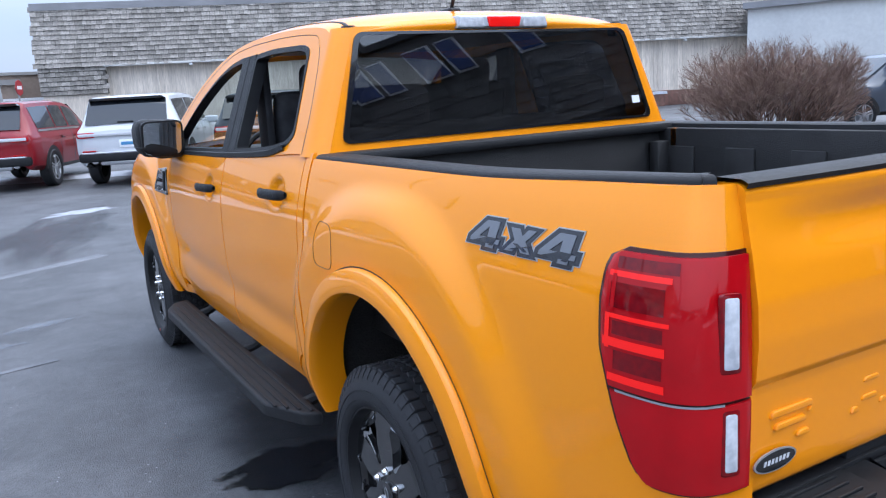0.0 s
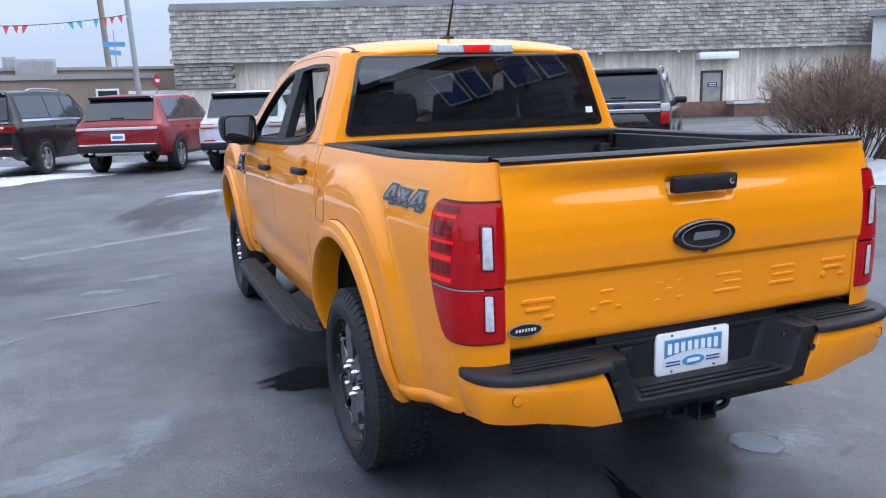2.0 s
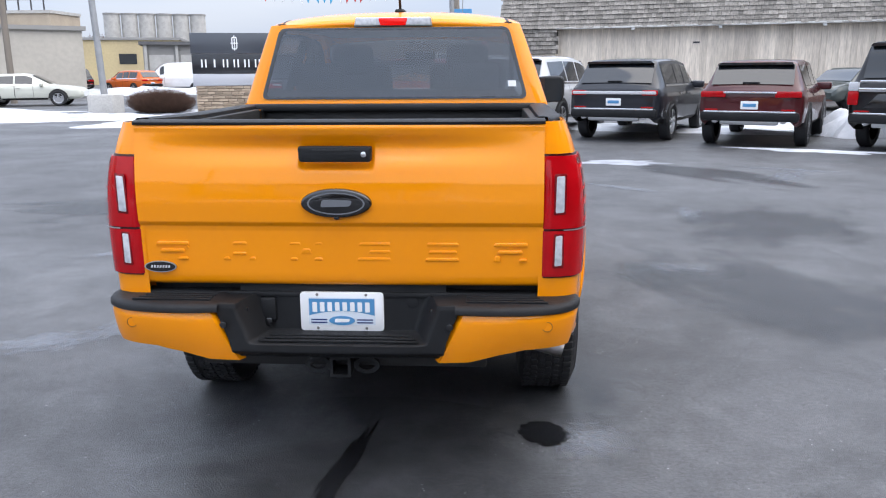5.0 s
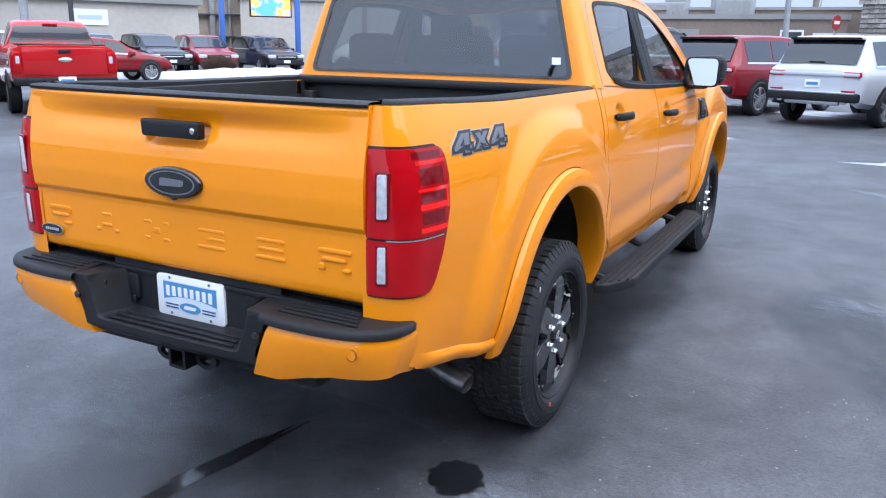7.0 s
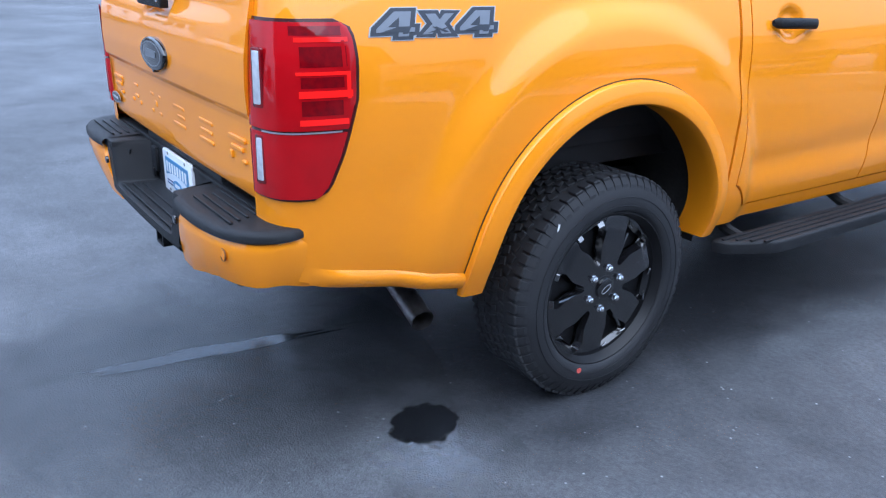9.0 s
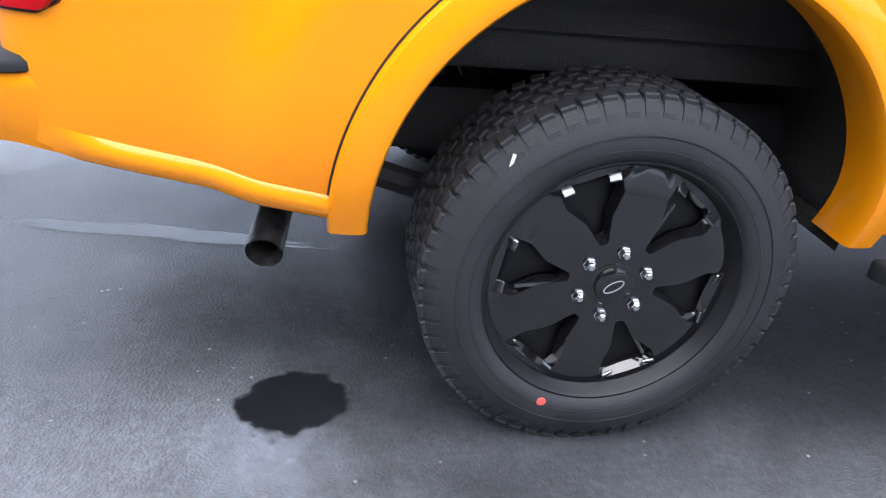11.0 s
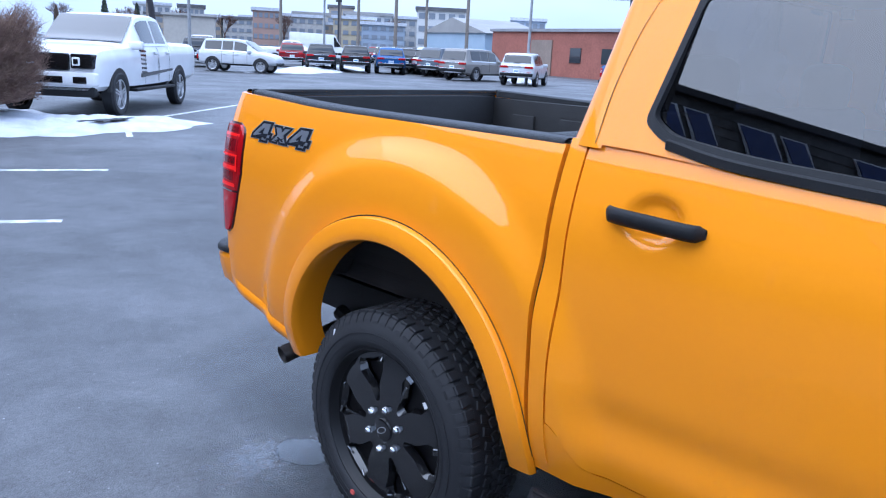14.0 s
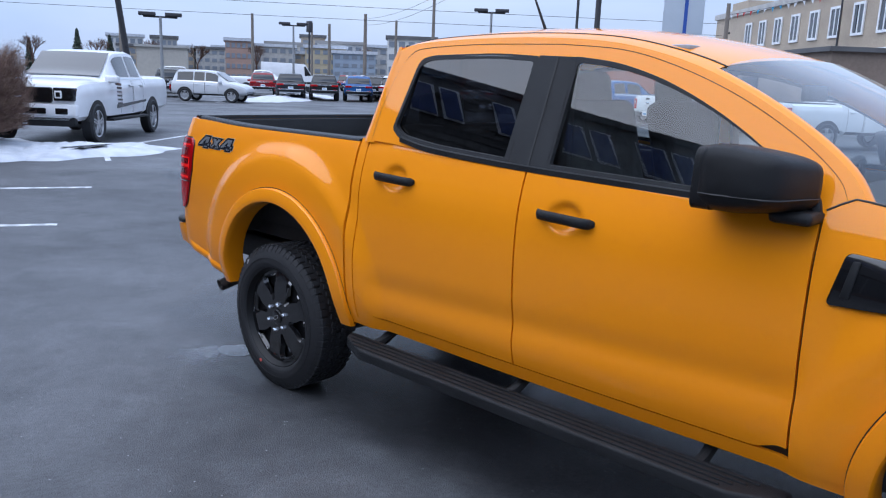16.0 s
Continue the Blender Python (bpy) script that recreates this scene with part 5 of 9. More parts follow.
# fuel flap on the left
def squircle(v):
    return math.copysign(abs(v) ** 0.45, v)
c = [side_point(-1, 0.31 + 0.070 * squircle(math.cos(t)), 1.055 + 0.068 * squircle(math.sin(t)), 0.0004) for t in np.linspace(0, 2 * math.pi, 61)]
part("fuel_flap_line", tube(bmesh.new(), c, 0.0014, 6), SEAM, truck)

# interior
for x in (-0.36, 0.36):
    st = thing("front_seat", "dark cloth front seat", "")
    st.parent = truck
    part("cushion", make_box(x - 0.25, x + 0.25, 1.55, 2.05, 0.78, 0.95, 0.06, 3), SEAT, st)
    part("backrest", box(bmesh.new(), x - 0.24, x + 0.24, -0.06, 0.06, 0.0, 0.62, 0.05, 3, pose(0, 1.60, 0.92, 14, 0, 0)), SEAT, st)
    part("headrest", box(bmesh.new(), x - 0.13, x + 0.13, -0.045, 0.045, 0.0, 0.20, 0.045, 3, pose(0, 1.44, 1.44, 8, 0, 0)), SEAT, st)
bench = thing("rear_bench", "dark cloth rear bench seat", "")
bench.parent = truck
part("cushion", make_box(-0.66, 0.66, 0.75, 1.2, 0.78, 0.93, 0.06, 3), SEAT, bench)
part("backrest", make_box(-0.66, 0.66, 0.60, 0.75, 0.9, 1.38, 0.05, 3), SEAT, bench)
for x in (-0.42, 0.42):
    part("headrest", make_box(x - 0.13, x + 0.13, 0.62, 0.72, 1.36, 1.52, 0.045, 3), SEAT, bench)
part("cab_floor", make_box(-0.74, 0.74, 0.56, 2.7, 0.60, 0.66), INTERIOR, truck)
part("dashboard", make_box(-0.72, 0.72, 2.28, 2.66, 0.95, 1.25, 0.08, 4), INTERIOR, truck)
part("headliner", make_box(-0.58, 0.58, 0.66, 1.95, 1.70, 1.725, 0.01), material("headliner", (0.30, 0.30, 0.30), 0.9), truck)
part("bench_backing", make_box(-0.72, 0.72, 0.56, 0.60, 0.8, 1.33), INTERIOR, truck)
bm = bmesh.new()
c = [(-0.36 + 0.18 * math.cos(t), 2.20 + 0.06 * math.sin(t), 1.16 + 0.17 * math.sin(t)) for t in np.linspace(0, 2 * math.pi, 33)]
tube(bm, c, 0.015, 8, cap=False)
box(bm, -0.43, -0.29, 2.19, 2.24, 1.10, 1.22, 0.02)
part("steering_wheel", bm, INTERIOR, truck)
part("mirror_inside", make_box(-0.11, 0.11, 2.16, 2.19, 1.55, 1.61, 0.012), INTERIOR, truck)
for s in (1, -1):
    part("door_lining", make_box(*sorted((s * 0.72, s * 0.77)), 0.62, 2.5, 0.65, 1.255, 0.02), INTERIOR, truck)
    part("pillar_lining", make_box(*sorted((s * 0.62, s * 0.655)), 1.42, 1.54, 1.25, 1.68, 0.01), INTERIOR, truck)


# ---- ground ----
def asphalt_material():
    m = material("asphalt", (0.051, 0.053, 0.058), 0.62, 0, 0, (0.076, 0.078, 0.083), 0.35, 0.6, 140, rough2=0.44, fine=0.0, detail=8)
    n, l = m.node_tree.nodes, m.node_tree.links
    b = n["Principled BSDF"]
    src = b.inputs["Base Color"].links[0].from_socket
    co = [q for q in n if q.type == "TEX_COORD"][0]
    # pale grains of stone and salt
    v = n.new("ShaderNodeTexVoronoi")
    v.inputs["Scale"].default_value = 19
    l.new(co.outputs["Object"], v.inputs["Vector"])
    lt = n.new("ShaderNodeMapRange")
    lt.inputs["From Min"].default_value, lt.inputs["From Max"].default_value = 0.03, 0.10
    lt.inputs["To Min"].default_value, lt.inputs["To Max"].default_value = 1.0, 0.0
    l.new(v.outputs["Distance"], lt.inputs["Value"])
    pick = n.new("ShaderNodeTexNoise")
    pick.inputs["Scale"].default_value = 5
    l.new(co.outputs["Object"], pick.inputs["Vector"])
    pk = n.new("ShaderNodeMapRange")
    pk.inputs["From Min"].default_value, pk.inputs["From Max"].default_value = 0.46, 0.58
    l.new(pick.outputs["Fac"], pk.inputs["Value"])
    mu = n.new("ShaderNodeMath")
    mu.operation = "MULTIPLY"
    l.new(lt.outputs["Result"], mu.inputs[0])
    l.new(pk.outputs["Result"], mu.inputs[1])
    g = n.new("ShaderNodeTexNoise")
    g.inputs["Scale"].default_value, g.inputs["Detail"].default_value, g.inputs["Roughness"].default_value = 55, 5, 0.8
    l.new(co.outputs["Object"], g.inputs["Vector"])
    gr = n.new("ShaderNodeMapRange")
    gr.inputs["From Min"].default_value, gr.inputs["From Max"].default_value = 0.3, 0.7
    gr.inputs["To Min"].default_value, gr.inputs["To Max"].default_value = 0.50, 1.55
    l.new(g.outputs["Fac"], gr.inputs["Value"])
    blot = n.new("ShaderNodeTexNoise")
    blot.inputs["Scale"].default_value, blot.inputs["Detail"].default_value, blot.inputs["Roughness"].default_value = 1.7, 9, 0.62
    blot.inputs["Distortion"].default_value = 0.6
    l.new(co.outputs["Object"], blot.inputs["Vector"])
    br = n.new("ShaderNodeMapRange")
    br.inputs["From Min"].default_value, br.inputs["From Max"].default_value = 0.36, 0.66
    br.inputs["To Min"].default_value, br.inputs["To Max"].default_value = 0.78, 1.36
    l.new(blot.outputs["Fac"], br.inputs["Value"])
    both = n.new("ShaderNodeMath")
    both.operation = "MULTIPLY"
    l.new(gr.outputs["Result"], both.inputs[0])
    l.new(br.outputs["Result"], both.inputs[1])
    mott = n.new("ShaderNodeTexNoise")
    mott.inputs["Scale"].default_value, mott.inputs["Detail"].default_value, mott.inputs["Roughness"].default_value = 7.5, 7, 0.7
    l.new(co.outputs["Object"], mott.inputs["Vector"])
    mr = n.new("ShaderNodeMapRange")
    mr.inputs["From Min"].default_value, mr.inputs["From Max"].default_value = 0.32, 0.68
    mr.inputs["To Min"].default_value, mr.inputs["To Max"].default_value = 0.80, 1.22
    l.new(mott.outputs["Fac"], mr.inputs["Value"])
    three = n.new("ShaderNodeMath")
    three.operation = "MULTIPLY"
    l.new(both.outputs[0], three.inputs[0])
    l.new(mr.outputs["Result"], three.inputs[1])
    hs = n.new("ShaderNodeHueSaturation")
    l.new(src, hs.inputs["Color"])
    l.new(three.outputs[0], hs.inputs["Value"])
    # fine cracks
    cr = n.new("ShaderNodeTexVoronoi")
    cr.feature = "DISTANCE_TO_EDGE"
    cr.inputs["Scale"].default_value = 0.13
    wob = n.new("ShaderNodeTexNoise")
    wob.inputs["Scale"].default_value, wob.inputs["Detail"].default_value = 1.6, 6
    l.new(co.outputs["Object"], wob.inputs["Vector"])
    ad = n.new("ShaderNodeMix")
    ad.data_type = "VECTOR"
    ad.inputs["Factor"].default_value = 0.55
    l.new(co.outputs["Object"], ad.inputs["A"])
    l.new(wob.outputs["Color"], ad.inputs["B"])
    l.new(ad.outputs["Result"], cr.inputs["Vector"])
    cm = n.new("ShaderNodeMapRange")
    cm.inputs["From Min"].default_value, cm.inputs["From Max"].default_value = 0.0, 0.0022
    cm.inputs["To Min"].default_value, cm.inputs["To Max"].default_value = 0.72, 1.0
    l.new(cr.outputs["Distance"], cm.inputs["Value"])
    hs2 = n.new("ShaderNodeHueSaturation")
    l.new(hs.outputs["Color"], hs2.inputs["Color"])
    l.new(cm.outputs["Result"], hs2.inputs["Value"])
    mx = n.new("ShaderNodeMix")
    mx.data_type = "RGBA"
    mx.inputs["B"].default_value = (0.42, 0.43, 0.45, 1)
    l.new(mu.outputs[0], mx.inputs["Factor"])
    l.new(hs2.outputs["Color"], mx.inputs["A"])
    l.new(mx.outputs["Result"], b.inputs["Base Color"])
    return m


ASPHALT = asphalt_material()
SNOW = material("snow", (0.55, 0.57, 0.61), 0.7, 0, 0, (0.42, 0.445, 0.49), 3, 0.6, 20, fine=0.06)
SLUSH = material("thin_slush", (0.36, 0.38, 0.42), 0.5, 0, 0, (0.22, 0.23, 0.26), 4, 0.5, 60, fine=0.2)
WET = material("wet_asphalt", (0.020, 0.022, 0.026), 0.10, 0, 0, (0.035, 0.038, 0.044), 6, 0.15, 160, rough2=0.32)
LINE = material("worn_line_paint", (0.62, 0.63, 0.65), 0.7, 0, 0, (0.36, 0.37, 0.39), 9, 0.3, 90, lo=0.45, hi=0.6, fine=0.1)
FADED = material("faded_line_paint", (0.085, 0.090, 0.10), 0.6, 0, 0, (0.14, 0.145, 0.16), 3, 0.3, 90, fine=0.15)

edges_g = sorted(set(list(np.linspace(-800, 800, 21)) + list(np.linspace(-30, 30, 21))))
ground = tagged(part("ground", grid(bmesh.new(), lambda x, y: (x, y, 0), edges_g, edges_g), ASPHALT), "damp dark grey asphalt car park with fine cracks", "ground", kind="structure")


def patch(name, cx, cy, rx, ry, h, mat, seed, label, category, turn=0.0, rough=0.35, rings=10, z=0.004, flat_top=False, soft=1.0):
    """An irregular low sheet lying on the ground: snow, slush, water or oil."""
    bm = bmesh.new()
    n = 48
    c, sn = math.cos(radians(turn)), math.sin(radians(turn))
    rows = []
    for k in range(rings + 1):
        f = k / rings
        ring = []
        for i in range(n):
            a = 2 * math.pi * i / n
            w = 1 + rough * (noise.noise((math.cos(a) * 1.3 + seed * 7.1, math.sin(a) * 1.3, seed)) + 0.5 * noise.noise((math.cos(a) * 4 + seed, math.sin(a) * 4, seed * 3.3)))
            x, y = rx * f * w * math.cos(a), ry * f * w * math.sin(a)
            top = h * (1 - f ** 2) if not flat_top else h * min(1.0, (1 - f) * 6)
            top *= 0.65 + 0.7 * abs(noise.noise((x * 2 * soft + seed, y * 2 * soft, seed * 1.7)))
            ring.append(bm.verts.new((cx + x * c - y * sn, cy + x * sn + y * c, z + top)))
        rows.append(ring)
    for a, b in zip(rows, rows[1:]):
        for i in range(n):
            bm.faces.new((a[i], b[i], b[(i + 1) % n], a[(i + 1) % n]))
    return tagged(part(name, bm, mat), label, category, kind="structure")


def stripe(x0, y0, x1, y1, w, mat, label="worn white parking line on the asphalt"):
    d = Vector((x1 - x0, y1 - y0))
    nrm = Vector((-d.y, d.x)).normalized() * w / 2
    bm = bmesh.new()
    k = max(2, int(d.length / 0.25))
    rnd = random.Random(int(x0 * 100 + y0 * 10))
    rows = []
    for i in range(k + 1):
        p = Vector((x0, y0)) + d * (i / k)
        j = 1 + rnd.uniform(-0.12, 0.12)
        rows.append([bm.verts.new((p.x + nrm.x * e * j, p.y + nrm.y * e * j, z)) for e, z in ((-1.06, 0.001), (-1, 0.005), (1, 0.005), (1.06, 0.001))])
    for a, b in zip(rows, rows[1:]):
        for i in range(3):
            bm.faces.new((a[i], a[i + 1], b[i + 1], b[i]))
    return tagged(part("parking_line", bm, mat), label, "road marking", kind="structure")


for a in ((-1.35, -7.38, 1.4, -8.7), (0.02, -5.0, 2.6, -6.3)):
    stripe(*a, 0.10, LINE)
stripe(-3.6, -12.35, -8.2, -15.9, 0.10, LINE)
stripe(-2.9, -10.3, -3.7, -12.3, 0.10, LINE)
stripe(-2.75, 5.95, -0.75, 6.95, 0.16, FADED, "faded grey line on the asphalt")
stripe(-2.3, 3.2, -1.5, 3.35, 0.06, FADED, "faded grey line on the asphalt")

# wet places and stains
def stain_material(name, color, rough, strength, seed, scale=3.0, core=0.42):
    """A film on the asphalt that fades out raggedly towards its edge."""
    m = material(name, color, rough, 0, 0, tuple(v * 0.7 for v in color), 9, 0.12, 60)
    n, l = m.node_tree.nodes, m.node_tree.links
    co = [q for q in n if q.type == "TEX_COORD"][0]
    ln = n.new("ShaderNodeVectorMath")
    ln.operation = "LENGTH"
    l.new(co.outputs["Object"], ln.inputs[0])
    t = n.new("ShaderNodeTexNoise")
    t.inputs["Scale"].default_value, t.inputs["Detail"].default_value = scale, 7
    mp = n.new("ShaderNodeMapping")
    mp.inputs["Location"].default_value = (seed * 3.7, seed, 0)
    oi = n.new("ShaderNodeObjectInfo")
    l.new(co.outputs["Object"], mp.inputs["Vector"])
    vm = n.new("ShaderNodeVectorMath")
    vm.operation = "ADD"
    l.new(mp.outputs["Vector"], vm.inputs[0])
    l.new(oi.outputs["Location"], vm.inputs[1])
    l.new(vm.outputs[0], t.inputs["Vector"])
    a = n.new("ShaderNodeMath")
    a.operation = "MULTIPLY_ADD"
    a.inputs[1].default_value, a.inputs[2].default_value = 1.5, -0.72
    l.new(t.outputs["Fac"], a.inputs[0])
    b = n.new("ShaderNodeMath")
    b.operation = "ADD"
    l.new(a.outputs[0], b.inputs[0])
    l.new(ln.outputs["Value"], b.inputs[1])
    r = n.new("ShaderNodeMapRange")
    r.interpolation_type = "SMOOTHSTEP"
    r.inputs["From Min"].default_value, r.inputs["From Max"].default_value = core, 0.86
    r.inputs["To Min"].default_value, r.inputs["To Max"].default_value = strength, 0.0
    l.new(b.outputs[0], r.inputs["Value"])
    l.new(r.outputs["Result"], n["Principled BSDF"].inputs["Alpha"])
    return m


WATER = stain_material("standing_water", (0.014, 0.015, 0.017), 0.03, 0.96, 1, 1.5, 0.66)
WATER.node_tree.nodes["Principled BSDF"].inputs["IOR"].default_value = 1.9
DARK_FILM = stain_material("dark_film", (0.026, 0.028, 0.034), 0.28, 0.45, 2, 2.0)
WETFILM = stain_material("wet_film", (0.034, 0.036, 0.041), 0.13, 0.42, 6, 1.2, 0.2)
# pale salt colour that also paints the sky's sheen on wet patches
SALT_SHEEN = stain_material("salt_sheen_film", (0.25, 0.275, 0.32), 0.30, 0.48, 3, 4.0, 0.10)
# pale colour painting the sky mirrored at the puddle's rim
PUDDLE_SHEEN = stain_material("puddle_sheen_film", (0.28, 0.30, 0.34), 0.30, 0.50, 8, 5.0, 0.10)
TAR = stain_material("wet_seam", (0.010, 0.010, 0.011), 0.04, 0.95, 4, 1.6, 0.62)
for nd in [q for q in TAR.node_tree.nodes if q.type == "BUMP"]:
    nd.inputs["Strength"].default_value = 0.01
TAR.node_tree.nodes["Principled BSDF"].inputs["IOR"].default_value = 2.0
disc_me = bpy.data.meshes.new("stain")
bm = bmesh.new()
bm.faces.new([bm.verts.new((math.cos(2 * math.pi * k / 48), math.sin(2 * math.pi * k / 48), 0)) for k in range(48)])
bm.to_mesh(disc_me)
bm.free()
stain_count = [0]


def stain(mat, x, y, rx, ry, turn, label, category="puddle"):
    stain_count[0] += 1
    me = disc_me.copy()
    me.materials.append(mat)
    o = new("puddle" if category == "puddle" else "ground_stain", me)
    o.matrix_world = Matrix.Translation((x, y, 0.0040 + 0.00015 * stain_count[0])) @ Matrix.Rotation(radians(turn), 4, "Z") @ Matrix.Diagonal((rx, ry, 1, 1))
    return tagged(o, label, category, kind="structure")


stain(PUDDLE_SHEEN, 0.89, -0.64, 0.28, 0.25, 10, "pale rim with painted sky sheen round the puddle", "stain")
stain(WATER, 0.735, -0.605, 0.130, 0.150, 35, "shallow puddle under the tailpipe")
stain(TAR, -0.055, -0.98, 0.055, 0.62, -8, "glossy wet seam in the asphalt", "stain")
stain(WATER, -0.83, 1.10, 0.34, 0.24, 0, "dark puddle beside the wheel")
stain(SALT_SHEEN, -2.0, 0.42, 0.50, 0.28, 20, "pale film of salt and painted wet sheen on the asphalt", "stain")
stain(SALT_SHEEN, -1.66, 0.72, 0.22, 0.40, -20, "pale film of salt and painted wet sheen on the asphalt", "stain")
stain(WETFILM, 0.0, -1.25, 1.15, 1.0, 0, "wet glossy asphalt behind the bumper")
# darker oval about the size of the truck's footprint
stain(DARK_FILM, 0.1, 1.2, 1.5, 2.9, 0, "darker asphalt under the truck", "stain")
for k, (x, y, rx, ry) in enumerate(((-1.9, 3.9, 0.35, 0.16), (-1.55, 4.3, 0.4, 0.12), (-2.6, 2.6, 0.38, 0.15), (-2.9, 5.0, 0.5, 0.12), (4.6, 7.5, 1.3, 0.35), (-3.4, 8.2, 1.2, 0.25),
                                   (2.6, 4.5, 0.7, 0.25), (3.4, -3.0, 0.8, 0.3), (-3.0, -4.5, 1.0, 0.4), (2.2, 6.4, 0.8, 0.2), (4.9, 8.3, 1.2, 0.25), (1.9, 2.2, 0.5, 0.3))):
    stain(SALT_SHEEN, x, y, rx, ry, 15 * k, "pale film of salt and painted wet sheen on the asphalt", "stain")
for k, (x, y, rx, ry) in enumerate(((-3.5, 4.8, 2.0, 1.0), (2.4, 1.6, 1.0, 1.6), (3.2, 4.0, 1.5, 1.0), (-1.0, 9.0, 3.0, 0.8), (-3.2, -7.0, 2.2, 1.0), (3.5, 8.0, 2.5, 0.8))):
    stain(DARK_FILM, x, y, rx, ry, 25 * k, "darker damp asphalt", "stain")

# snow
patch("snow_patch", -0.5, 11.1, 0.55, 0.25, 0.02, SLUSH, 31, "thin slush on the asphalt", "snow", turn=20, rough=0.9)
patch("snow_patch", 2.6, 9.2, 0.75, 0.3, 0.02, SLUSH, 32, "thin slush on the asphalt", "snow", rough=1.0)
patch("snow_patch", 6.3, 11.0, 1.2, 0.3, 0.03, SNOW, 33, "thin snow on the asphalt", "snow", turn=-25, rough=0.9)
patch("snow_patch", -5.6, 16.6, 3.4, 1.3, 0.05, SNOW, 35, "trodden snow round the parked cars", "snow", turn=-10, rough=0.5)
patch("snow_bank", -8.2, 18.6, 3.2, 1.6, 0.18, SNOW, 36, "snow bank beside the sign", "snow", turn=10, rough=0.5)
patch("snow_bank", -6.2, 20.3, 1.0, 0.6, 0.55, SNOW, 37, "snow heap beside the sign", "snow", rough=0.6)
patch("snow_bank", -13.5, 20.4, 4.5, 0.8, 0.28, SNOW, 38, "snow bank along the kerb", "snow", turn=16, rough=0.6)
patch("snow_patch", -1.5, 19.0, 4.5, 1.1, 0.06, SNOW, 39, "trodden snow under the parked cars", "snow", turn=-22, rough=0.6)
patch("snow_patch", 4.6, 16.6, 4.2, 1.2, 0.12, SNOW, 40, "snow in front of the parked cars", "snow", turn=-28, rough=0.6)
patch("snow_bank", 8.7, 14.4, 1.1, 0.7, 0.75, SNOW, 41, "snow heap between parked cars", "snow", rough=0.6)
patch("snow_bank", 11.5, 15.5, 5, 1.2, 0.35, SNOW, 42, "snow bank before the building", "snow", turn=-25, rough=0.5)
patch("snow_bank", 10.0, 5.6, 2.6, 1.3, 0.32, SNOW, 43, "snow bank under the hedge", "snow", turn=-50, rough=0.4)
patch("snow_bank", -3.0, -11.9, 1.9, 1.1, 0.20, SNOW, 44, "snow on the planted island", "snow", turn=12, rough=0.5)
patch("snow_bank", -1.0, -12.6, 2.6, 1.6, 0.28, SNOW, 45, "snow on the planted island", "snow", turn=0, rough=0.5)
patch("snow_patch", -3.1, -11.5, 0.5, 0.12, 0.01, WET, 46, "wet gap in the snow", "puddle", turn=15, rough=0.9, z=0.16)
patch("snow_patch", -30, -42, 11, 2.2, 0.3, SNOW, 47, "snow behind the far cars", "snow", turn=40, rough=0.4)
patch("snow_patch", -14, -20, 1.2, 0.25, 0.02, SNOW, 48, "thin snow on the asphalt", "snow", turn=40, rough=0.9)
patch("snow_patch", -36, -30, 3.0, 0.8, 0.25, SNOW, 49, "snow heap by the parked row", "snow", turn=40, rough=0.7)
patch("snow_bank", -24.5, 16.5, 14, 0.7, 0.35, SNOW, 50, "snow bank along the far kerb", "snow", turn=46, rough=0.5)
patch("snow_bank", -20, 22.3, 5, 0.6, 0.45, SNOW, 51, "snow bank along the far kerb", "snow", turn=52, rough=0.6)
patch("snow_bank", -22, 48, 9, 1.6, 0.5, SNOW, 52, "snow bank across the road", "snow", turn=20, rough=0.5)
patch("snow_bank", -10.5, 24.0, 2.5, 1.0, 0.2, SNOW, 53, "snow round the shrub", "snow", turn=10, rough=0.5)


# ---- buildings ----
SHINGLE = material("weathered_shingle", (0.200, 0.184, 0.166), 0.88, 0, 0, (0.300, 0.278, 0.250), 0.7, 0.5, 40, jitter=0.30, fine=0.28)
# dark backing: the shade between the shingles is put into its colour
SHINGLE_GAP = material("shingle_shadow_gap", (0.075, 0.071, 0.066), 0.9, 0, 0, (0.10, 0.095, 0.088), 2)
SIDING = material("pale_siding", (0.66, 0.585, 0.50), 0.8, 0, 0, (0.50, 0.44, 0.375), 1.6, 0.3, 30, jitter=0.12, fine=0.16, stretch=(1, 1, 0.12))
FASCIA = material("grey_fascia", (0.20, 0.20, 0.21), 0.6, 0, 0, (0.25, 0.25, 0.26), 0.8)
BRICK_DARK = material("brown_brick", (0.17, 0.085, 0.065), 0.85, 0, 0, (0.12, 0.065, 0.05), 6, 0.4, 40, fine=0.2)
TAN_WALL = material("tan_render", (0.42, 0.35, 0.27), 0.85, 0, 0, (0.36, 0.30, 0.235), 0.6, 0.3, 20, fine=0.08)
BEIGE_WALL = material("beige_wall", (0.46, 0.43, 0.38), 0.85, 0, 0, (0.40, 0.375, 0.335), 0.25, 0.2, 20, fine=0.06)
GREY_BAND = material("grey_band", (0.27, 0.265, 0.255), 0.8, 0, 0, (0.23, 0.225, 0.22), 0.4)
BROWN_WALL = material("brown_wall", (0.24, 0.185, 0.15), 0.85, 0, 0, (0.20, 0.155, 0.125), 0.6, 0.3, 20, fine=0.08)
YELLOW_WALL = material("yellow_wall", (0.52, 0.42, 0.24), 0.85, 0, 0, (0.46, 0.37, 0.22), 0.3, fine=0.06)
CONCRETE = material("pale_concrete", (0.45, 0.44, 0.42), 0.85, 0, 0, (0.36, 0.35, 0.335), 1.5, 0.4, 40, fine=0.12)
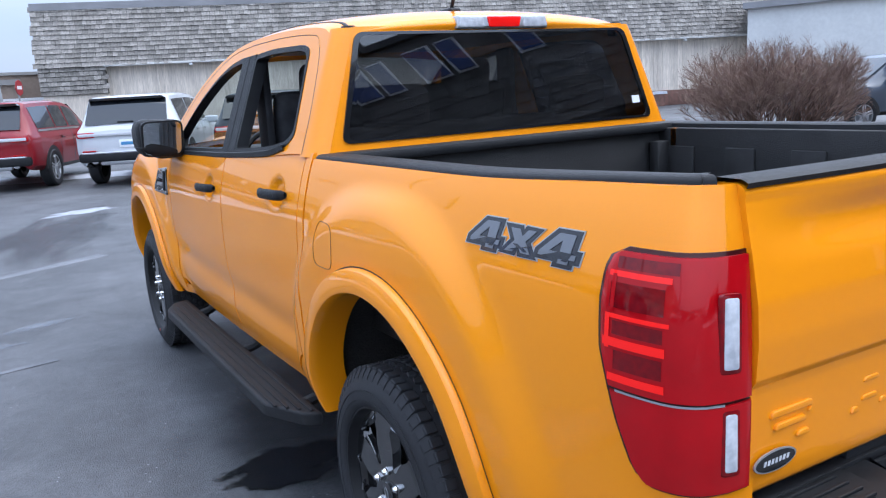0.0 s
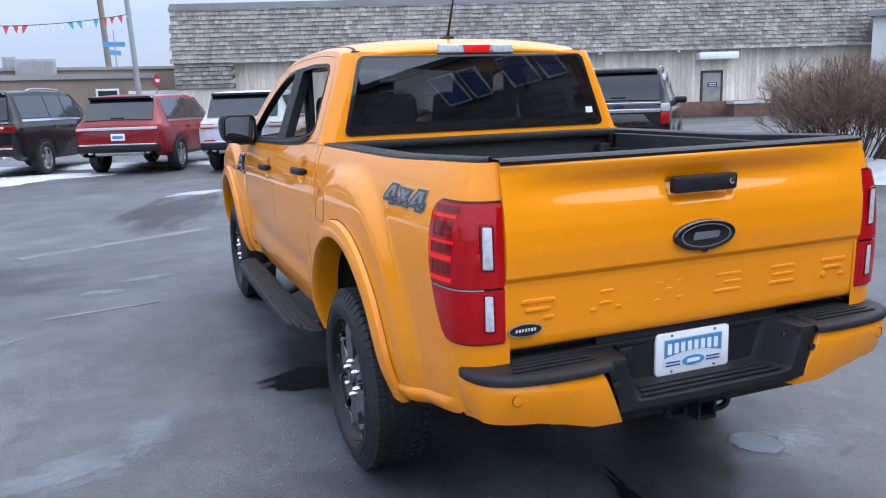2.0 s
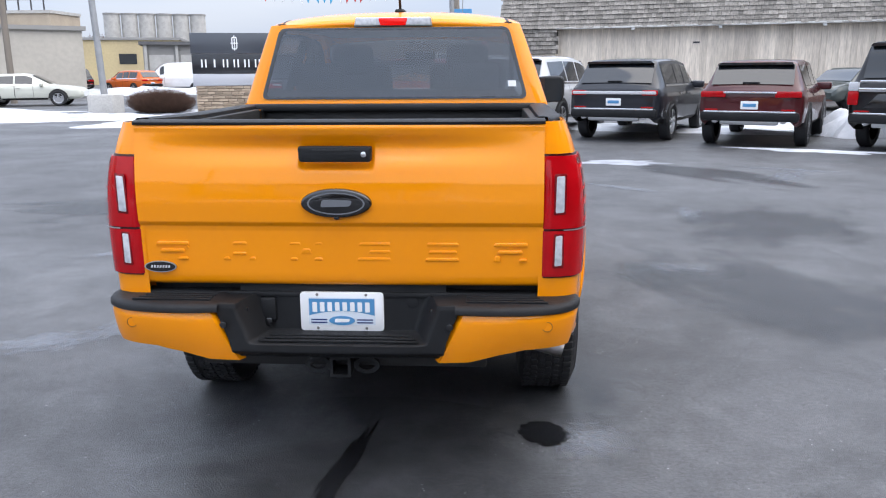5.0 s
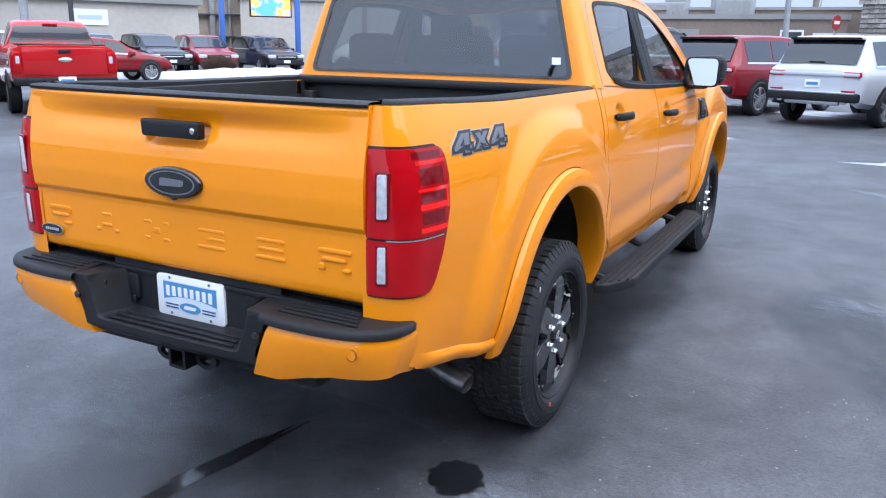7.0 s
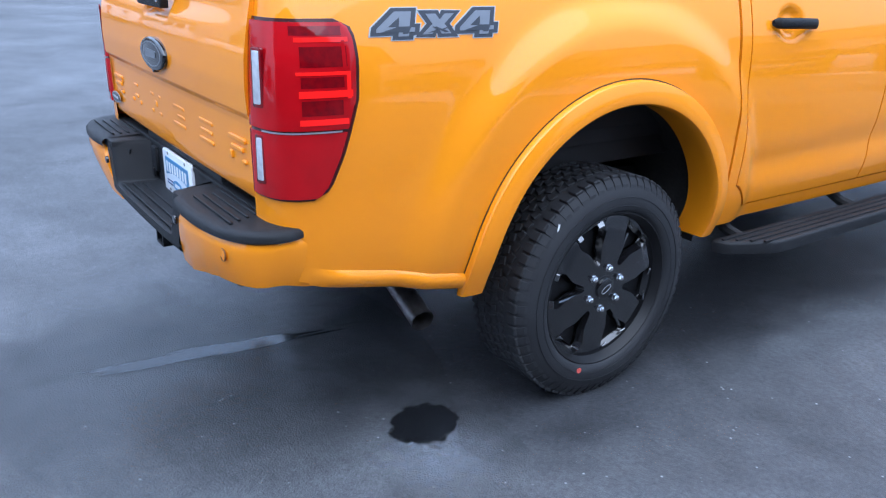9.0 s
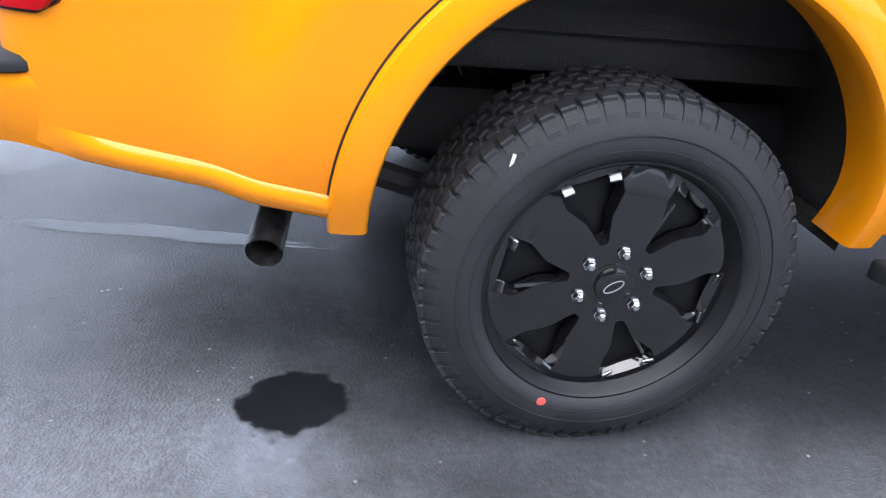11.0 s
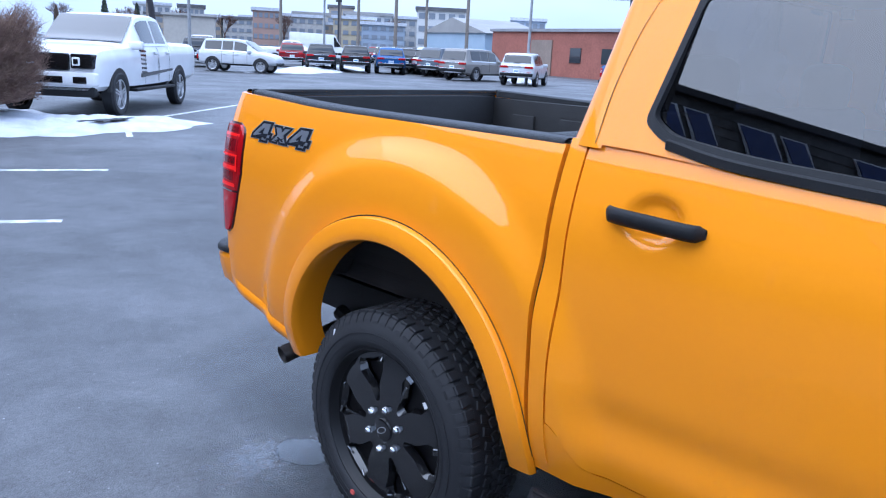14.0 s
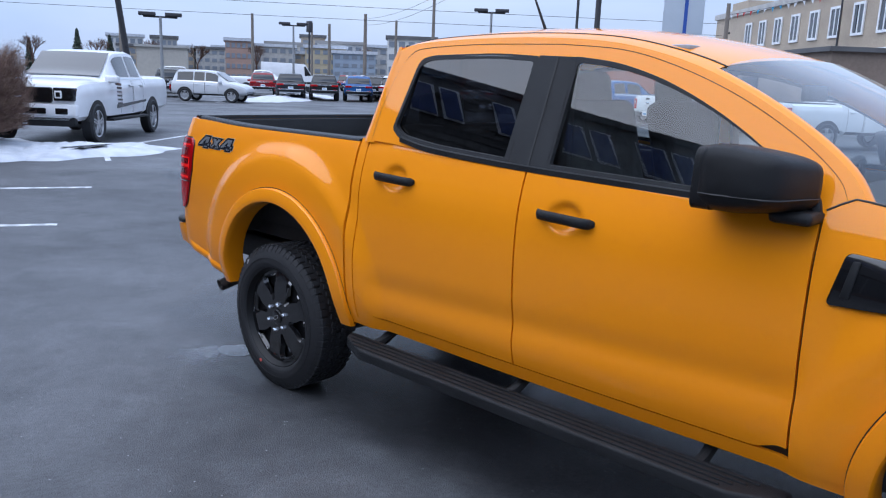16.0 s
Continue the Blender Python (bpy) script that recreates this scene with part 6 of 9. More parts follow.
BRICK_RED = material("red_brick_wall", (0.30, 0.105, 0.075), 0.85, 0, 0, (0.24, 0.085, 0.06), 0.5, 0.3, 30, fine=0.12)
WHITE_WALL = material("white_wall", (0.60, 0.60, 0.58), 0.8, 0, 0, (0.52, 0.52, 0.51), 0.4, fine=0.05)
WINDOW_DARK = material("window_glass", (0.03, 0.035, 0.04), 0.08, 0, 0.5)
STEEL_PAINT = material("grey_painted_steel", (0.30, 0.31, 0.32), 0.55, 0.2, 0, (0.24, 0.25, 0.26), 3)
DARK_STEEL = material("dark_painted_steel", (0.045, 0.045, 0.05), 0.5, 0.2)
ROOF_DARK = material("dark_roof", (0.09, 0.09, 0.095), 0.8, 0, 0, (0.12, 0.12, 0.125), 1)


def along(x0, y0, x1, y1):
    """A frame for a wall from one end to the other: +x runs along it, -y faces its front."""
    a = math.atan2(y1 - y0, x1 - x0)
    return Matrix.Translation((x0, y0, 0)) @ Matrix.Rotation(a, 4, "Z"), math.hypot(x1 - x0, y1 - y0)


# the shingled building
m, length = along(1.1, 37.3, 44.0, 24.0)
shingled = thing("shingled_building", "long low building with grey weathered shingle mansard and pale siding", "building", m=m)
part("back_wall", make_box(0.3, length, 0.6, 14, 0, 5.2), SIDING, shingled)
part("front_wall", make_box(0.25, length, 0.36, 0.62, 0, 3.6), SIDING, shingled)
rnd = random.Random(7)
bm = bmesh.new()
x = 2.9
while x < length:
    w = rnd.choice((0.20, 0.24, 0.28))
    box(bm, x, x + w - 0.012, 0.33, 0.37 - rnd.random() * 0.012, 0.75, 3.48)
    x += w
ob = part("siding", bm, SIDING, shingled, flat=True)
ob["kind"] = "stuff"
part("plinth", make_box(2.8, length, 0.26, 0.42, 0, 0.78, 0.01), BRICK_DARK, shingled)
row_h = 0.20


def shingle_mesh(w, thick, slope):
    """One split shingle, thick at its foot: x along the wall, -y outwards, its foot at the origin."""
    tilt = rnd.uniform(-0.012, 0.012)
    a = [(0.006, -thick, -0.004 + tilt), (w - 0.006, -thick, -0.004 - tilt), (w - 0.006, slope, row_h + 0.02), (0.006, slope, row_h + 0.02)]
    b = [(x, y + 0.018, z) for x, y, z in a]
    me = bpy.data.meshes.new("shingle")
    me.from_pydata(a + b, [], [(0, 1, 2, 3), (1, 0, 4, 5), (0, 3, 7, 4), (2, 1, 5, 6)])
    me.materials.append(SHINGLE)
    return me


# a bank of alike shingles, laid singly on the stretch nearest the lot and as one mass beyond it
kinds = [(w, shingle_mesh(w, t, 0.030 * row_h / 0.17)) for w in (0.18, 0.22, 0.26, 0.31, 0.36) for t in (0.036, 0.048, 0.060)]
mass_v, mass_f, singles = [], [], 0
for r in range(13):
    z = 3.40 + r * row_h
    yf = -0.12 + r * 0.030 * row_h / 0.17
    x = -0.02 - rnd.random() * 0.15
    while x < length:
        w, me = rnd.choice(kinds)
        dz = rnd.uniform(-0.010, 0.008)
        if 1.0 < x < 8.0 and singles < 290 and r < 12:
            o = new("shingle", me)
            o.parent = shingled
            o.matrix_basis = Matrix.Translation((x, yf, z + dz))
            singles += 1
        else:
            k = len(mass_v)
            mass_v += [(v.co.x + x, v.co.y + yf, v.co.z + z + dz) for v in me.vertices]
            mass_f += [tuple(k + i for i in f.vertices) for f in me.polygons]
        x += w
# the corner stretch carries its shingles further down
for r in range(6):
    z, x = 2.22 + r * row_h, -0.02
    while x < 2.6:
        w, me = rnd.choice(kinds)
        k = len(mass_v)
        mass_v += [(v.co.x + x, v.co.y * 0.6 - 0.06, v.co.z + z) for v in me.vertices]
        mass_f += [tuple(k + i for i in f.vertices) for f in me.polygons]
        x += w
me = bpy.data.meshes.new("shingles")
me.from_pydata(mass_v, [], mass_f)
me.materials.append(SHINGLE)
ob = new("shingles", me)
ob.parent = shingled
ob["kind"] = "stuff"
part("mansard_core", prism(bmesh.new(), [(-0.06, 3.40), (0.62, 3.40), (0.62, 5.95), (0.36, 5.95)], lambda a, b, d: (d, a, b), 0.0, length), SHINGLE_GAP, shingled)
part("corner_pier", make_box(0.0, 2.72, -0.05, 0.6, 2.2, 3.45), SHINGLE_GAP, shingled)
part("corner_base", make_box(0.05, 2.70, 0.0, 0.6, 0, 2.2), SIDING, shingled)
part("soffit", make_box(2.7, length, -0.16, 0.40, 3.36, 3.44), WHITE_WALL, shingled)
part("fascia", make_box(-0.05, length, 0.26, 0.75, 5.85, 6.15), FASCIA, shingled)
part("roof", make_box(0.2, length, 0.6, 14, 5.75, 5.95), ROOF_DARK, shingled)
part("gable", make_box(-0.02, 0.28, 0.3, 14, 0, 5.85), SHINGLE, shingled)
for x in (6.3, 10.2, 14.5, 20.5, 24.5, 31):
    part("soffit_lamp", make_box(x, x + 0.16, -0.10, 0.05, 3.24, 3.37, 0.03), WHITE_PAINT, shingled)
door = part("service_door", make_box(26.0, 26.95, 0.30, 0.37, 0.1, 2.2, 0.01), material("worn_grey_door", (0.20, 0.20, 0.19), 0.6, 0, 0, (0.30, 0.28, 0.24), 2.5), shingled, "worn grey steel door")
for a in ((25.9, 26.0, 0.1, 2.3), (26.95, 27.05, 0.1, 2.3), (25.9, 27.05, 2.2, 2.32)):
    part("door_frame", make_box(a[0], a[1], 0.28, 0.38, a[2], a[3]), DARK_STEEL, door)
part("door_sign", make_box(26.25, 26.75, 0.29, 0.30, 1.5, 1.72), SIGN_NAVY, door)
for z in (1.56, 1.64):
    part("sign_line", make_box(26.32, 26.68, 0.284, 0.291, z, z + 0.03), WHITE_PAINT, door)
part("door_canopy", make_box(25.6, 27.6, -0.25, 0.40, 2.85, 3.2, 0.03), WHITE_PAINT, shingled)
part("porch_step", make_box(27.3, 29.6, -0.6, 0.3, 0.0, 0.62), BRICK_DARK, shingled)
part("porch_cap", make_box(27.25, 29.7, -0.65, 0.3, 0.62, 0.75), SNOW, shingled)
for x in (4.9, 13.4, 22.4):
    part("downpipe", tube(bmesh.new(), [(x, 0.30, 3.36), (x, 0.30, 0.1)], 0.05, 8), SIDING, shingled)
part("vent_grille", make_box(9.1, 9.4, 0.30, 0.36, 2.6, 2.68), DARK_STEEL, shingled)

# cream building far behind the hedge
m, length = along(33, 26, 40, 14)
cream = thing("cream_building", "plain cream rendered building with flat roof", "building", m=m)
part("wall", make_box(0, length, 0, 8, 0, 4.6), WHITE_WALL, cream)
part("roof_edge", make_box(-0.2, length + 0.2, -0.3, 8, 4.6, 4.9), FASCIA, cream)

# the brown flat-roofed building beyond the sign
m = Matrix.Translation((-13.0, 40.5, 0)) @ Matrix.Rotation(radians(4), 4, "Z")
brown = thing("brown_building", "low brown flat-roofed building with roof plant", "building", m=m)
part("wall", make_box(0, 13.5, 0, 12, 0, 2.9), BROWN_WALL, brown)
part("roof_edge", make_box(-0.1, 13.6, -0.12, 12, 2.9, 3.15), GREY_BAND, brown)
part("upper_wall", make_box(-2, 18, 6, 16, 0, 3.60), BROWN_WALL, brown)
part("upper_edge", make_box(-2.1, 18.1, 5.9, 16, 3.60, 3.76), GREY_BAND, brown)
for x0, x1 in ((1.0, 3.4), (4.2, 6.6)):
    part("roller_door", make_box(x0, x1, -0.06, 0.05, 0.1, 2.4), GREY_BAND, brown)
part("window", make_box(10.6, 11.5, -0.05, 0.05, 0.9, 2.3), WINDOW_DARK, brown)
part("window_surround", make_box(10.5, 11.6, -0.03, 0.05, 0.8, 2.4), WHITE_PAINT, brown)
part("awning", make_box(12.0, 15.5, -0.6, 0.4, 1.9, 2.25), WHITE_PAINT, brown)
for x0, x1, y0, z0, z1 in ((6.9, 8.9, 4, 3.1, 4.15), (4.4, 5.4, 3, 3.1, 3.9), (1.0, 3.8, 8, 3.7, 4.15), (3.2, 4.6, 9.7, 3.7, 4.7), (6.2, 6.9, 8, 3.7, 4.5)):
    unit = part("roof_unit", make_box(x0, x1, y0, y0 + 1.6, z0, z1, 0.04), STEEL_PAINT, brown)
    for k in range(3):
        xx = x0 + (x1 - x0) * (0.15 + 0.28 * k)
        part("unit_grille", make_box(xx, xx + (x1 - x0) * 0.2, y0 - 0.03, y0, z0 + 0.15, z1 - 0.15), GREY_BAND, unit)

# industrial skyline across the road
m = Matrix.Translation((-70, 84, 0)) @ Matrix.Rotation(radians(16), 4, "Z")
works = thing("yellow_warehouse", "long low yellow warehouse across the road", "building", m=m)
part("wall", make_box(0, 34, 0, 14, 0, 5.2), YELLOW_WALL, works)
part("roof_edge", make_box(-0.2, 34.2, -0.2, 14, 5.2, 5.5), GREY_BAND, works)
for k in range(5):
    part("window", make_box(3 + k * 6, 5 + k * 6, -0.05, 0.05, 2.4, 3.6), WINDOW_DARK, works)
tower = thing("plant_tower", "tan industrial tower with pipes on its roof", "building", m=Matrix.Translation((-64, 104, 0)))
part("wall", make_box(-6, 5, 0, 8, 0, 9.3), TAN_WALL, tower)
part("roof_edge", make_box(-6.2, 5.2, -0.2, 8, 9.3, 9.7), CONCRETE, tower)
for k in range(5):
    part("roof_pipe", tube(bmesh.new(), [(-4 + k * 1.8, 2, 9.6), (-4 + k * 1.8, 2, 12 + (k % 2))], 0.12, 6), DARK_STEEL, tower)
part("roof_rail", make_box(-5, 4, 1.9, 2.1, 11.2, 11.4), DARK_STEEL, tower)
for k in range(6):
    p = Vector((-65.0, 131.4)).lerp(Vector((-49.5, 137.8)), (k + 0.5) / 6)
    silo = thing("silo", "tall pale concrete silo in a row", "silo", "row of silos", m=Matrix.Translation((p.x, p.y, 0)))
    bm = bmesh.new()
    tube(bm, [(0, 0, 0), (0, 0, 11.0)], 1.32, 20)
    part("barrel", bm, CONCRETE, silo)
    part("rim", tube(bmesh.new(), [(0, 0, 10.9), (0, 0, 11.2)], 1.4, 20), GREY_BAND, silo)
m, length = along(-31.5, 69.5, -26.0, 71.5)
garage = thing("garage_building", "grey garage with two roller doors", "building", m=m)
part("wall", make_box(0, length, 0.3, 8, 0, 3.9), GREY_BAND, garage)
part("roof", make_box(-0.3, length + 0.3, -0.2, 8, 3.9, 4.2), ROOF_DARK, garage)
for k in range(2):
    part("roller_door", make_box(0.5 + 2.8 * k, 2.7 + 2.8 * k, 0.2, 0.4, 0.1, 3.0), CONCRETE, garage)
for k in range(3):
    part("post", make_box(0.1 + 2.75 * k, 0.35 + 2.75 * k, 0.0, 0.32, 0, 3.9), CONCRETE, garage)

# long beige wall building beyond the far car row
m, length = along(-50.0, -6.0, -31.5, 31.5)
m = Matrix.Translation((-49.5, -8, 0)) @ Matrix.Rotation(math.atan2(39.5, 17.5), 4, "Z")
beige = thing("beige_warehouse", "long beige warehouse with a grey roof band", "building", m=m)
part("wall", make_box(0, 43.2, 0, 10, 0, 3.3), BEIGE_WALL, beige)
part("roof_band", make_box(-0.2, 43.4, -0.25, 10, 3.3, 4.1), GREY_BAND, beige)
part("wall_sign", make_box(36.5, 38.3, -0.05, 0.02, 2.1, 2.9), WHITE_PAINT, beige)
part("sign_bar", make_box(36.8, 38.0, -0.065, -0.05, 2.4, 2.6), material("pale_blue_print", (0.45, 0.55, 0.68), 0.6), beige)
for x0, x1 in ((7.0, 9.0), (18.3, 19.6)):
    part("door", make_box(x0, x1, -0.05, 0.05, 0.0, 2.4), GREY_BAND, beige)
part("window", make_box(12.5, 13.6, -0.04, 0.05, 1.6, 2.3), WINDOW_DARK, beige)
house = thing("dark_roof_house", "house with a dark brown roof behind the wall", "house", m=Matrix.Translation((-52, 16, 0)) @ Matrix.Rotation(radians(60), 4, "Z"))
part("wall", make_box(-5, 5, -3, 3, 0, 4), WHITE_WALL, house)
part("roof", prism(bmesh.new(), [(-3.6, 4), (3.6, 4), (0, 6.6)], lambda a, b, d: (d, a, b), -5.5, 5.5), material("brown_roof", (0.10, 0.055, 0.045), 0.8), house)
plant = thing("process_plant", "tan process plant with stacks and pipework", "building", m=Matrix.Translation((-37, 37.5, 0)) @ Matrix.Rotation(radians(45), 4, "Z"))
part("block", make_box(-2.4, 2.2, 0, 5, 0, 6.5), TAN_WALL, plant)
for k in range(4):
    part("deck", make_box(-2.6, 2.4, -0.5, 0.05, 1.6 + 1.4 * k, 1.7 + 1.4 * k), DARK_STEEL, plant)
    part("pipe", tube(bmesh.new(), [(-2 + k * 1.1, -0.3, 0), (-2 + k * 1.1, -0.3, 7.6 - 0.5 * (k % 2))], 0.10 + 0.05 * (k % 3), 8), STEEL_PAINT, plant)
part("stack", tube(bmesh.new(), [(3.2, 1, 0), (3.2, 1, 9)], [0.45, 0.35], 12), DARK_STEEL, plant)
low = thing("cream_shed", "low cream shed with a flat roof", "building", m=Matrix.Translation((-28.5, 40, 0)) @ Matrix.Rotation(radians(40), 4, "Z"))
part("wall", make_box(-6, 6, 0, 6, 0, 3.9), BEIGE_WALL, low)
part("roof_edge", make_box(-6.2, 6.2, -0.2, 6, 3.9, 4.15), GREY_BAND, low)

# the dealership behind the walker, which mirrors in the truck's windows
m, length = along(15.6, 6.6, 2.3, -11.2)
dealer = thing("dealership_building", "grey shingled dealership with big navy sign shapes", "building", m=m)
DARK_SHINGLE = material("dark_shingle", (0.085, 0.082, 0.080), 0.85, 0, 0, (0.13, 0.125, 0.12), 2.0, 0.6, 14, jitter=0.25, fine=0.3, stretch=(0.4, 1, 3))
part("wall", make_box(0, length, 0.6, 10, 0, 3.3), BRICK_DARK, dealer)
part("mansard", prism(bmesh.new(), [(0.0, 3.1), (0.8, 3.1), (0.8, 5.35), (0.30, 5.35)], lambda a, b, d: (d, a, b), -0.3, length + 0.3), DARK_SHINGLE, dealer)
rnd = random.Random(5)
bm = bmesh.new()
for r in range(13):
    x = -0.3
    while x < length + 0.2:
        w, z = rnd.uniform(0.16, 0.30), 3.1 + r * 0.17
        y = 0.133 * (z - 3.1)
        f = [bm.verts.new(v) for v in ((x, y - 0.030, z), (x + w - 0.012, y - 0.030, z), (x + w - 0.012, y + 0.014, z + 0.18), (x, y + 0.014, z + 0.18))]
        g = [bm.verts.new((v.co.x, v.co.y + 0.02, v.co.z)) for v in f[:2]]
        bm.faces.new(f)
        bm.faces.new((f[1], f[0], g[0], g[1]))
        x += w
part("shingles", bm, DARK_SHINGLE, dealer, flat=True)["kind"] = "stuff"
part("roof", make_box(0, length, 0.8, 10, 4.9, 5.1), ROOF_DARK, dealer)
part("roof_edge", make_box(-0.35, length + 0.35, 0.18, 0.9, 5.35, 5.47), DARK_STEEL, dealer)
part("soffit", make_box(0, length, 0.02, 0.6, 3.02, 3.1), DARK_STEEL, dealer)
for k in range(5):
    x1 = 0.6 + k * 4.3
    win = part("show_window", make_box(x1, x1 + 3.4, 0.52, 0.62, 0.4, 2.9), WINDOW_DARK, dealer)
    part("mullion", make_box(x1 + 1.65, x1 + 1.75, 0.46, 0.56, 0.4, 2.9), STEEL_PAINT, win)
LETTER_EDGE = material("sign_white_edge", (0.75, 0.76, 0.78), 0.5)
# plain slanted blocks where the big characters of the name stand, two strokes for a broad one
for k, wide in enumerate((True, True, True, False, True, False, True, True)):
    xc = (9.7, 11.25, 12.58, 13.9, 15.1, 16.5, 17.8, 19.1)[k]
    mark = new("sign_mark")
    mark.parent = dealer
    hgt, z0 = 0.62, 4.46
    for x0, x1 in (((-0.42, -0.14), (0.02, 0.44)) if wide else ((-0.15, 0.15),)):
        for edge, mat, dy in ((0.035, LETTER_EDGE, 0.09), (0.0, SIGN_NAVY, 0.12)):
            q = [(xc + u + 0.36 * (w - 0.5), z0 + hgt * w + (edge if w else -edge)) for u, w in ((x0 - edge, 0), (x1 + edge, 0), (x1 + edge, 1), (x0 - edge, 1))]
            part("mark_edge" if edge else "mark_face", sheet(bmesh.new(), q, [], lambda a, b, d: (a, 0.133 * (b - 3.1) - dy + d, b), 0.03), mat, mark, flat=True)

# brick and tan buildings beyond the lot
m = Matrix.Translation((-56.5, -50.5, 0)) @ Matrix.Rotation(math.atan2(24.0, 6.5), 4, "Z")
brick_b = thing("red_brick_building", "single-storey red brick building with a metal roof", "building", m=m)
part("wall", make_box(0, 26, -0.2, 10, 0, 3.7), BRICK_RED, brick_b)
part("roof_edge", make_box(-0.2, 26.2, -0.4, 10, 3.7, 3.95), FASCIA, brick_b)
part("loading_door", make_box(6.5, 9.5, -0.3, 0.0, 0, 3.0), BROWN_WALL, brick_b)
for k in range(3):
    part("window", make_box(12 + 4 * k, 13.4 + 4 * k, -0.28, 0.0, 1.2, 2.4), WINDOW_DARK, brick_b)
shed = thing("blue_metal_shed", "pale blue metal shed with a pitched roof", "building", m=Matrix.Translation((-82, -75, 0)) @ Matrix.Rotation(radians(75), 4, "Z"))
part("wall", make_box(-8, 8, -5, 5, 0, 4.2), material("blue_metal", (0.30, 0.38, 0.46), 0.6, 0, 0, (0.26, 0.34, 0.42), 0.5), shed)
part("roof", prism(bmesh.new(), [(-8.5, 4.2), (8.5, 4.2), (0, 6.2)], lambda a, b, d: (a, d, b), -5.3, 5.3), GREY_BAND, shed)
m = Matrix.Translation((-62, -27, 0)) @ Matrix.Rotation(math.atan2(18.5, 20.0), 4, "Z")
tan_b = thing("tan_apartment_building", "tan three-storey building with white sash windows", "building", m=m)
part("wall", make_box(0, 36, 0, 10, 0, 7.3), TAN_WALL, tan_b)
part("parapet", make_box(-0.2, 36.2, -0.15, 10, 7.3, 7.7), CONCRETE, tan_b)
part("stair_tower", make_box(0.5, 4.0, 1, 8, 7.3, 8.6), TAN_WALL, tan_b)
for z in (4.9, 2.4):
    for k in range(10):
        x = 7.0 + k * 2.7
        w = part("window", make_box(x, x + 1.1, -0.06, 0.05, z, z + 1.6), WINDOW_DARK, tan_b)
        part("window_frame", sheet(bmesh.new(), [(x - 0.08, z - 0.08), (x + 1.18, z - 0.08), (x + 1.18, z + 1.68), (x - 0.08, z + 1.68)],
             [[(x + 0.06, z + 0.06), (x + 1.04, z + 0.06), (x + 1.04, z + 1.54), (x + 0.06, z + 1.54)]], lambda a, b, d: (a, -0.10 + d, b), 0.08), WHITE_PAINT, w)
        part("window_bar", make_box(x + 0.5, x + 0.6, -0.09, -0.05, z, z + 1.6), WHITE_PAINT, w)
part("front_annex", make_box(2, 34, -6, 0, 0, 3.4), BROWN_WALL, tan_b)
part("annex_edge", make_box(1.8, 34.2, -6.2, 0, 3.4, 3.6), ROOF_DARK, tan_b)
for x in (14, 19, 24):
    part("annex_door", make_box(x, x + 2.2, -6.08, -5.95, 0, 2.4), DARK_STEEL, tan_b)

# town on the slope beyond the lot
rnd = random.Random(11)
town_mats = [WHITE_WALL, BEIGE_WALL, TAN_WALL, CONCRETE, material("blue_grey_wall", (0.30, 0.36, 0.44), 0.8, 0, 0, (0.26, 0.31, 0.38), 0.5), material("ochre_wall", (0.46, 0.39, 0.27), 0.8, 0, 0, (0.40, 0.34, 0.24), 0.5), material("rust_wall", (0.38, 0.25, 0.20), 0.8, 0, 0, (0.33, 0.22, 0.18), 0.5)]
FAR_WINDOW = material("far_window", (0.20, 0.225, 0.26), 0.3)
def town_block(cx, cy, wdt, dep, hgt, yaw, mat, floors, bays, label):
    b = thing("town_building", label, "building", "distant town", m=Matrix.Translation((cx, cy, 0)) @ Matrix.Rotation(radians(yaw), 4, "Z"))
    part("wall", make_box(-wdt / 2, wdt / 2, 0, dep, 0, hgt), mat, b)
    part("roof_edge", make_box(-wdt / 2 - 0.3, wdt / 2 + 0.3, -0.3, dep, hgt, hgt + 0.5), rnd.choice((GREY_BAND, SNOW, ROOF_DARK)), b)
    for f in range(floors):
        for k in range(bays):
            x = -wdt / 2 + wdt * (k + 0.5) / bays
            z = hgt * (f + 0.35) / floors
            part("window", make_box(x - 0.32 * wdt / bays, x + 0.32 * wdt / bays, -0.08, 0.02, z, z + hgt / floors * 0.45), FAR_WINDOW, b)
    return b
for k in range(15):
    f = (k + 0.5) / 15
    d = 165 + rnd.uniform(-25, 25)
    ang = radians(155 - 12 * f)
    town_block(3 - math.sin(ang) * d, 3 + math.cos(ang) * d, rnd.uniform(4.0, 8.0), 8, rnd.uniform(5.2, 7.6), math.degrees(ang), town_mats[(0, 2, 6, 3, 2, 0, 1, 3, 0, 6, 2, 0, 3, 1, 2)[k]], 4, 5, "pale terraced houses on the far slope")
for k in range(14):
    f = (k + 0.5) / 14
    d = 150 + rnd.uniform(-25, 25)
    ang = radians(143 - 14 * f)
    town_block(3 - math.sin(ang) * d, 3 + math.cos(ang) * d, rnd.uniform(4.0, 8.0), 8, rnd.uniform(5.2, 7.6), math.degrees(ang), town_mats[(5, 5, 0, 4, 0, 3, 4, 0, 4, 3, 4, 0, 3, 4)[k]], 4, 5, "blue and ochre town houses in the distance")
town_block(-94.4, -123.4, 4.6, 8, 8.8, 143, TAN_WALL, 3, 2, "tall tan block above the town")
m, length = along(-22, -72, -42, -66)
wall_far = thing("far_warehouse", "long low grey warehouse behind the lot", "building", m=Matrix.Translation((-32.6, -67.6, 0)) @ Matrix.Rotation(radians(150), 4, "Z"))
part("wall", make_box(-1, 3.4, 0, 8, 0, 3.6), BEIGE_WALL, wall_far)
part("roof", make_box(-1.2, 3.6, -0.2, 8, 3.6, 3.8), CONCRETE, wall_far)


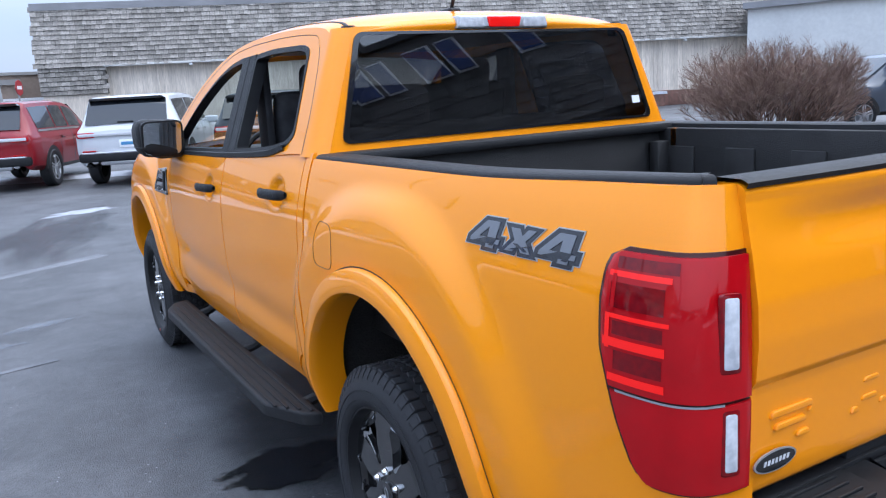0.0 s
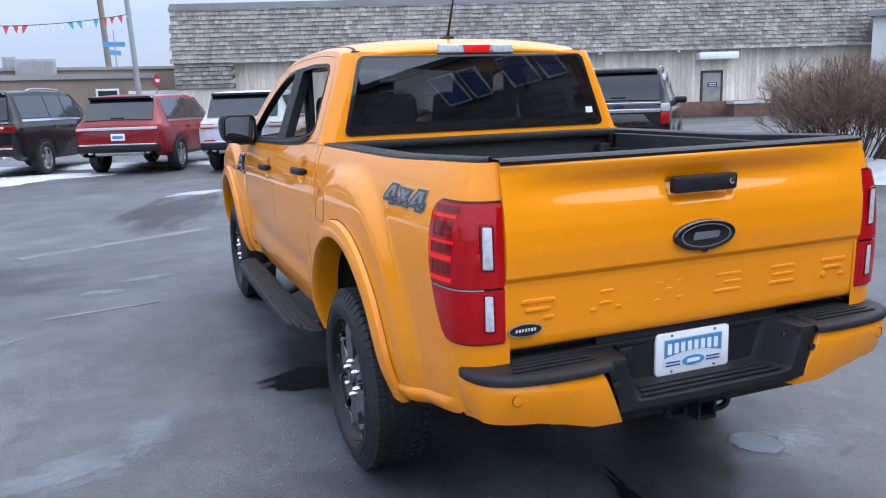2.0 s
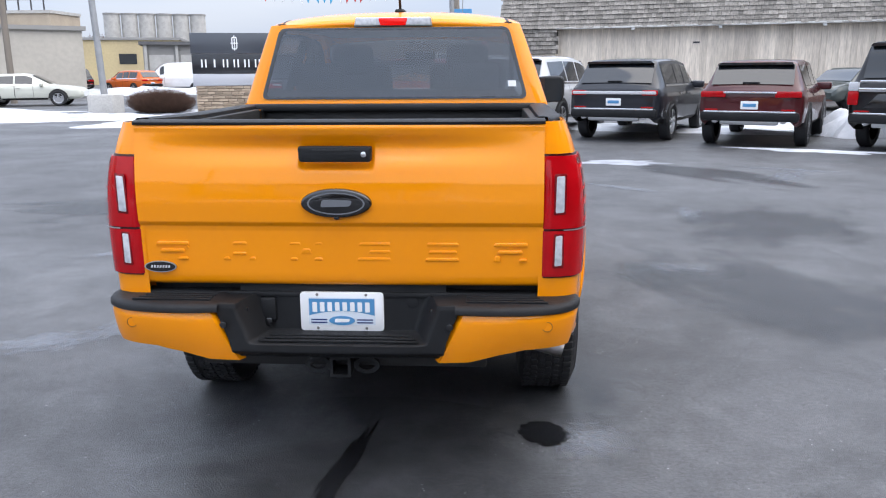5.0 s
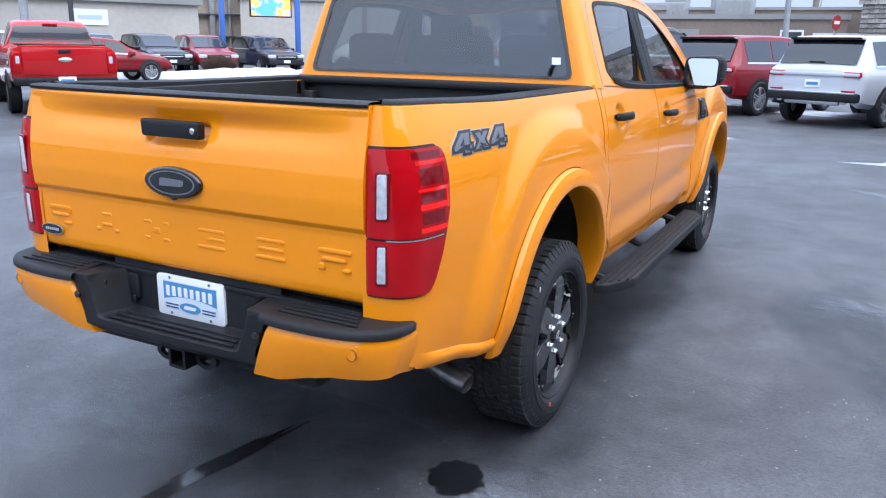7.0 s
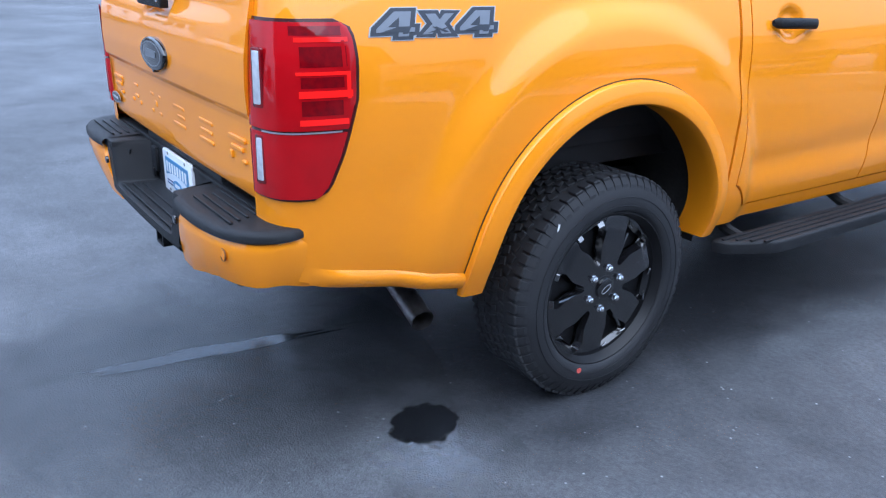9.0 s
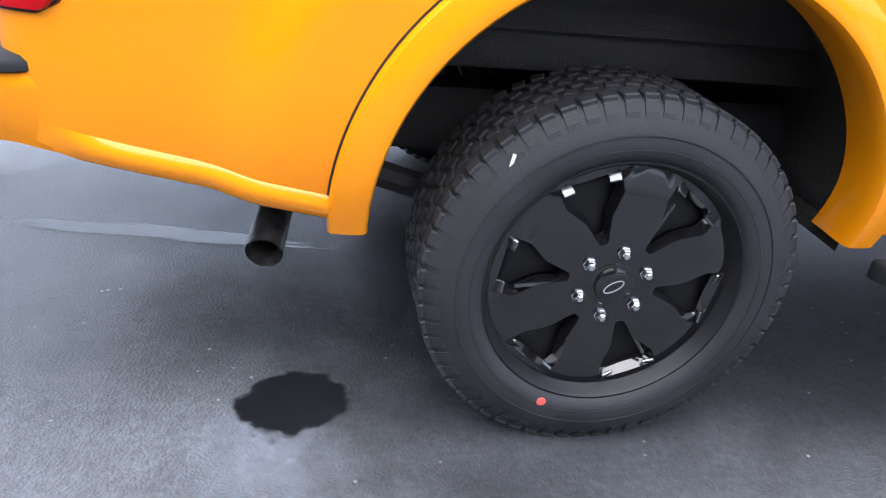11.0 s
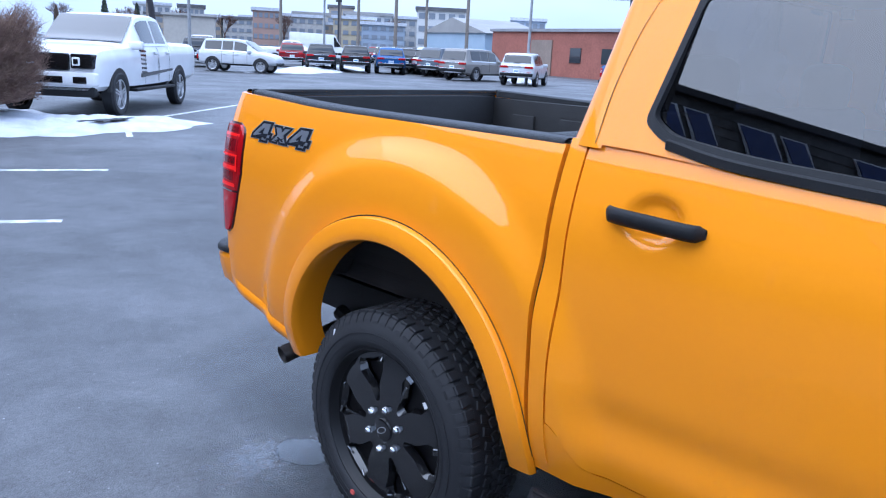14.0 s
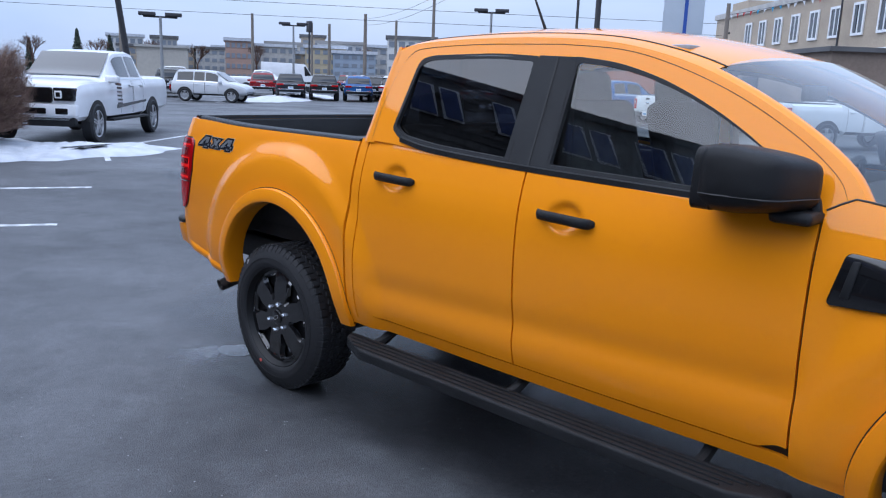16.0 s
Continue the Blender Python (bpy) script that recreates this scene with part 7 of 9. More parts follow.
# ---- other vehicles ----
def paint(name, c, coat=1.0, rough=0.35):
    return material(name, c, rough, 0.0, coat * 0.8, tuple(v * 0.9 for v in c), 1.5, spec=0.1)


P_BLACK = paint("black_car_paint", (0.008, 0.008, 0.010))
P_RED = paint("red_car_paint", (0.21, 0.009, 0.015))
P_BRIGHT_RED = paint("bright_red_car_paint", (0.45, 0.010, 0.014))
P_SILVER = paint("silver_car_paint", (0.55, 0.57, 0.60))
P_WHITE = paint("white_car_paint", (0.76, 0.77, 0.79))
P_PEARL = paint("pearl_white_car_paint", (0.52, 0.54, 0.57))
P_CHARCOAL = paint("charcoal_car_paint", (0.016, 0.018, 0.024))
P_MAROON = paint("maroon_car_paint", (0.065, 0.012, 0.014))
P_SLATE = paint("slate_blue_car_paint", (0.085, 0.105, 0.135))
P_BLUE = paint("blue_car_paint", (0.012, 0.085, 0.27))
P_GREY = paint("grey_car_paint", (0.22, 0.21, 0.20))
P_ORANGE = paint("burnt_orange_car_paint", (0.60, 0.13, 0.03))
P_CREAM = paint("cream_car_paint", (0.55, 0.56, 0.50))
RIM_SILVER = material("silver_rim", (0.50, 0.51, 0.53), 0.3, 0.8)
RIM_DARK = material("dark_rim", (0.05, 0.05, 0.055), 0.3, 0.6)
wheel_cache = {}


def car_wheel(parent, x, y, r, rim_mat):
    key = (round(r, 3), rim_mat.name)
    if key not in wheel_cache:
        t = bmesh.new()
        lathe(t, [(r * 0.66, 0.0), (r * 0.70, 0.012), (r * 0.9, 0.016), (r, -0.02), (r, -0.19), (r * 0.9, -0.22), (r * 0.66, -0.2)], 32)
        finish(t)
        mt = bpy.data.meshes.new("tyre")
        t.to_mesh(mt)
        t.free()
        mt.materials.append(RUBBER)
        q = bmesh.new()
        lathe(q, [(r * 0.67, 0.004), (r * 0.62, -0.004), (r * 0.58, -0.07), (0.001, -0.07)], 32)
        for k in range(5):
            mm = Matrix.Rotation(2 * math.pi * k / 5, 4, "X")
            for o in (-0.028, 0.028):
                box(q, -0.03, 0.002, o - 0.018, o + 0.018, r * 0.10, r * 0.63, 0.004, 1, mm)
        lathe(q, [(0.001, 0.010), (r * 0.14, 0.008), (r * 0.16, -0.03)], 16)
        finish(q)
        mr = bpy.data.meshes.new("rim")
        q.to_mesh(mr)
        q.free()
        mr.materials.append(rim_mat)
        wheel_cache[key] = (mt, mr)
    mt, mr = wheel_cache[key]
    w = new("wheel", mt)
    w.parent = parent
    w.matrix_basis = Matrix.Translation((x, y, r)) @ (Matrix.Rotation(math.pi, 4, "Z") if x < 0 else Matrix.Identity(4))
    o = new("rim", mr)
    o.parent = w
    return w


# stations: y, underside, belt, top, half width, half width of the top
def suv(L, W, H, wb, belt=1.05, rake=0.30):
    w, yr = W / 2, -(L - wb) * 0.50
    yf = wb + (L - wb) * 0.50
    return [(yr, 0.54, belt - 0.09, belt - 0.03, w * 0.82, w * 0.74), (yr + 0.03, 0.47, belt - 0.04, belt + 0.01, w * 0.91, w * 0.78), (yr + 0.10, 0.41, belt - 0.01, belt + 0.10, w * 0.975, w * 0.80), (yr + rake, 0.38, belt, H - 0.09, w, w * 0.76),
            (yr + rake + 0.30, 0.36, belt, H - 0.02, w, w * 0.75), (wb * 0.35, 0.34, belt - 0.01, H, w, w * 0.76), (wb * 0.62, 0.34, belt - 0.02, H - 0.07, w, w * 0.75),
            (wb * 0.74, 0.34, belt - 0.03, H - 0.25, w, w * 0.77), (wb * 0.94, 0.34, belt - 0.04, belt + 0.07, w, w * 0.80), (wb + 0.1, 0.38, belt - 0.07, belt + 0.01, w, w * 0.80), (yf - 0.3, 0.40, belt - 0.16, belt - 0.08, w * 0.97, w * 0.76), (yf - 0.06, 0.42, belt - 0.28, belt - 0.22, w * 0.88, w * 0.7), (yf, 0.48, belt - 0.42, belt - 0.38, w * 0.80, w * 0.62)]


def pickup(L, W, H, wb, belt=1.22, bed=1.30):
    w, yr = W / 2, -(L - wb) * 0.56
    yf = wb + (L - wb) * 0.44
    cb = 0.50
    return [(yr, 0.62, bed - 0.05, bed, w * 0.93, w * 0.86), (yr + 0.06, 0.58, bed - 0.05, bed + 0.02, w, w * 0.90), (cb - 0.10, 0.52, bed - 0.05, bed + 0.02, w, w * 0.90), (cb - 0.02, 0.50, bed - 0.05, bed + 0.03, w, w * 0.88),
            (cb + 0.10, 0.48, belt, H - 0.10, w, w * 0.74), (cb + 0.35, 0.48, belt, H - 0.01, w, w * 0.74), (wb * 0.38, 0.46, belt, H, w, w * 0.75), (wb * 0.55, 0.46, belt, H - 0.05, w, w * 0.75),
            (wb * 0.64, 0.46, belt - 0.01, H - 0.25, w, w * 0.77), (wb * 0.80, 0.46, belt - 0.02, belt + 0.05, w, w * 0.80), (wb, 0.50, belt - 0.05, belt + 0.01, w, w * 0.84), (yf - 0.25, 0.50, belt - 0.10, belt - 0.03, w * 0.99, w * 0.84), (yf - 0.04, 0.50, belt - 0.22, belt - 0.14, w * 0.94, w * 0.80), (yf, 0.52, belt - 0.42, belt - 0.36, w * 0.90, w * 0.72)]


def sedan(L, W, H, wb, belt=0.92):
    w, yr = W / 2, -(L - wb) * 0.52
    yf = wb + (L - wb) * 0.48
    return [(yr, 0.42, belt - 0.14, belt - 0.08, w * 0.86, w * 0.72), (yr + 0.10, 0.34, belt - 0.04, belt + 0.03, w * 0.96, w * 0.76), (yr + 0.55, 0.30, belt, belt + 0.07, w, w * 0.78), (yr + 1.15, 0.28, belt, H - 0.08, w, w * 0.68),
            (wb * 0.42, 0.28, belt, H, w, w * 0.68), (wb * 0.60, 0.28, belt - 0.01, H - 0.07, w, w * 0.68), (wb * 0.90, 0.28, belt - 0.03, belt + 0.05, w, w * 0.76), (wb + 0.15, 0.30, belt - 0.06, belt - 0.01, w, w * 0.78), (yf - 0.2, 0.32, belt - 0.16, belt - 0.11, w * 0.93, w * 0.72), (yf, 0.40, belt - 0.30, belt - 0.26, w * 0.78, w * 0.6)]


def vehicle(name, label, category, m, stations, wb, r, body, windows, screens, rim=RIM_SILVER, group="", lower=None, rails=False):
    """A parked car: lofted body, panes, wheels, arches, mirrors. Rear axle at the origin, nose towards +y."""
    car = thing(name, label, category, group, m=m)
    st = spline(stations, 72)
    order = np.argsort(st[:, 0])
    st = st[order]
    ys = np.maximum.accumulate(st[:, 0] + np.arange(len(st)) * 1e-6)

    def at(y):
        return [float(np.interp(y, ys, st[:, k])) for k in range(1, 6)]

    def sec(y):
        zb, zl, zt, w, wt = at(y)
        return [(w * 0.88, zb), (w * 0.975, zb + 0.09), (w, zb + (zl - zb) * 0.45), (w * 0.995, zl - 0.12), (w * 0.95, zl), (wt, zt - 0.045), (wt * 0.90, zt - 0.008), (wt * 0.45, zt + 0.008), (0, zt + 0.012)]

    def surf(y, k, s, off=0.0):
        p = sec(y)
        i = min(int(k), 7)
        f = k - i
        x = p[i][0] + (p[i + 1][0] - p[i][0]) * f
        z = p[i][1] + (p[i + 1][1] - p[i][1]) * f
        return (s * (x + off), y, z + off * 0.4)
    bm = bmesh.new()
    for s in (1, -1):
        grid(bm, lambda y, k: surf(y, k, s), list(ys), np.linspace(0, 8, 25))
    for y in (ys[0], ys[-1]):
        ring = [surf(y, k, 1) for k in np.linspace(0, 8, 25)] + [surf(y, k, -1) for k in np.linspace(8, 0, 25)][1:]
        bm.faces.new([bm.verts.new(p) for p in ring])
    bmesh.ops.remove_doubles(bm, verts=bm.verts, dist=1e-4)
    bmesh.ops.recalc_face_normals(bm, faces=bm.faces)
    part("body", bm, body, car, angle=38)
    for s in (1, -1):
        for a, b in windows:
            bm = bmesh.new()
            lean = 0.10
            grid(bm, lambda u, v: surf(a + (b - a) * u, 4.14 + 0.74 * v, s, 0.006), np.linspace(0, 1, 8), np.linspace(0, 1, 5))
            part("side_window", bm, FAR_GLASS, car)
        for y in (0.0, wb):
            w = at(y)[3]
            bm = bmesh.new()
            poly = [(y + (r + 0.07) * math.cos(t), max(at(y)[0] - 0.02, r + (r + 0.07) * math.sin(t))) for t in np.linspace(0, math.pi, 20)]
            prism(bm, poly, lambda a, b, d: (s * (w + d), a, b), -0.05, 0.004)
            part("wheel_arch", bm, lower or SEAL, car)
            car_wheel(car, s * (w + 0.008), y, r, rim)
        # belt strip, door gaps and handles
        bm = bmesh.new()
        grid(bm, lambda y, k: surf(y, k, s, 0.009), np.linspace(windows[0][0] - 0.04, windows[-1][1] + 0.05, 16), (4.03, 4.10))
        part("belt_strip", bm, CHROME, car)
        for k, (a, b) in enumerate(windows[-2:]):
            bm = bmesh.new()
            grid(bm, lambda y, k: surf(y, k, s, 0.004), (a - 0.035, a - 0.022), np.linspace(0.6, 4.0, 8))
            grid(bm, lambda y, k: surf(y, k, s, 0.004), (b + 0.022, b + 0.035), np.linspace(0.6, 4.0, 8))
            part("door_gap", bm, SEAL, car)
            bm = bmesh.new()
            grid(bm, lambda y, k: surf(y, k, s, 0.03 if 2.93 < k < 3.2 else 0.0), np.linspace(a + 0.03, a + 0.22, 4), (2.9, 2.95, 3.05, 3.15, 3.2))
            part("door_handle", bm, body, car)
        ym = wb * 0.76
        zb, zl, zt, w, wt = at(ym)
        part("door_mirror", make_box(*sorted((s * (w * 0.88), s * (w + 0.17))), ym - 0.06, ym + 0.08, zl - 0.03, zl + 0.13, 0.04, 3), body, car)
        bm = bmesh.new()
        grid(bm, lambda y, k: surf(y, k, s, 0.006), np.linspace(0.45, wb - 0.45, 10), np.linspace(0.0, 0.9, 3))
        part("sill_trim", bm, lower or SEAL, car)
        if rails:
            c = [surf(y, 5.9, s) for y in np.linspace(0.0, wb * 0.58, 8)]
            part("roof_rail", tube(bmesh.new(), [(p[0], p[1], p[2] + (0.045 if 0 < i < 7 else 0.0)) for i, p in enumerate(c)], 0.016, 6), RIM_SILVER, car)
    for a, b, side in screens:
        bm = bmesh.new()
        def pane(u, v):
            y = a + (b - a) * u
            zb, zl, zt, w, wt = at(y)
            return (v * wt * 0.96, y, zt + 0.012 * (1 - v * v) + 0.002)
        grid(bm, pane, np.linspace(0, 1, 8), np.linspace(-1, 1, 9))
        for v in bm.verts:
            v.co.z += 0.012
            v.co.y += 0.012 * side
        part("rear_screen" if side < 0 else "windscreen", bm, FAR_GLASS, car)
    return car, at, ys[0], ys[-1]


def back(car, name, poly, y, d, mat, bevel=0.006, r=0.012, label="", parent=None):
    return part(name, prism(bmesh.new(), rounded(poly, r, 3), lambda a, b, e: (a, y - e, b), -0.03, d, bevel), mat, parent or car, label)


def rect(x0, x1, z0, z1):
    return [(x0, z0), (x1, z0), (x1, z1), (x0, z1)]


def plate_at(car, y, z, w=0.31, front=1):
    p = back(car, "number_plate", rect(-w / 2, w / 2, z, z + 0.15), y, 0.012, PLATE_WHITE, 0.002)
    back(car, "plate_bar", rect(-w * 0.38, w * 0.38, z + 0.045, z + 0.105), y, 0.015, PLATE_BLUE, 0.001, parent=p)


def suv_rear(car, yr, w, belt, style):
    y = yr - 0.004
    if style == "band":
        back(car, "tail_light", rect(-w * 0.93, w * 0.93, belt - 0.185, belt - 0.06), y, 0.03, RED_LENS, 0.01, 0.03, "full-width red light band")
        back(car, "lit_strip", rect(-w * 0.55, w * 0.72, belt - 0.115, belt - 0.075), y, 0.040, WHITE_LENS, 0.006, 0.01)
        for sx in (1, -1):
            back(car, "tail_light", rect(*sorted((sx * w * 0.70, sx * w * 0.95)), belt - 0.20, belt - 0.055), y, 0.036, RED_DEEP, 0.01, 0.02)
        back(car, "chrome_strip", rect(-w * 0.80, w * 0.80, belt - 0.008, belt + 0.02), y + 0.03, 0.03, CHROME, 0.004, 0.006)
    elif style == "slim":
        back(car, "tail_light", rect(-w * 0.90, w * 0.90, belt - 0.13, belt - 0.07), y, 0.028, WHITE_LENS, 0.006, 0.02, "slim full-width light strip")
        for s in (1, -1):
            back(car, "tail_light", rect(*sorted((s * w * 0.60, s * w * 0.92)), belt - 0.15, belt - 0.05), y, 0.02, RED_LENS, 0.006, 0.02)
    elif style == "sides":
        for s in (1, -1):
            back(car, "tail_light", rect(*sorted((s * w * 0.46, s * w * 0.94)), belt - 0.14, belt - 0.03), y, 0.03, RED_LENS, 0.01, 0.02)
        back(car, "chrome_strip", rect(-w * 0.5, w * 0.5, belt - 0.07, belt - 0.035), y, 0.04, CHROME, 0.006, 0.01)
    elif style == "blocks":
        for s in (1, -1):
            back(car, "tail_light", rect(*sorted((s * w * 0.80, s * w * 0.97)), belt - 0.40, belt - 0.16), y, 0.03, RED_LENS, 0.01, 0.03)
            back(car, "reversing_lens", rect(*sorted((s * w * 0.80, s * w * 0.97)), belt - 0.155, belt + 0.0), y, 0.03, WHITE_LENS, 0.01, 0.03)
        part("gate_panel", prism(bmesh.new(), [(-w * 0.70, belt - 0.45), (w * 0.70, belt - 0.45), (w * 0.48, belt - 0.20), (-w * 0.48, belt - 0.20)], lambda a, b, e: (a, y - e, b), -0.02, 0.016, 0.006), GLOSS_BLACK, car)
        back(car, "chrome_strip", rect(-w * 0.80, w * 0.80, belt - 0.17, belt - 0.10), y, 0.03, CHROME, 0.006, 0.01)
        back(car, "chrome_strip", rect(-w * 0.80, w * 0.80, belt - 0.01, belt + 0.03), y + 0.03, 0.02, CHROME, 0.006, 0.01)
        back(car, "badge", ellipse(0, belt - 0.03, 0.10, 0.035, 20), y, 0.035, SIGN_NAVY, 0.003, 0.002)
    plate_at(car, y, belt - 0.36)
    back(car, "bumper", rect(-w * 0.93, w * 0.93, 0.50, 0.68), y + 0.02, 0.07, BLACK_PLASTIC, 0.035, 0.06, "dark bumper foot")
    for s in (1, -1):
        back(car, "reflector", rect(*sorted((s * w * 0.60, s * w * 0.84)), 0.70, 0.725), y, 0.05, RED_LENS, 0.004, 0.008)
    back(car, "chrome_strip", rect(-w * 0.86, w * 0.86, 0.655, 0.69), y, 0.055, CHROME, 0.006, 0.01)
    back(car, "skid_plate", rect(-w * 0.55, w * 0.55, 0.43, 0.53), y + 0.05, 0.05, RIM_SILVER, 0.02, 0.04)
    for s in (1, -1):
        back(car, "exhaust_tip", ellipse(s * w * 0.64, 0.50, 0.055, 0.04, 16), y + 0.03, 0.05, CHROME, 0.006, 0.001)
    back(car, "wiper", rect(-0.16, 0.14, belt + 0.12, belt + 0.14), y + 0.10, 0.03, BLACK_PLASTIC, 0.004, 0.004)


def spoiler(car, at, yr, H, w, rake):
    bm = bmesh.new()
    zt = at(yr + rake)[2]
    prism(bm, rounded([(-w * 0.72, zt - 0.01), (w * 0.72, zt - 0.01), (w * 0.68, zt + 0.035), (-w * 0.68, zt + 0.035)], 0.01, 3), lambda a, b, d: (a, yr + rake - 0.14 + d, b), 0, 0.22, 0.008)
    part("roof_spoiler", bm, GLOSS_BLACK, car)


def place(x, y, rz, z=0.0):
    return Matrix.Translation((x, y, z)) @ Matrix.Rotation(radians(rz), 4, "Z")


LOT = "cars parked in the near row"
for name, label, x, y, rz, L, W, H, wb, belt, rake, bodym, style, rim in (
        ("large_suv", "glossy black full-size SUV parked tail outward", -4.2, 17.9, -22, 5.33, 2.03, 1.94, 3.11, 1.22, 0.24, P_BLACK, "band", RIM_SILVER),
        ("crossover_suv", "metallic red three-row SUV parked tail outward", -1.27, 16.9, -24, 5.06, 2.02, 1.77, 3.02, 1.12, 0.42, P_RED, "slim", RIM_SILVER),
        ("crossover_suv", "silver-white three-row SUV parked tail outward", 1.25, 15.5, -25, 5.06, 2.02, 1.77, 3.02, 1.12, 0.42, P_PEARL, "slim", RIM_SILVER),
        ("crossover_suv", "charcoal mid-size SUV parked tail outward", 3.45, 13.85, -26, 4.83, 1.94, 1.68, 2.85, 1.10, 0.45, P_CHARCOAL, "slim", RIM_SILVER),
        ("crossover_suv", "dark maroon compact SUV parked tail outward", 5.75, 12.45, -27, 4.59, 1.89, 1.63, 2.71, 1.08, 0.42, P_MAROON, "sides", RIM_DARK),
        ("large_suv", "black full-size SUV with chrome tailgate bars", 8.35, 11.3, -41, 5.33, 2.03, 1.94, 3.11, 1.22, 0.24, P_BLACK, "blocks", RIM_SILVER)):
    sts = suv(L, W, H, wb, belt, rake)
    yr = sts[0][0]
    car, at, yr, yf = vehicle(name, label, "car", place(x, y, rz), sts, wb, 0.385, bodym, [(yr + rake + 0.12, 0.50), (0.56, wb * 0.42), (wb * 0.445, wb * 0.70)],
                              [(yr + 0.08, yr + rake - 0.02, -1), (wb * 0.66, wb * 0.92, 1)], rim, LOT, rails=style in ("band", "blocks"))
    suv_rear(car, yr, W / 2, belt, style)
    spoiler(car, at, yr, H, W / 2, rake)

car, at, yr, yf = vehicle("crossover_suv", "blue-grey SUV parked behind the hedge", "car", place(18.6, 9.0, 75), suv(4.9, 1.95, 1.72, 2.9), 2.9, 0.37, P_SLATE,
                          [(-0.4, 0.5), (0.56, 1.22), (1.29, 2.05)], [(-0.9, -0.75, -1), (1.92, 2.7, 1)])


car, at, yr, yf = vehicle("parked_car", "dark grey-green car parked beyond the row", "car", place(14.6, 27.6, 130), sedan(4.8, 1.84, 1.45, 2.8), 2.8, 0.35, paint("grey_green_car_paint", (0.05, 0.06, 0.058)),
                          [(0.28, 0.95), (1.02, 1.72)], [(-0.55, 0.0, -1), (1.72, 2.48, 1)])


def pickup_rear(car, yr, w, bed, lamp_h, bodym):
    y = yr - 0.004
    for s in (1, -1):
        back(car, "tail_light", rect(*sorted((s * w * 0.80, s * w * 0.97)), bed - 0.10 - lamp_h, bed - 0.10), y, 0.03, RED_LENS, 0.01, 0.02)
        back(car, "reversing_lens", rect(*sorted((s * w * 0.83, s * w * 0.90)), bed - 0.08 - lamp_h * 0.6, bed - 0.12 - lamp_h * 0.15), y, 0.036, WHITE_LENS, 0.004, 0.008)
    back(car, "tailgate", rect(-w * 0.78, w * 0.78, bed - 0.52, bed - 0.02), y, 0.02, bodym, 0.01, 0.02)
    back(car, "gate_handle", rect(-0.11, 0.11, bed - 0.12, bed - 0.06), y, 0.035, BLACK_PLASTIC, 0.005, 0.01)
    back(car, "oval_badge", ellipse(0, bed - 0.24, 0.12, 0.045, 24), y, 0.035, CHROME, 0.004, 0.001)
    back(car, "bumper", rect(-w * 0.97, w * 0.97, 0.58, 0.74), y, 0.09, BLACK_PLASTIC, 0.03, 0.04)
    plate_at(car, y - 0.09, 0.60)
    part("bed_opening", make_box(-w * 0.80, w * 0.80, yr + 0.10, 0.40, bed + 0.022, bed + 0.045, 0.01), LINER, car)
    back(car, "high_brake_light", rect(-0.14, 0.14, 0.0, 0.04), 0, 0.01, RED_LENS, 0.003, 0.005).matrix_basis = Matrix.Translation((0, 0.55, 1.79 if w > 0.97 else 1.70))


for name, label, x, y, rz, L, W, H, wb, bed, bodym, lamp in (
        ("parked_pickup", "slate blue full-size pickup parked tail outward", -12.3, 4.75, 62, 5.9, 2.03, 1.96, 3.70, 1.40, P_SLATE, 0.40),
        ("parked_pickup", "bright red mid-size pickup parked tail outward", -12.75, 8.0, 60, 5.35, 1.86, 1.80, 3.22, 1.30, P_BRIGHT_RED, 0.38)):
    car, at, yr, yf = vehicle(name, label, "pickup truck", place(x, y, rz), pickup(L, W, H, wb, bed - 0.06, bed), wb, 0.39, bodym, [(0.72, wb * 0.37), (wb * 0.40, wb * 0.60)],
                              [(0.505, 0.585, -1), (wb * 0.57, wb * 0.78, 1)], RIM_DARK)
    pickup_rear(car, yr, W / 2, bed, lamp, bodym)

# white pickup with black stripes, nose towards the camera
wb = 3.68
car, at, yr, yf = vehicle("parked_pickup", "white full-size pickup with black side stripes", "pickup truck", place(-6.0, -16.9, -44), pickup(5.9, 2.03, 1.96, wb, 1.30, 1.38), wb, 0.42, P_WHITE,
                          [(0.72, wb * 0.37), (wb * 0.40, wb * 0.60)], [(0.505, 0.585, -1), (wb * 0.57, wb * 0.785, 1)], RIM_SILVER)
fwd = lambda y: (lambda a, b, e: (a, y + e, b))
part("grille", prism(bmesh.new(), rounded(rect(-0.52, 0.52, 0.86, 1.16), 0.05), fwd(yf - 0.06), 0, 0.10, 0.02), GLOSS_BLACK, car)
part("front_bumper", prism(bmesh.new(), rounded(rect(-0.98, 0.98, 0.60, 0.84), 0.05), fwd(yf - 0.10), 0, 0.16, 0.03), P_WHITE, car)
part("lower_grille", prism(bmesh.new(), rounded(rect(-0.40, 0.40, 0.64, 0.76), 0.02), fwd(yf), 0, 0.075, 0.01), GLOSS_BLACK, car)
part("front_valance", prism(bmesh.new(), rounded(rect(-0.92, 0.92, 0.40, 0.60), 0.05), fwd(yf - 0.15), 0, 0.15, 0.03), BLACK_PLASTIC, car)
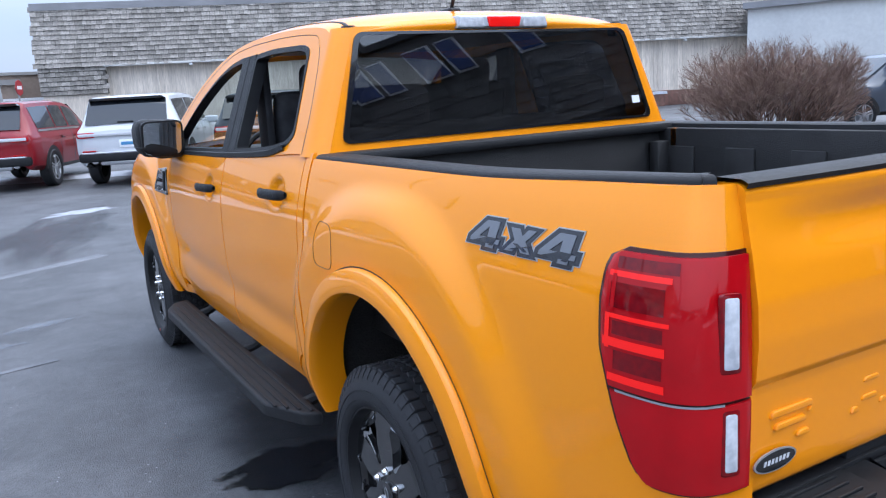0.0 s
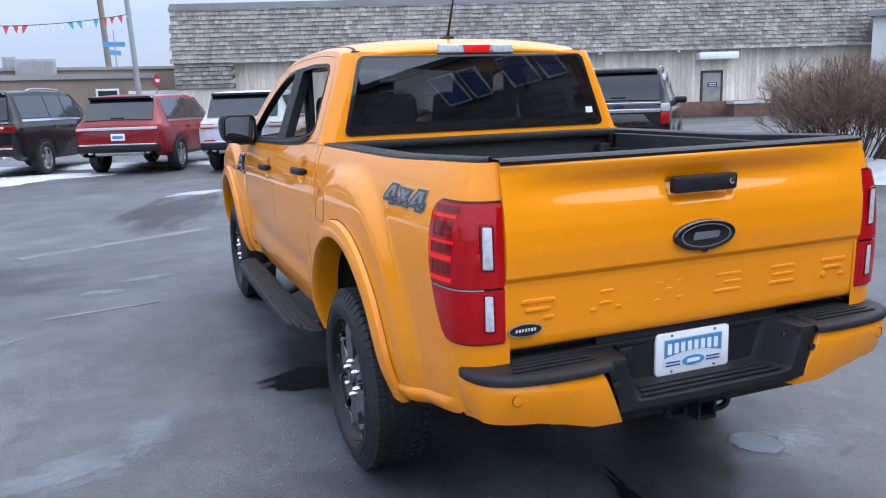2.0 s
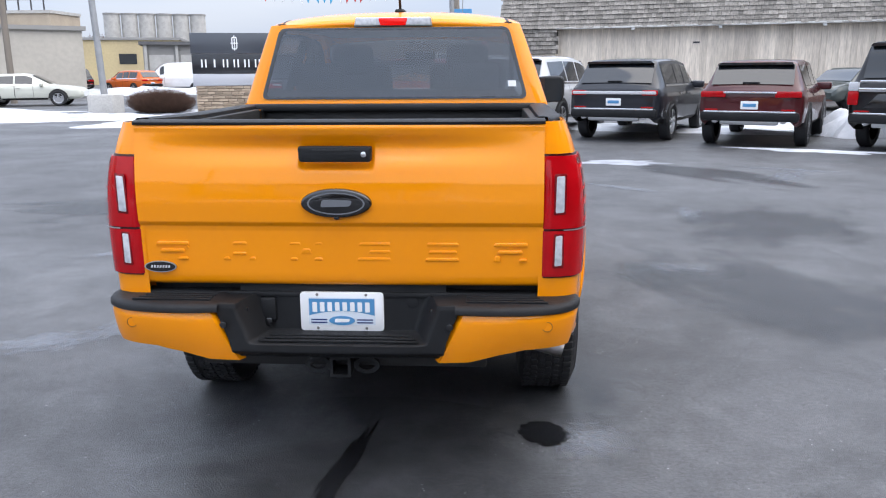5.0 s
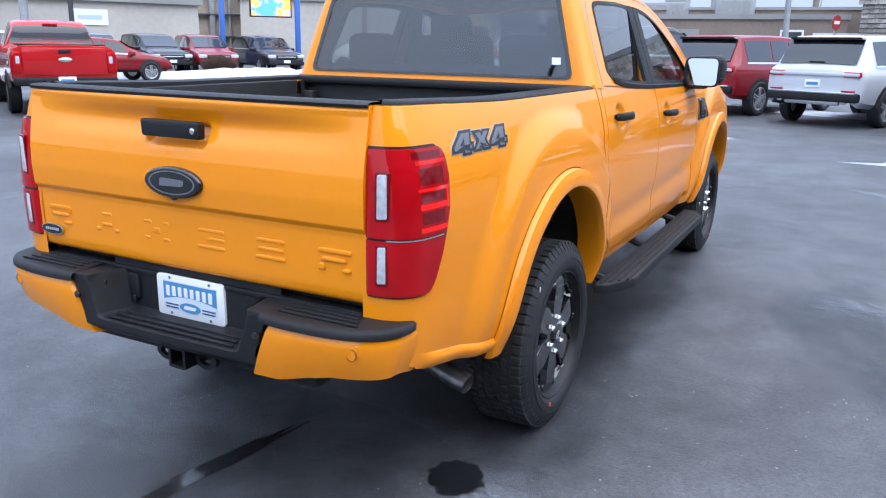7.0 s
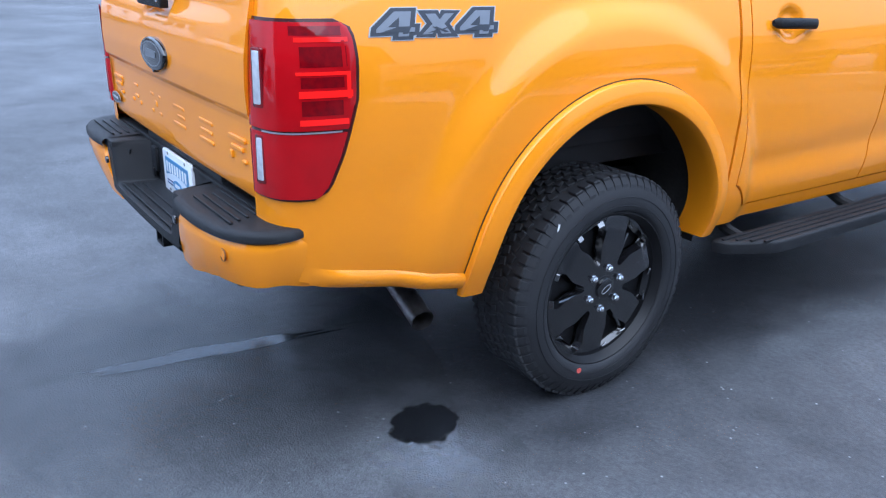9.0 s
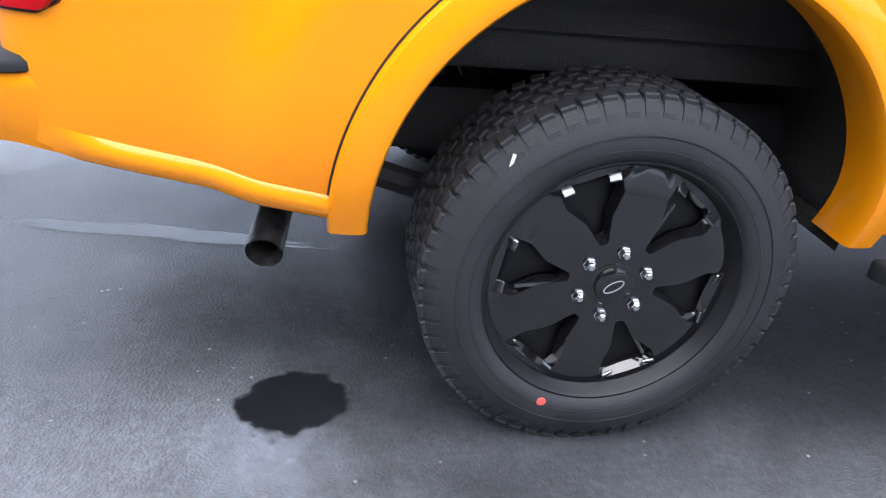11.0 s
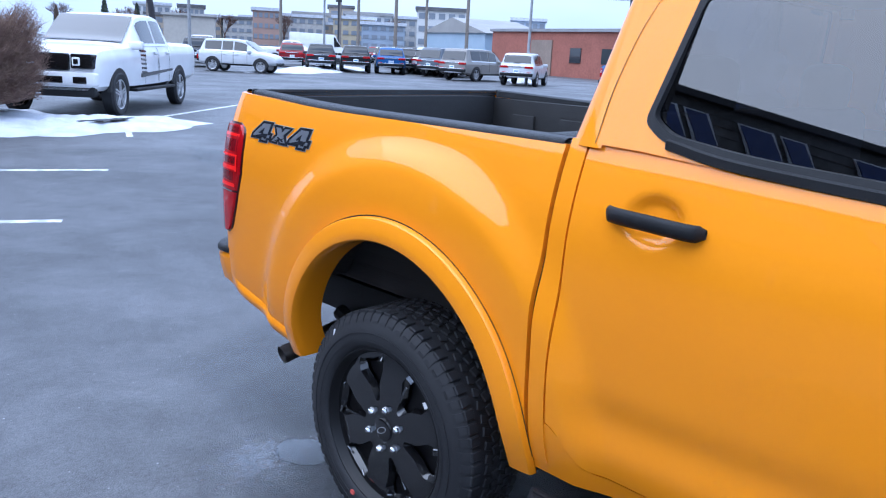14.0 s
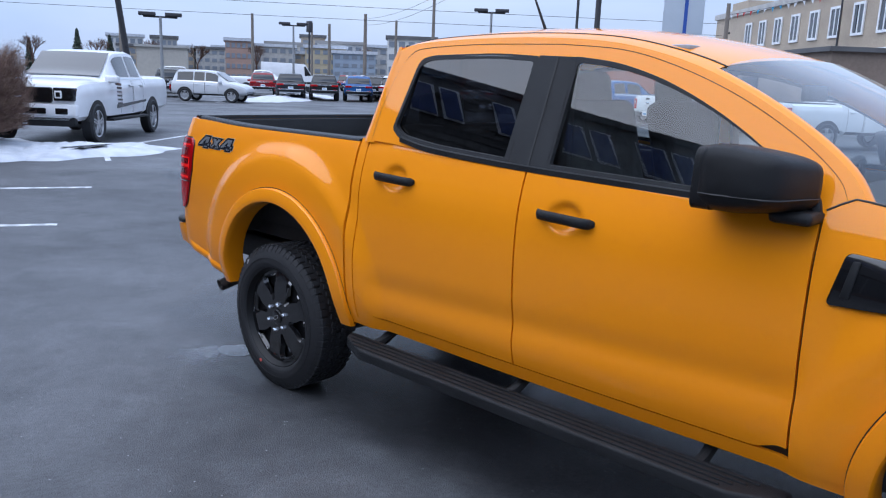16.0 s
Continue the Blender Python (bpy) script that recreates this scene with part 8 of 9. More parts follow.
for s in (1, -1):
    lampb = part("headlight", prism(bmesh.new(), rounded(rect(*sorted((s * 0.55, s * 0.95)), 0.90, 1.16), 0.03), fwd(yf - 0.14), 0, 0.19, 0.02), GLOSS_BLACK, car)
    part("headlight_lens", prism(bmesh.new(), rounded(rect(*sorted((s * 0.58, s * 0.72)), 0.95, 1.10), 0.02), fwd(yf), 0, 0.064, 0.01), WHITE_PAINT, lampb)
    part("lens_core", prism(bmesh.new(), rounded(rect(*sorted((s * 0.61, s * 0.69)), 0.98, 1.07), 0.01), fwd(yf), 0.05, 0.070, 0.004), GLOSS_BLACK, lampb)
    part("fog_lamp", prism(bmesh.new(), rounded(rect(*sorted((s * 0.58, s * 0.82)), 0.64, 0.76), 0.02), fwd(yf), 0, 0.07, 0.01), GLOSS_BLACK, car)
    for k in range(6):
        y0 = wb * 0.70 - 0.10 - k * 0.01
        z = 1.20 - k * 0.085
        part("side_stripe", prism(bmesh.new(), [(y0 - 0.26, z), (y0 + 0.02, z + 0.01), (y0 + 0.04, z + 0.05), (y0 - 0.26, z + 0.04)], lambda a, b, e: (s * (1.017 + e), a, b), -0.03, 0.003), GLOSS_BLACK, car)
    part("side_stripe", prism(bmesh.new(), [(0.5, 0.80), (2.5, 0.70), (2.5, 0.78), (0.5, 0.85)], lambda a, b, e: (s * (1.017 + e), a, b), -0.03, 0.003), GLOSS_BLACK, car)
    part("running_board", make_box(*sorted((s * 0.92, s * 1.10)), 0.6, 3.0, 0.44, 0.50, 0.015), BLACK_PLASTIC, car)

# front faces of the far row
def car_front(car, yf, w, belt, bar=CHROME):
    part("grille", prism(bmesh.new(), rounded(rect(-w * 0.52, w * 0.52, belt - 0.40, belt - 0.20), 0.05), fwd(yf - 0.10), 0, 0.13, 0.02), GLOSS_BLACK, car)
    part("grille_bar", prism(bmesh.new(), rounded(rect(-w * 0.46, w * 0.46, belt - 0.31, belt - 0.28), 0.01), fwd(yf), 0, 0.045, 0.005), bar, car)
    part("front_bumper", prism(bmesh.new(), rounded(rect(-w * 0.9, w * 0.9, 0.40, 0.56), 0.05), fwd(yf - 0.2), 0, 0.21, 0.03), BLACK_PLASTIC, car)
    part("number_plate", prism(bmesh.new(), rounded(rect(-0.15, 0.15, 0.50, 0.62), 0.01), fwd(yf), 0, 0.05, 0.004), PLATE_WHITE, car)
    for s in (1, -1):
        part("headlight", prism(bmesh.new(), rounded(rect(*sorted((s * w * 0.56, s * w * 0.90)), belt - 0.34, belt - 0.20), 0.03), fwd(yf - 0.22), 0, 0.24, 0.02), WHITE_LENS, car)


FAR_ROW = "cars facing the road across the way"
ROAD_ROW = ((-30.6, 9.2, P_RED), (-29.7, 12.1, P_SLATE), (-28.9, 14.6, P_CHARCOAL), (-27.9, 17.2, P_WHITE), (-26.4, 20.2, P_SLATE), (-25.1, 22.2, P_BLACK), (-23.9, 24.2, P_RED), (-22.4, 26.6, P_CHARCOAL), (-31.6, 6.2, P_SILVER))
for k, (x, y, bodym) in enumerate(ROAD_ROW):
    car, at, yr, yf = vehicle("parked_suv", "SUV parked facing the road across the way", "car", place(x - 2.4, y + 1.2, -120 + (k % 3) * 3), suv(4.7, 1.88, 1.68, 2.75), 2.75, 0.36, bodym,
                              [(-0.4, 0.5), (0.56, 1.16), (1.23, 1.95)], [(-0.85, -0.70, -1), (1.82, 2.56, 1)], group=FAR_ROW)
    car_front(car, yf, 0.94, 1.05)
ROAD_CARS = [
        (-22.2, 15.2, -20, 4.35, 2.65, suv(4.35, 1.8, 1.48, 2.65, 0.95, 0.5), P_RED, "dark red hatchback standing in the road", [(-0.3, 0.5), (0.56, 1.12), (1.18, 1.85)], [(-0.75, -0.42, -1), (1.75, 2.46, 1)]),
        (-21.9, 31.6, -72, 4.95, 2.76, sedan(4.95, 1.86, 1.44, 2.76), P_CREAM, "pale green older sedan parked by the road", [(0.28, 0.95), (1.02, 1.72)], [(-0.55, 0.0, -1), (1.70, 2.44, 1)]),
        (-23.5, 51.0, 62, 4.45, 2.66, suv(4.45, 1.8, 1.58, 2.66, 1.0, 0.45), P_ORANGE, "orange crossover parked across the road", [(-0.3, 0.5), (0.56, 1.12), (1.19, 1.88)], [(-0.8, -0.5, -1), (1.76, 2.48, 1)]),
]
LOT_CARS = [
        (-28.0, 50.0, 62, 4.9, 2.9, suv(4.9, 1.95, 1.72, 2.9), P_BLACK, "black SUV parked across the road", [(-0.4, 0.5), (0.56, 1.22), (1.29, 2.05)], [(-0.9, -0.72, -1), (1.92, 2.7, 1)]),
        (-33.5, 47.0, 62, 4.9, 2.9, suv(4.9, 1.95, 1.72, 2.9), P_CHARCOAL, "dark SUV parked across the road", [(-0.4, 0.5), (0.56, 1.22), (1.29, 2.05)], [(-0.9, -0.72, -1), (1.92, 2.7, 1)]),
        (-20.5, 53.5, 95, 5.4, 3.4, suv(5.4, 2.0, 2.1, 3.4, 1.2, 0.2), P_WHITE, "white van parked across the road", [(2.2, 2.5)], [(2.25, 3.18, 1)]),
        (-19.3, -36.6, 40, 4.1, 2.52, suv(4.1, 1.77, 1.65, 2.52, 1.02, 0.32), P_SILVER, "silver small SUV standing across the lot", [(-0.4, 0.45), (0.51, 1.06), (1.13, 1.78)], [(-0.7, -0.55, -1), (1.66, 2.35, 1)]),
]
for x, y, rz, L, wb, sts, bodym, label, wins, scr in ROAD_CARS + LOT_CARS:
    car, at, yr, yf = vehicle("parked_car", label, "car", place(x, y, rz), sts, wb, 0.345, bodym, wins, scr)
    if "SUV" in label or "cross" in label:
        suv_rear(car, yr, 0.9, 1.0, "blocks" if "silver" in label else "sides")

LOT_FAR = "cars parked at the far side of the lot"
for x, y, rz, bodym in ((-21.0, -42.0, 152, P_BLACK), (-28.2, -39.8, 145, P_CHARCOAL), (-30.0, -38.6, 143, P_BLACK), (-31.9, -37.4, 141, P_BLUE), (-30.3, -46.0, 146, P_RED), (-34.5, -38.8, 139, P_BLACK)):
    car, at, yr, yf = vehicle("parked_suv", "compact SUV parked tail outward across the lot", "car", place(x, y, rz), suv(4.6, 1.88, 1.66, 2.71), 2.71, 0.36, bodym,
                              [(-0.4, 0.5), (0.56, 1.14), (1.21, 1.92)], [(-0.85, -0.70, -1), (1.79, 2.52, 1)], group=LOT_FAR)
    suv_rear(car, yr, 0.94, 1.05, "sides")
ROW_EAST = "angled row of parked SUVs"
for k, (x, y) in enumerate(((-31.0, -30.2), (-33.2, -34.4), (-36.2, -38.6), (-39.0, -43.0), (-42.4, -47.8), (-45.8, -52.8), (-50.4, -59.2), (-55.0, -65.8), (-47.9, -56), (-44, -50.3), (-40.6, -45.4), (-37.6, -40.8), (-34.8, -36.6))):
    car, at, yr, yf = vehicle("parked_suv", "SUV in an angled row of parked cars", "car", place(x, y, 98), suv(5.0, 2.0, 1.78, 3.02), 3.02, 0.38,
                              (P_GREY, P_SLATE, P_CHARCOAL, P_BLACK, P_SILVER, P_RED, P_SILVER, P_RED, P_CHARCOAL, P_SLATE, P_BLACK, P_CHARCOAL, P_SILVER)[k], [(-0.4, 0.5), (0.56, 1.27), (1.34, 2.1)],
                              [(-0.9, -0.74, -1), (2.0, 2.8, 1)], group=ROW_EAST)
    suv_rear(car, yr, 1.0, 1.05, "sides")
car, at, yr, yf = vehicle("parked_suv", "silver compact SUV parked near the brick building", "car", place(-30.6, -25.6, 118), suv(4.6, 1.87, 1.68, 2.69), 2.69, 0.36, P_SILVER, [(-0.4, 0.5), (0.56, 1.14), (1.21, 1.92)], [(-0.85, -0.70, -1), (1.79, 2.52, 1)])
suv_rear(car, yr, 0.93, 1.05, "sides")
for x, y, rz, bodym, label in ((-26.6, -16.0, 62, P_BLUE, "blue mid-size pickup parked across the lot"), (-24.2, -10.6, 60, P_WHITE, "white pickup parked across the lot"), (-21.5, -5.2, 60, P_WHITE, "white full-size pickup parked across the lot"),
                               (-33.5, -53.0, 55, P_WHITE, "white pickup behind the far cars"), (-26.8, -52.0, -30, P_WHITE, "white pickup facing the lot")):
    car, at, yr, yf = vehicle("parked_pickup", label, "pickup truck", place(x, y, rz), pickup(5.5, 1.92, 1.86, 3.35, 1.22, 1.30), 3.35, 0.40, bodym, [(0.72, 1.24), (1.34, 2.0)], [(0.505, 0.585, -1), (1.91, 2.63, 1)])
    pickup_rear(car, yr, 0.96, 1.30, 0.36, bodym)
van = thing("box_van", "white delivery van parked behind the lot", "van", m=place(-43.5, -61.0, 52))
part("body", prism(bmesh.new(), rounded([(-2.6, 0.5), (2.9, 0.5), (2.9, 1.15), (2.2, 1.45), (1.5, 2.6), (-2.6, 2.7)], 0.15), lambda a, b, d: (d, a, b), -1.0, 1.0, 0.05), P_WHITE, van)
part("windscreen", prism(bmesh.new(), [(1.45, 2.35), (1.55, 2.40), (2.10, 1.55), (1.5, 1.5)], lambda a, b, d: (d, a, b), -1.02, 1.02), FAR_GLASS, van)
for s in (1, -1):
    for y in (-1.7, 1.9):
        car_wheel(van, s * 0.98, y, 0.36, RIM_DARK)


# ---- signs, poles, planting ----
m = Matrix.Translation((-8.75, 20.95, 0)) @ Matrix.Rotation(radians(14), 4, "Z")
sign = thing("dealer_sign", "dark monument sign with pale lettering on a stone base", "sign", m=m)
SIGN_DARK = material("sign_charcoal", (0.055, 0.062, 0.075), 0.3, 0, 0.3)
SIGN_BLACK = material("sign_black", (0.012, 0.013, 0.016), 0.25, 0, 0.3)
SIGN_SILVER = material("sign_silver", (0.42, 0.43, 0.46), 0.4, 0.2)
part("upper_panel", make_box(0.0, 2.72, 0.0, 0.42, 2.02, 2.64, 0.01), SIGN_DARK, sign)
part("lower_panel", make_box(0.02, 2.70, -0.01, 0.42, 1.40, 2.01, 0.01), SIGN_BLACK, sign)
part("silver_strip", make_box(0.02, 2.70, -0.02, 0.42, 1.04, 1.39, 0.01), SIGN_SILVER, sign)
part("base_core", make_box(0.12, 2.62, 0.04, 0.40, 0.0, 1.04), material("stone_joint", (0.12, 0.10, 0.085), 0.9), sign)
part("emblem_frame", sheet(bmesh.new(), rounded(rect(1.25, 1.42, 2.14, 2.52), 0.06), [rounded(rect(1.28, 1.39, 2.17, 2.49), 0.045)], lambda a, b, d: (a, -0.015 + d, b), 0.02), WHITE_PAINT, sign)
part("emblem_bar", make_box(1.322, 1.348, -0.014, 0.01, 2.10, 2.56), WHITE_PAINT, sign)
part("emblem_bar", make_box(1.22, 1.45, -0.013, 0.01, 2.318, 2.342), WHITE_PAINT, sign)
PAIR = ((0, 0, .24, 1), (.70, 0, .94, 1))
MARKS = (PAIR, ((.3, 0, .58, 1),), PAIR, PAIR, PAIR, PAIR, PAIR)
for k, strokes in enumerate(MARKS):
    bm = bmesh.new()
    for a0, b0, a1, b1 in strokes:
        x = 0.30 + k * 0.325
        box(bm, x + 0.17 * a0, x + 0.17 * a1, -0.03, 0.0, 1.60 + 0.24 * b0, 1.60 + 0.24 * b1)
    part("sign_mark", bm, WHITE_PAINT, sign)

# utility poles, light posts
WOOD_POLE = material("pole_wood", (0.22, 0.19, 0.16), 0.85, 0, 0, (0.16, 0.14, 0.12), 4, 0.4, 40, stretch=(1, 1, 0.1))
def pole(name, label, x, y, h, r, mat, lean=(0, 0), arms=(), category="pole"):
    p = thing(name, label, category, m=Matrix.Translation((x, y, 0)))
    part("shaft", tube(bmesh.new(), [(0, 0, 0), (lean[0], lean[1], h)], [r, r * 0.75], 10), mat, p)
    for z, w, yaw in arms:
        part("crossarm", box(bmesh.new(), -w / 2, w / 2, -0.05, 0.05, -0.05, 0.05, 0.01, 1, Matrix.Translation((lean[0] * z / h, lean[1] * z / h, z)) @ Matrix.Rotation(radians(yaw), 4, "Z")), WOOD_POLE, p)
    return p


def area_light(x, y, h, yaw, base=False, label="tall steel parking-lot light with twin heads"):
    p = thing("parking_light", label, "lamp post", m=Matrix.Translation((x, y, 0)) @ Matrix.Rotation(radians(yaw), 4, "Z"))
    part("shaft", tube(bmesh.new(), [(0, 0, 0), (0, 0, h)], [0.09, 0.06], 10), STEEL_PAINT, p)
    part("bar", make_box(-0.75, 0.75, -0.04, 0.04, h - 0.04, h + 0.04), DARK_STEEL, p)
    for s in (1, -1):
        part("lamp_head", box(bmesh.new(), s * 0.2 - 0.0, s * 0.95, -0.22, 0.22, h + 0.04, h + 0.20, 0.03, 1) if s > 0 else make_box(-0.95, -0.2, -0.22, 0.22, h + 0.04, h + 0.20, 0.03), DARK_STEEL, p)
    if base:
        part("concrete_base", box(bmesh.new(), -0.42, 0.42, -0.42, 0.42, 0, 0.85, 0.03), CONCRETE, p)
    return p


part("concrete_base", make_box(-0.42, 0.42, -0.42, 0.42, 0, 0.78, 0.04), CONCRETE,
     pole("light_post", "grey steel light post on a pale concrete block", -11.9, 21.6, 9.0, 0.11, STEEL_PAINT, (-0.35, 0), category="lamp post"))
pole("utility_pole", "weathered wooden utility pole", -1.7, 53.0, 11, 0.22, WOOD_POLE, (-0.3, 0), ((9.5, 2.4, 20),), "utility pole")
pole("steel_pole", "grey steel pole holding pennant lines", -0.82, 26.4, 8.5, 0.10, STEEL_PAINT, (-0.25, 0))
pole("utility_pole", "weathered wooden utility pole", -23.0, 34.7, 10, 0.16, WOOD_POLE, (0, 0), ((9.0, 2.2, 70),), "utility pole")
pole("light_post", "pale steel light post by the wall", -30.9, 20.1, 9, 0.20, STEEL_PAINT)
pole("light_post", "dark steel post by the wall", -29.8, 21.6, 8, 0.12, DARK_STEEL)
pole("light_post", "thick pale post by the road", -26.0, 11.9, 9, 0.26, STEEL_PAINT)
area_light(-15.4, -32.2, 3.95, -28)
area_light(-29.4, -41.1, 4.75, -36)
area_light(-31.3, -25.7, 5.3, -50)
area_light(-49.5, -13.0, 6.4, -73)
area_light(-60.0, -24.0, 6.0, -67)
pole("leaning_pole", "dark leaning utility pole", -10.0, -23.8, 8.5, 0.11, DARK_STEEL, (1.3, 0.4), category="utility pole")
for x, y, h, r in ((-49.6, -57.0, 7.6, 0.2), (-62, -78, 8.0, 0.22), (-40.0, -38.5, 7.5, 0.14), (-21.7, -13.6, 7.0, 0.06), (-17.9, -10.3, 7.0, 0.10), (-34, -76, 8, 0.16), (-52, -80, 8.5, 0.2), (-66, -70, 8.5, 0.2), (-70, -92, 9, 0.2), (-45, -12, 6.8, 0.07), (-39.5, -16.0, 6.2, 0.14)):
    pole("utility_pole", "distant wooden utility pole with crossarm", x, y, h, r, WOOD_POLE if r > 0.12 else DARK_STEEL, (0, 0), ((h - 0.5, 2.0, 50),) if r > 0.19 else (), "utility pole")
signal = thing("traffic_light", "black traffic signal on a far pole", "traffic light", m=Matrix.Translation((-52, -69, 0)))
part("shaft", tube(bmesh.new(), [(0, 0, 0), (0, 0, 7.4)], 0.1, 8), DARK_STEEL, signal)
part("head", make_box(-0.25, 0.25, -0.25, 0.25, 6.2, 7.4, 0.05), DARK_STEEL, signal)

# pylon of the dealership
m = Matrix.Translation((-23.5, -10.4, 0)) @ Matrix.Rotation(radians(117), 4, "Z")
pylon = thing("pylon_sign", "tall white pylon sign with a blue stripe", "sign", m=m)
part("column", make_box(-0.68, 0.68, -0.3, 0.3, 0, 7.5, 0.03), material("pylon_white", (0.42, 0.47, 0.53), 0.4, 0, 0.2, (0.38, 0.43, 0.49), 1), pylon)
part("stripe", make_box(0.02, 0.14, -0.31, -0.29, 0, 7.5), material("pylon_blue", (0.02, 0.07, 0.32), 0.4), pylon)
# used car sign across the road
m = Matrix.Translation((-25.5, 26.4, 0)) @ Matrix.Rotation(radians(52), 4, "Z")
used = thing("used_car_sign", "blue-framed used car sign with a bright screen", "sign", m=m)
FRAME_BLUE = material("frame_blue", (0.03, 0.12, 0.42), 0.45, 0, 0.2)
for x in (0.0, 3.6):
    part("post", make_box(x - 0.12, x + 0.12, -0.1, 0.1, 0, 4.5, 0.02), FRAME_BLUE, used)
part("crossbar", make_box(0, 3.6, -0.08, 0.08, 3.55, 3.68), FRAME_BLUE, used)
board = part("sign_board", make_box(-0.1, 3.7, -0.12, 0.12, 3.70, 5.2, 0.02), WHITE_PAINT, used)
bm = letters("USED CARS & TRUCKS", 0.36, 0.02)
bmesh.ops.transform(bm, matrix=Matrix.Translation((1.8, -0.135, 3.92)) @ Matrix.Rotation(radians(90), 4, "X"), verts=bm.verts)
part("sign_lettering", bm, BRICK_RED, board, "red lettering", flat=True)
for k in range(8):
    part("name_bar", make_box(0.1 + k * 0.43, 0.44 + k * 0.43, -0.135, -0.11, 4.25, 4.95), FRAME_BLUE, board)
scr = part("led_screen", make_box(1.3, 3.3, -0.12, 0.05, 2.55, 3.45, 0.02), SEAL, used, "bright advertising screen")
screen_mat = material("screen_picture", (0.10, 0.36, 0.85), 0.4, color2=(0.95, 0.42, 0.05), scale=1.6, lo=0.45, hi=0.55)
b_ = screen_mat.node_tree.nodes["Principled BSDF"]
screen_mat.node_tree.links.new(b_.inputs["Base Color"].links[0].from_socket, b_.inputs["Emission Color"])
b_.inputs["Emission Strength"].default_value = 0.35
part("screen_face", make_box(1.36, 3.24, -0.135, -0.12, 2.61, 3.39), screen_mat, scr)

# street sign and hydrant-like post by the shingled building
p = pole("street_sign", "blue street name signs on a slim post", -1.35, 50.0, 6.0, 0.04, STEEL_PAINT, category="street sign")
for z, yaw in ((5.2, 10), (4.7, 60)):
    part("name_plate", box(bmesh.new(), -0.6, 0.6, -0.02, 0.02, -0.14, 0.14, 0, 1, Matrix.Translation((0, 0, z)) @ Matrix.Rotation(radians(yaw), 4, "Z")), PLATE_BLUE, p)
p = pole("warning_post", "red warning sign on a post", 0.15, 36.0, 2.6, 0.05, STEEL_PAINT, category="street sign")
turned = Matrix.Rotation(radians(62), 4, "Z")
disc = part("disc", prism(bmesh.new(), ellipse(0, 2.6, 0.33, 0.33, 8), lambda a, b, d: turned @ Vector((a, d - 0.05, b)), -0.015, 0.015), material("sign_red", (0.30, 0.025, 0.03), 0.5), p)
part("word_bar", prism(bmesh.new(), [(-0.2, 2.53), (0.2, 2.53), (0.2, 2.67), (-0.2, 2.67)], lambda a, b, d: turned @ Vector((a, d - 0.068, b)), -0.004, 0.002), WHITE_PAINT, disc)

# wires and pennants
def wire(a, b, sag, r=0.012, name="overhead_wire", label="thin black overhead wire"):
    a, b = Vector(a), Vector(b)
    pts = [a.lerp(b, t) + Vector((0, 0, -sag * 4 * t * (1 - t))) for t in (k / 16 for k in range(17))]
    return tagged(part(name, tube(bmesh.new(), pts, r, 5), DARK_STEEL), label, "wire")


for a, b, sag in (((-1.7, 53, 9.5), (-60, 60, 11.5), 1.5), ((-1.7, 53, 9.0), (-60, 60, 10.8), 1.5), ((-1.7, 53, 10), (40, 52, 13), 1.0),
                  ((-7.5, -50.0, 5.75), (-39.0, -16.0, 5.1), 0.12), ((-7.5, -50.0, 4.95), (-39.0, -16.0, 4.5), 0.10), ((-9, -24, 6.2), (12, -45, 9), 0.5), ((-9, -24, 4.6), (12, -45, 7), 0.5), ((-49.6, -57, 7.2), (-21.7, -13.6, 8.0), 1.0), ((-49.6, -57, 6.6), (-17.9, -10.3, 7.0), 1.0), ((-23, 34.7, 9), (-60, 75, 9), 0.8)):
    wire(a, b, sag)
PEN = [material("pennant_red", (0.50, 0.06, 0.06), 0.6), material("pennant_blue", (0.05, 0.30, 0.50), 0.6), material("pennant_white", (0.60, 0.62, 0.66), 0.6)]
for a, b, sag, n_pen in (((-0.85, 26.4, 4.55), (-11.9, 21.6, 4.9), 0.75, 44), ((-11.9, 21.6, 4.9), (-26, 17, 6.0), 0.7, 44), ((-0.85, 26.4, 5.6), (-11.9, 21.6, 6.9), 0.5, 30), ((-39.5, -16.0, 5.6), (-30, 6.0, 9.0), 0.5, 50)):
    line = wire(a, b, sag, 0.012, "pennant_line", "sagging line of red white and blue pennants")
    av, bv = Vector(a), Vector(b)
    dirv = (bv - av).normalized()
    for k in range(n_pen):
        t = (k + 0.5) / n_pen
        p = av.lerp(bv, t) + Vector((0, 0, -sag * 4 * t * (1 - t)))
        w, hgt, sw = 0.085, 0.22 + 0.05 * rnd.random(), rnd.uniform(-0.10, 0.10)
        bm = bmesh.new()
        prism(bm, [(-w, 0), (w, 0), (sw, -hgt)], lambda c, d, e: (p.x + dirv.x * c + e, p.y + dirv.y * c + e, p.z + d), -0.004, 0.004)
        part("pennant", bm, PEN[(k // 4) % 3] if k % 5 else PEN[2], line, flat=True)

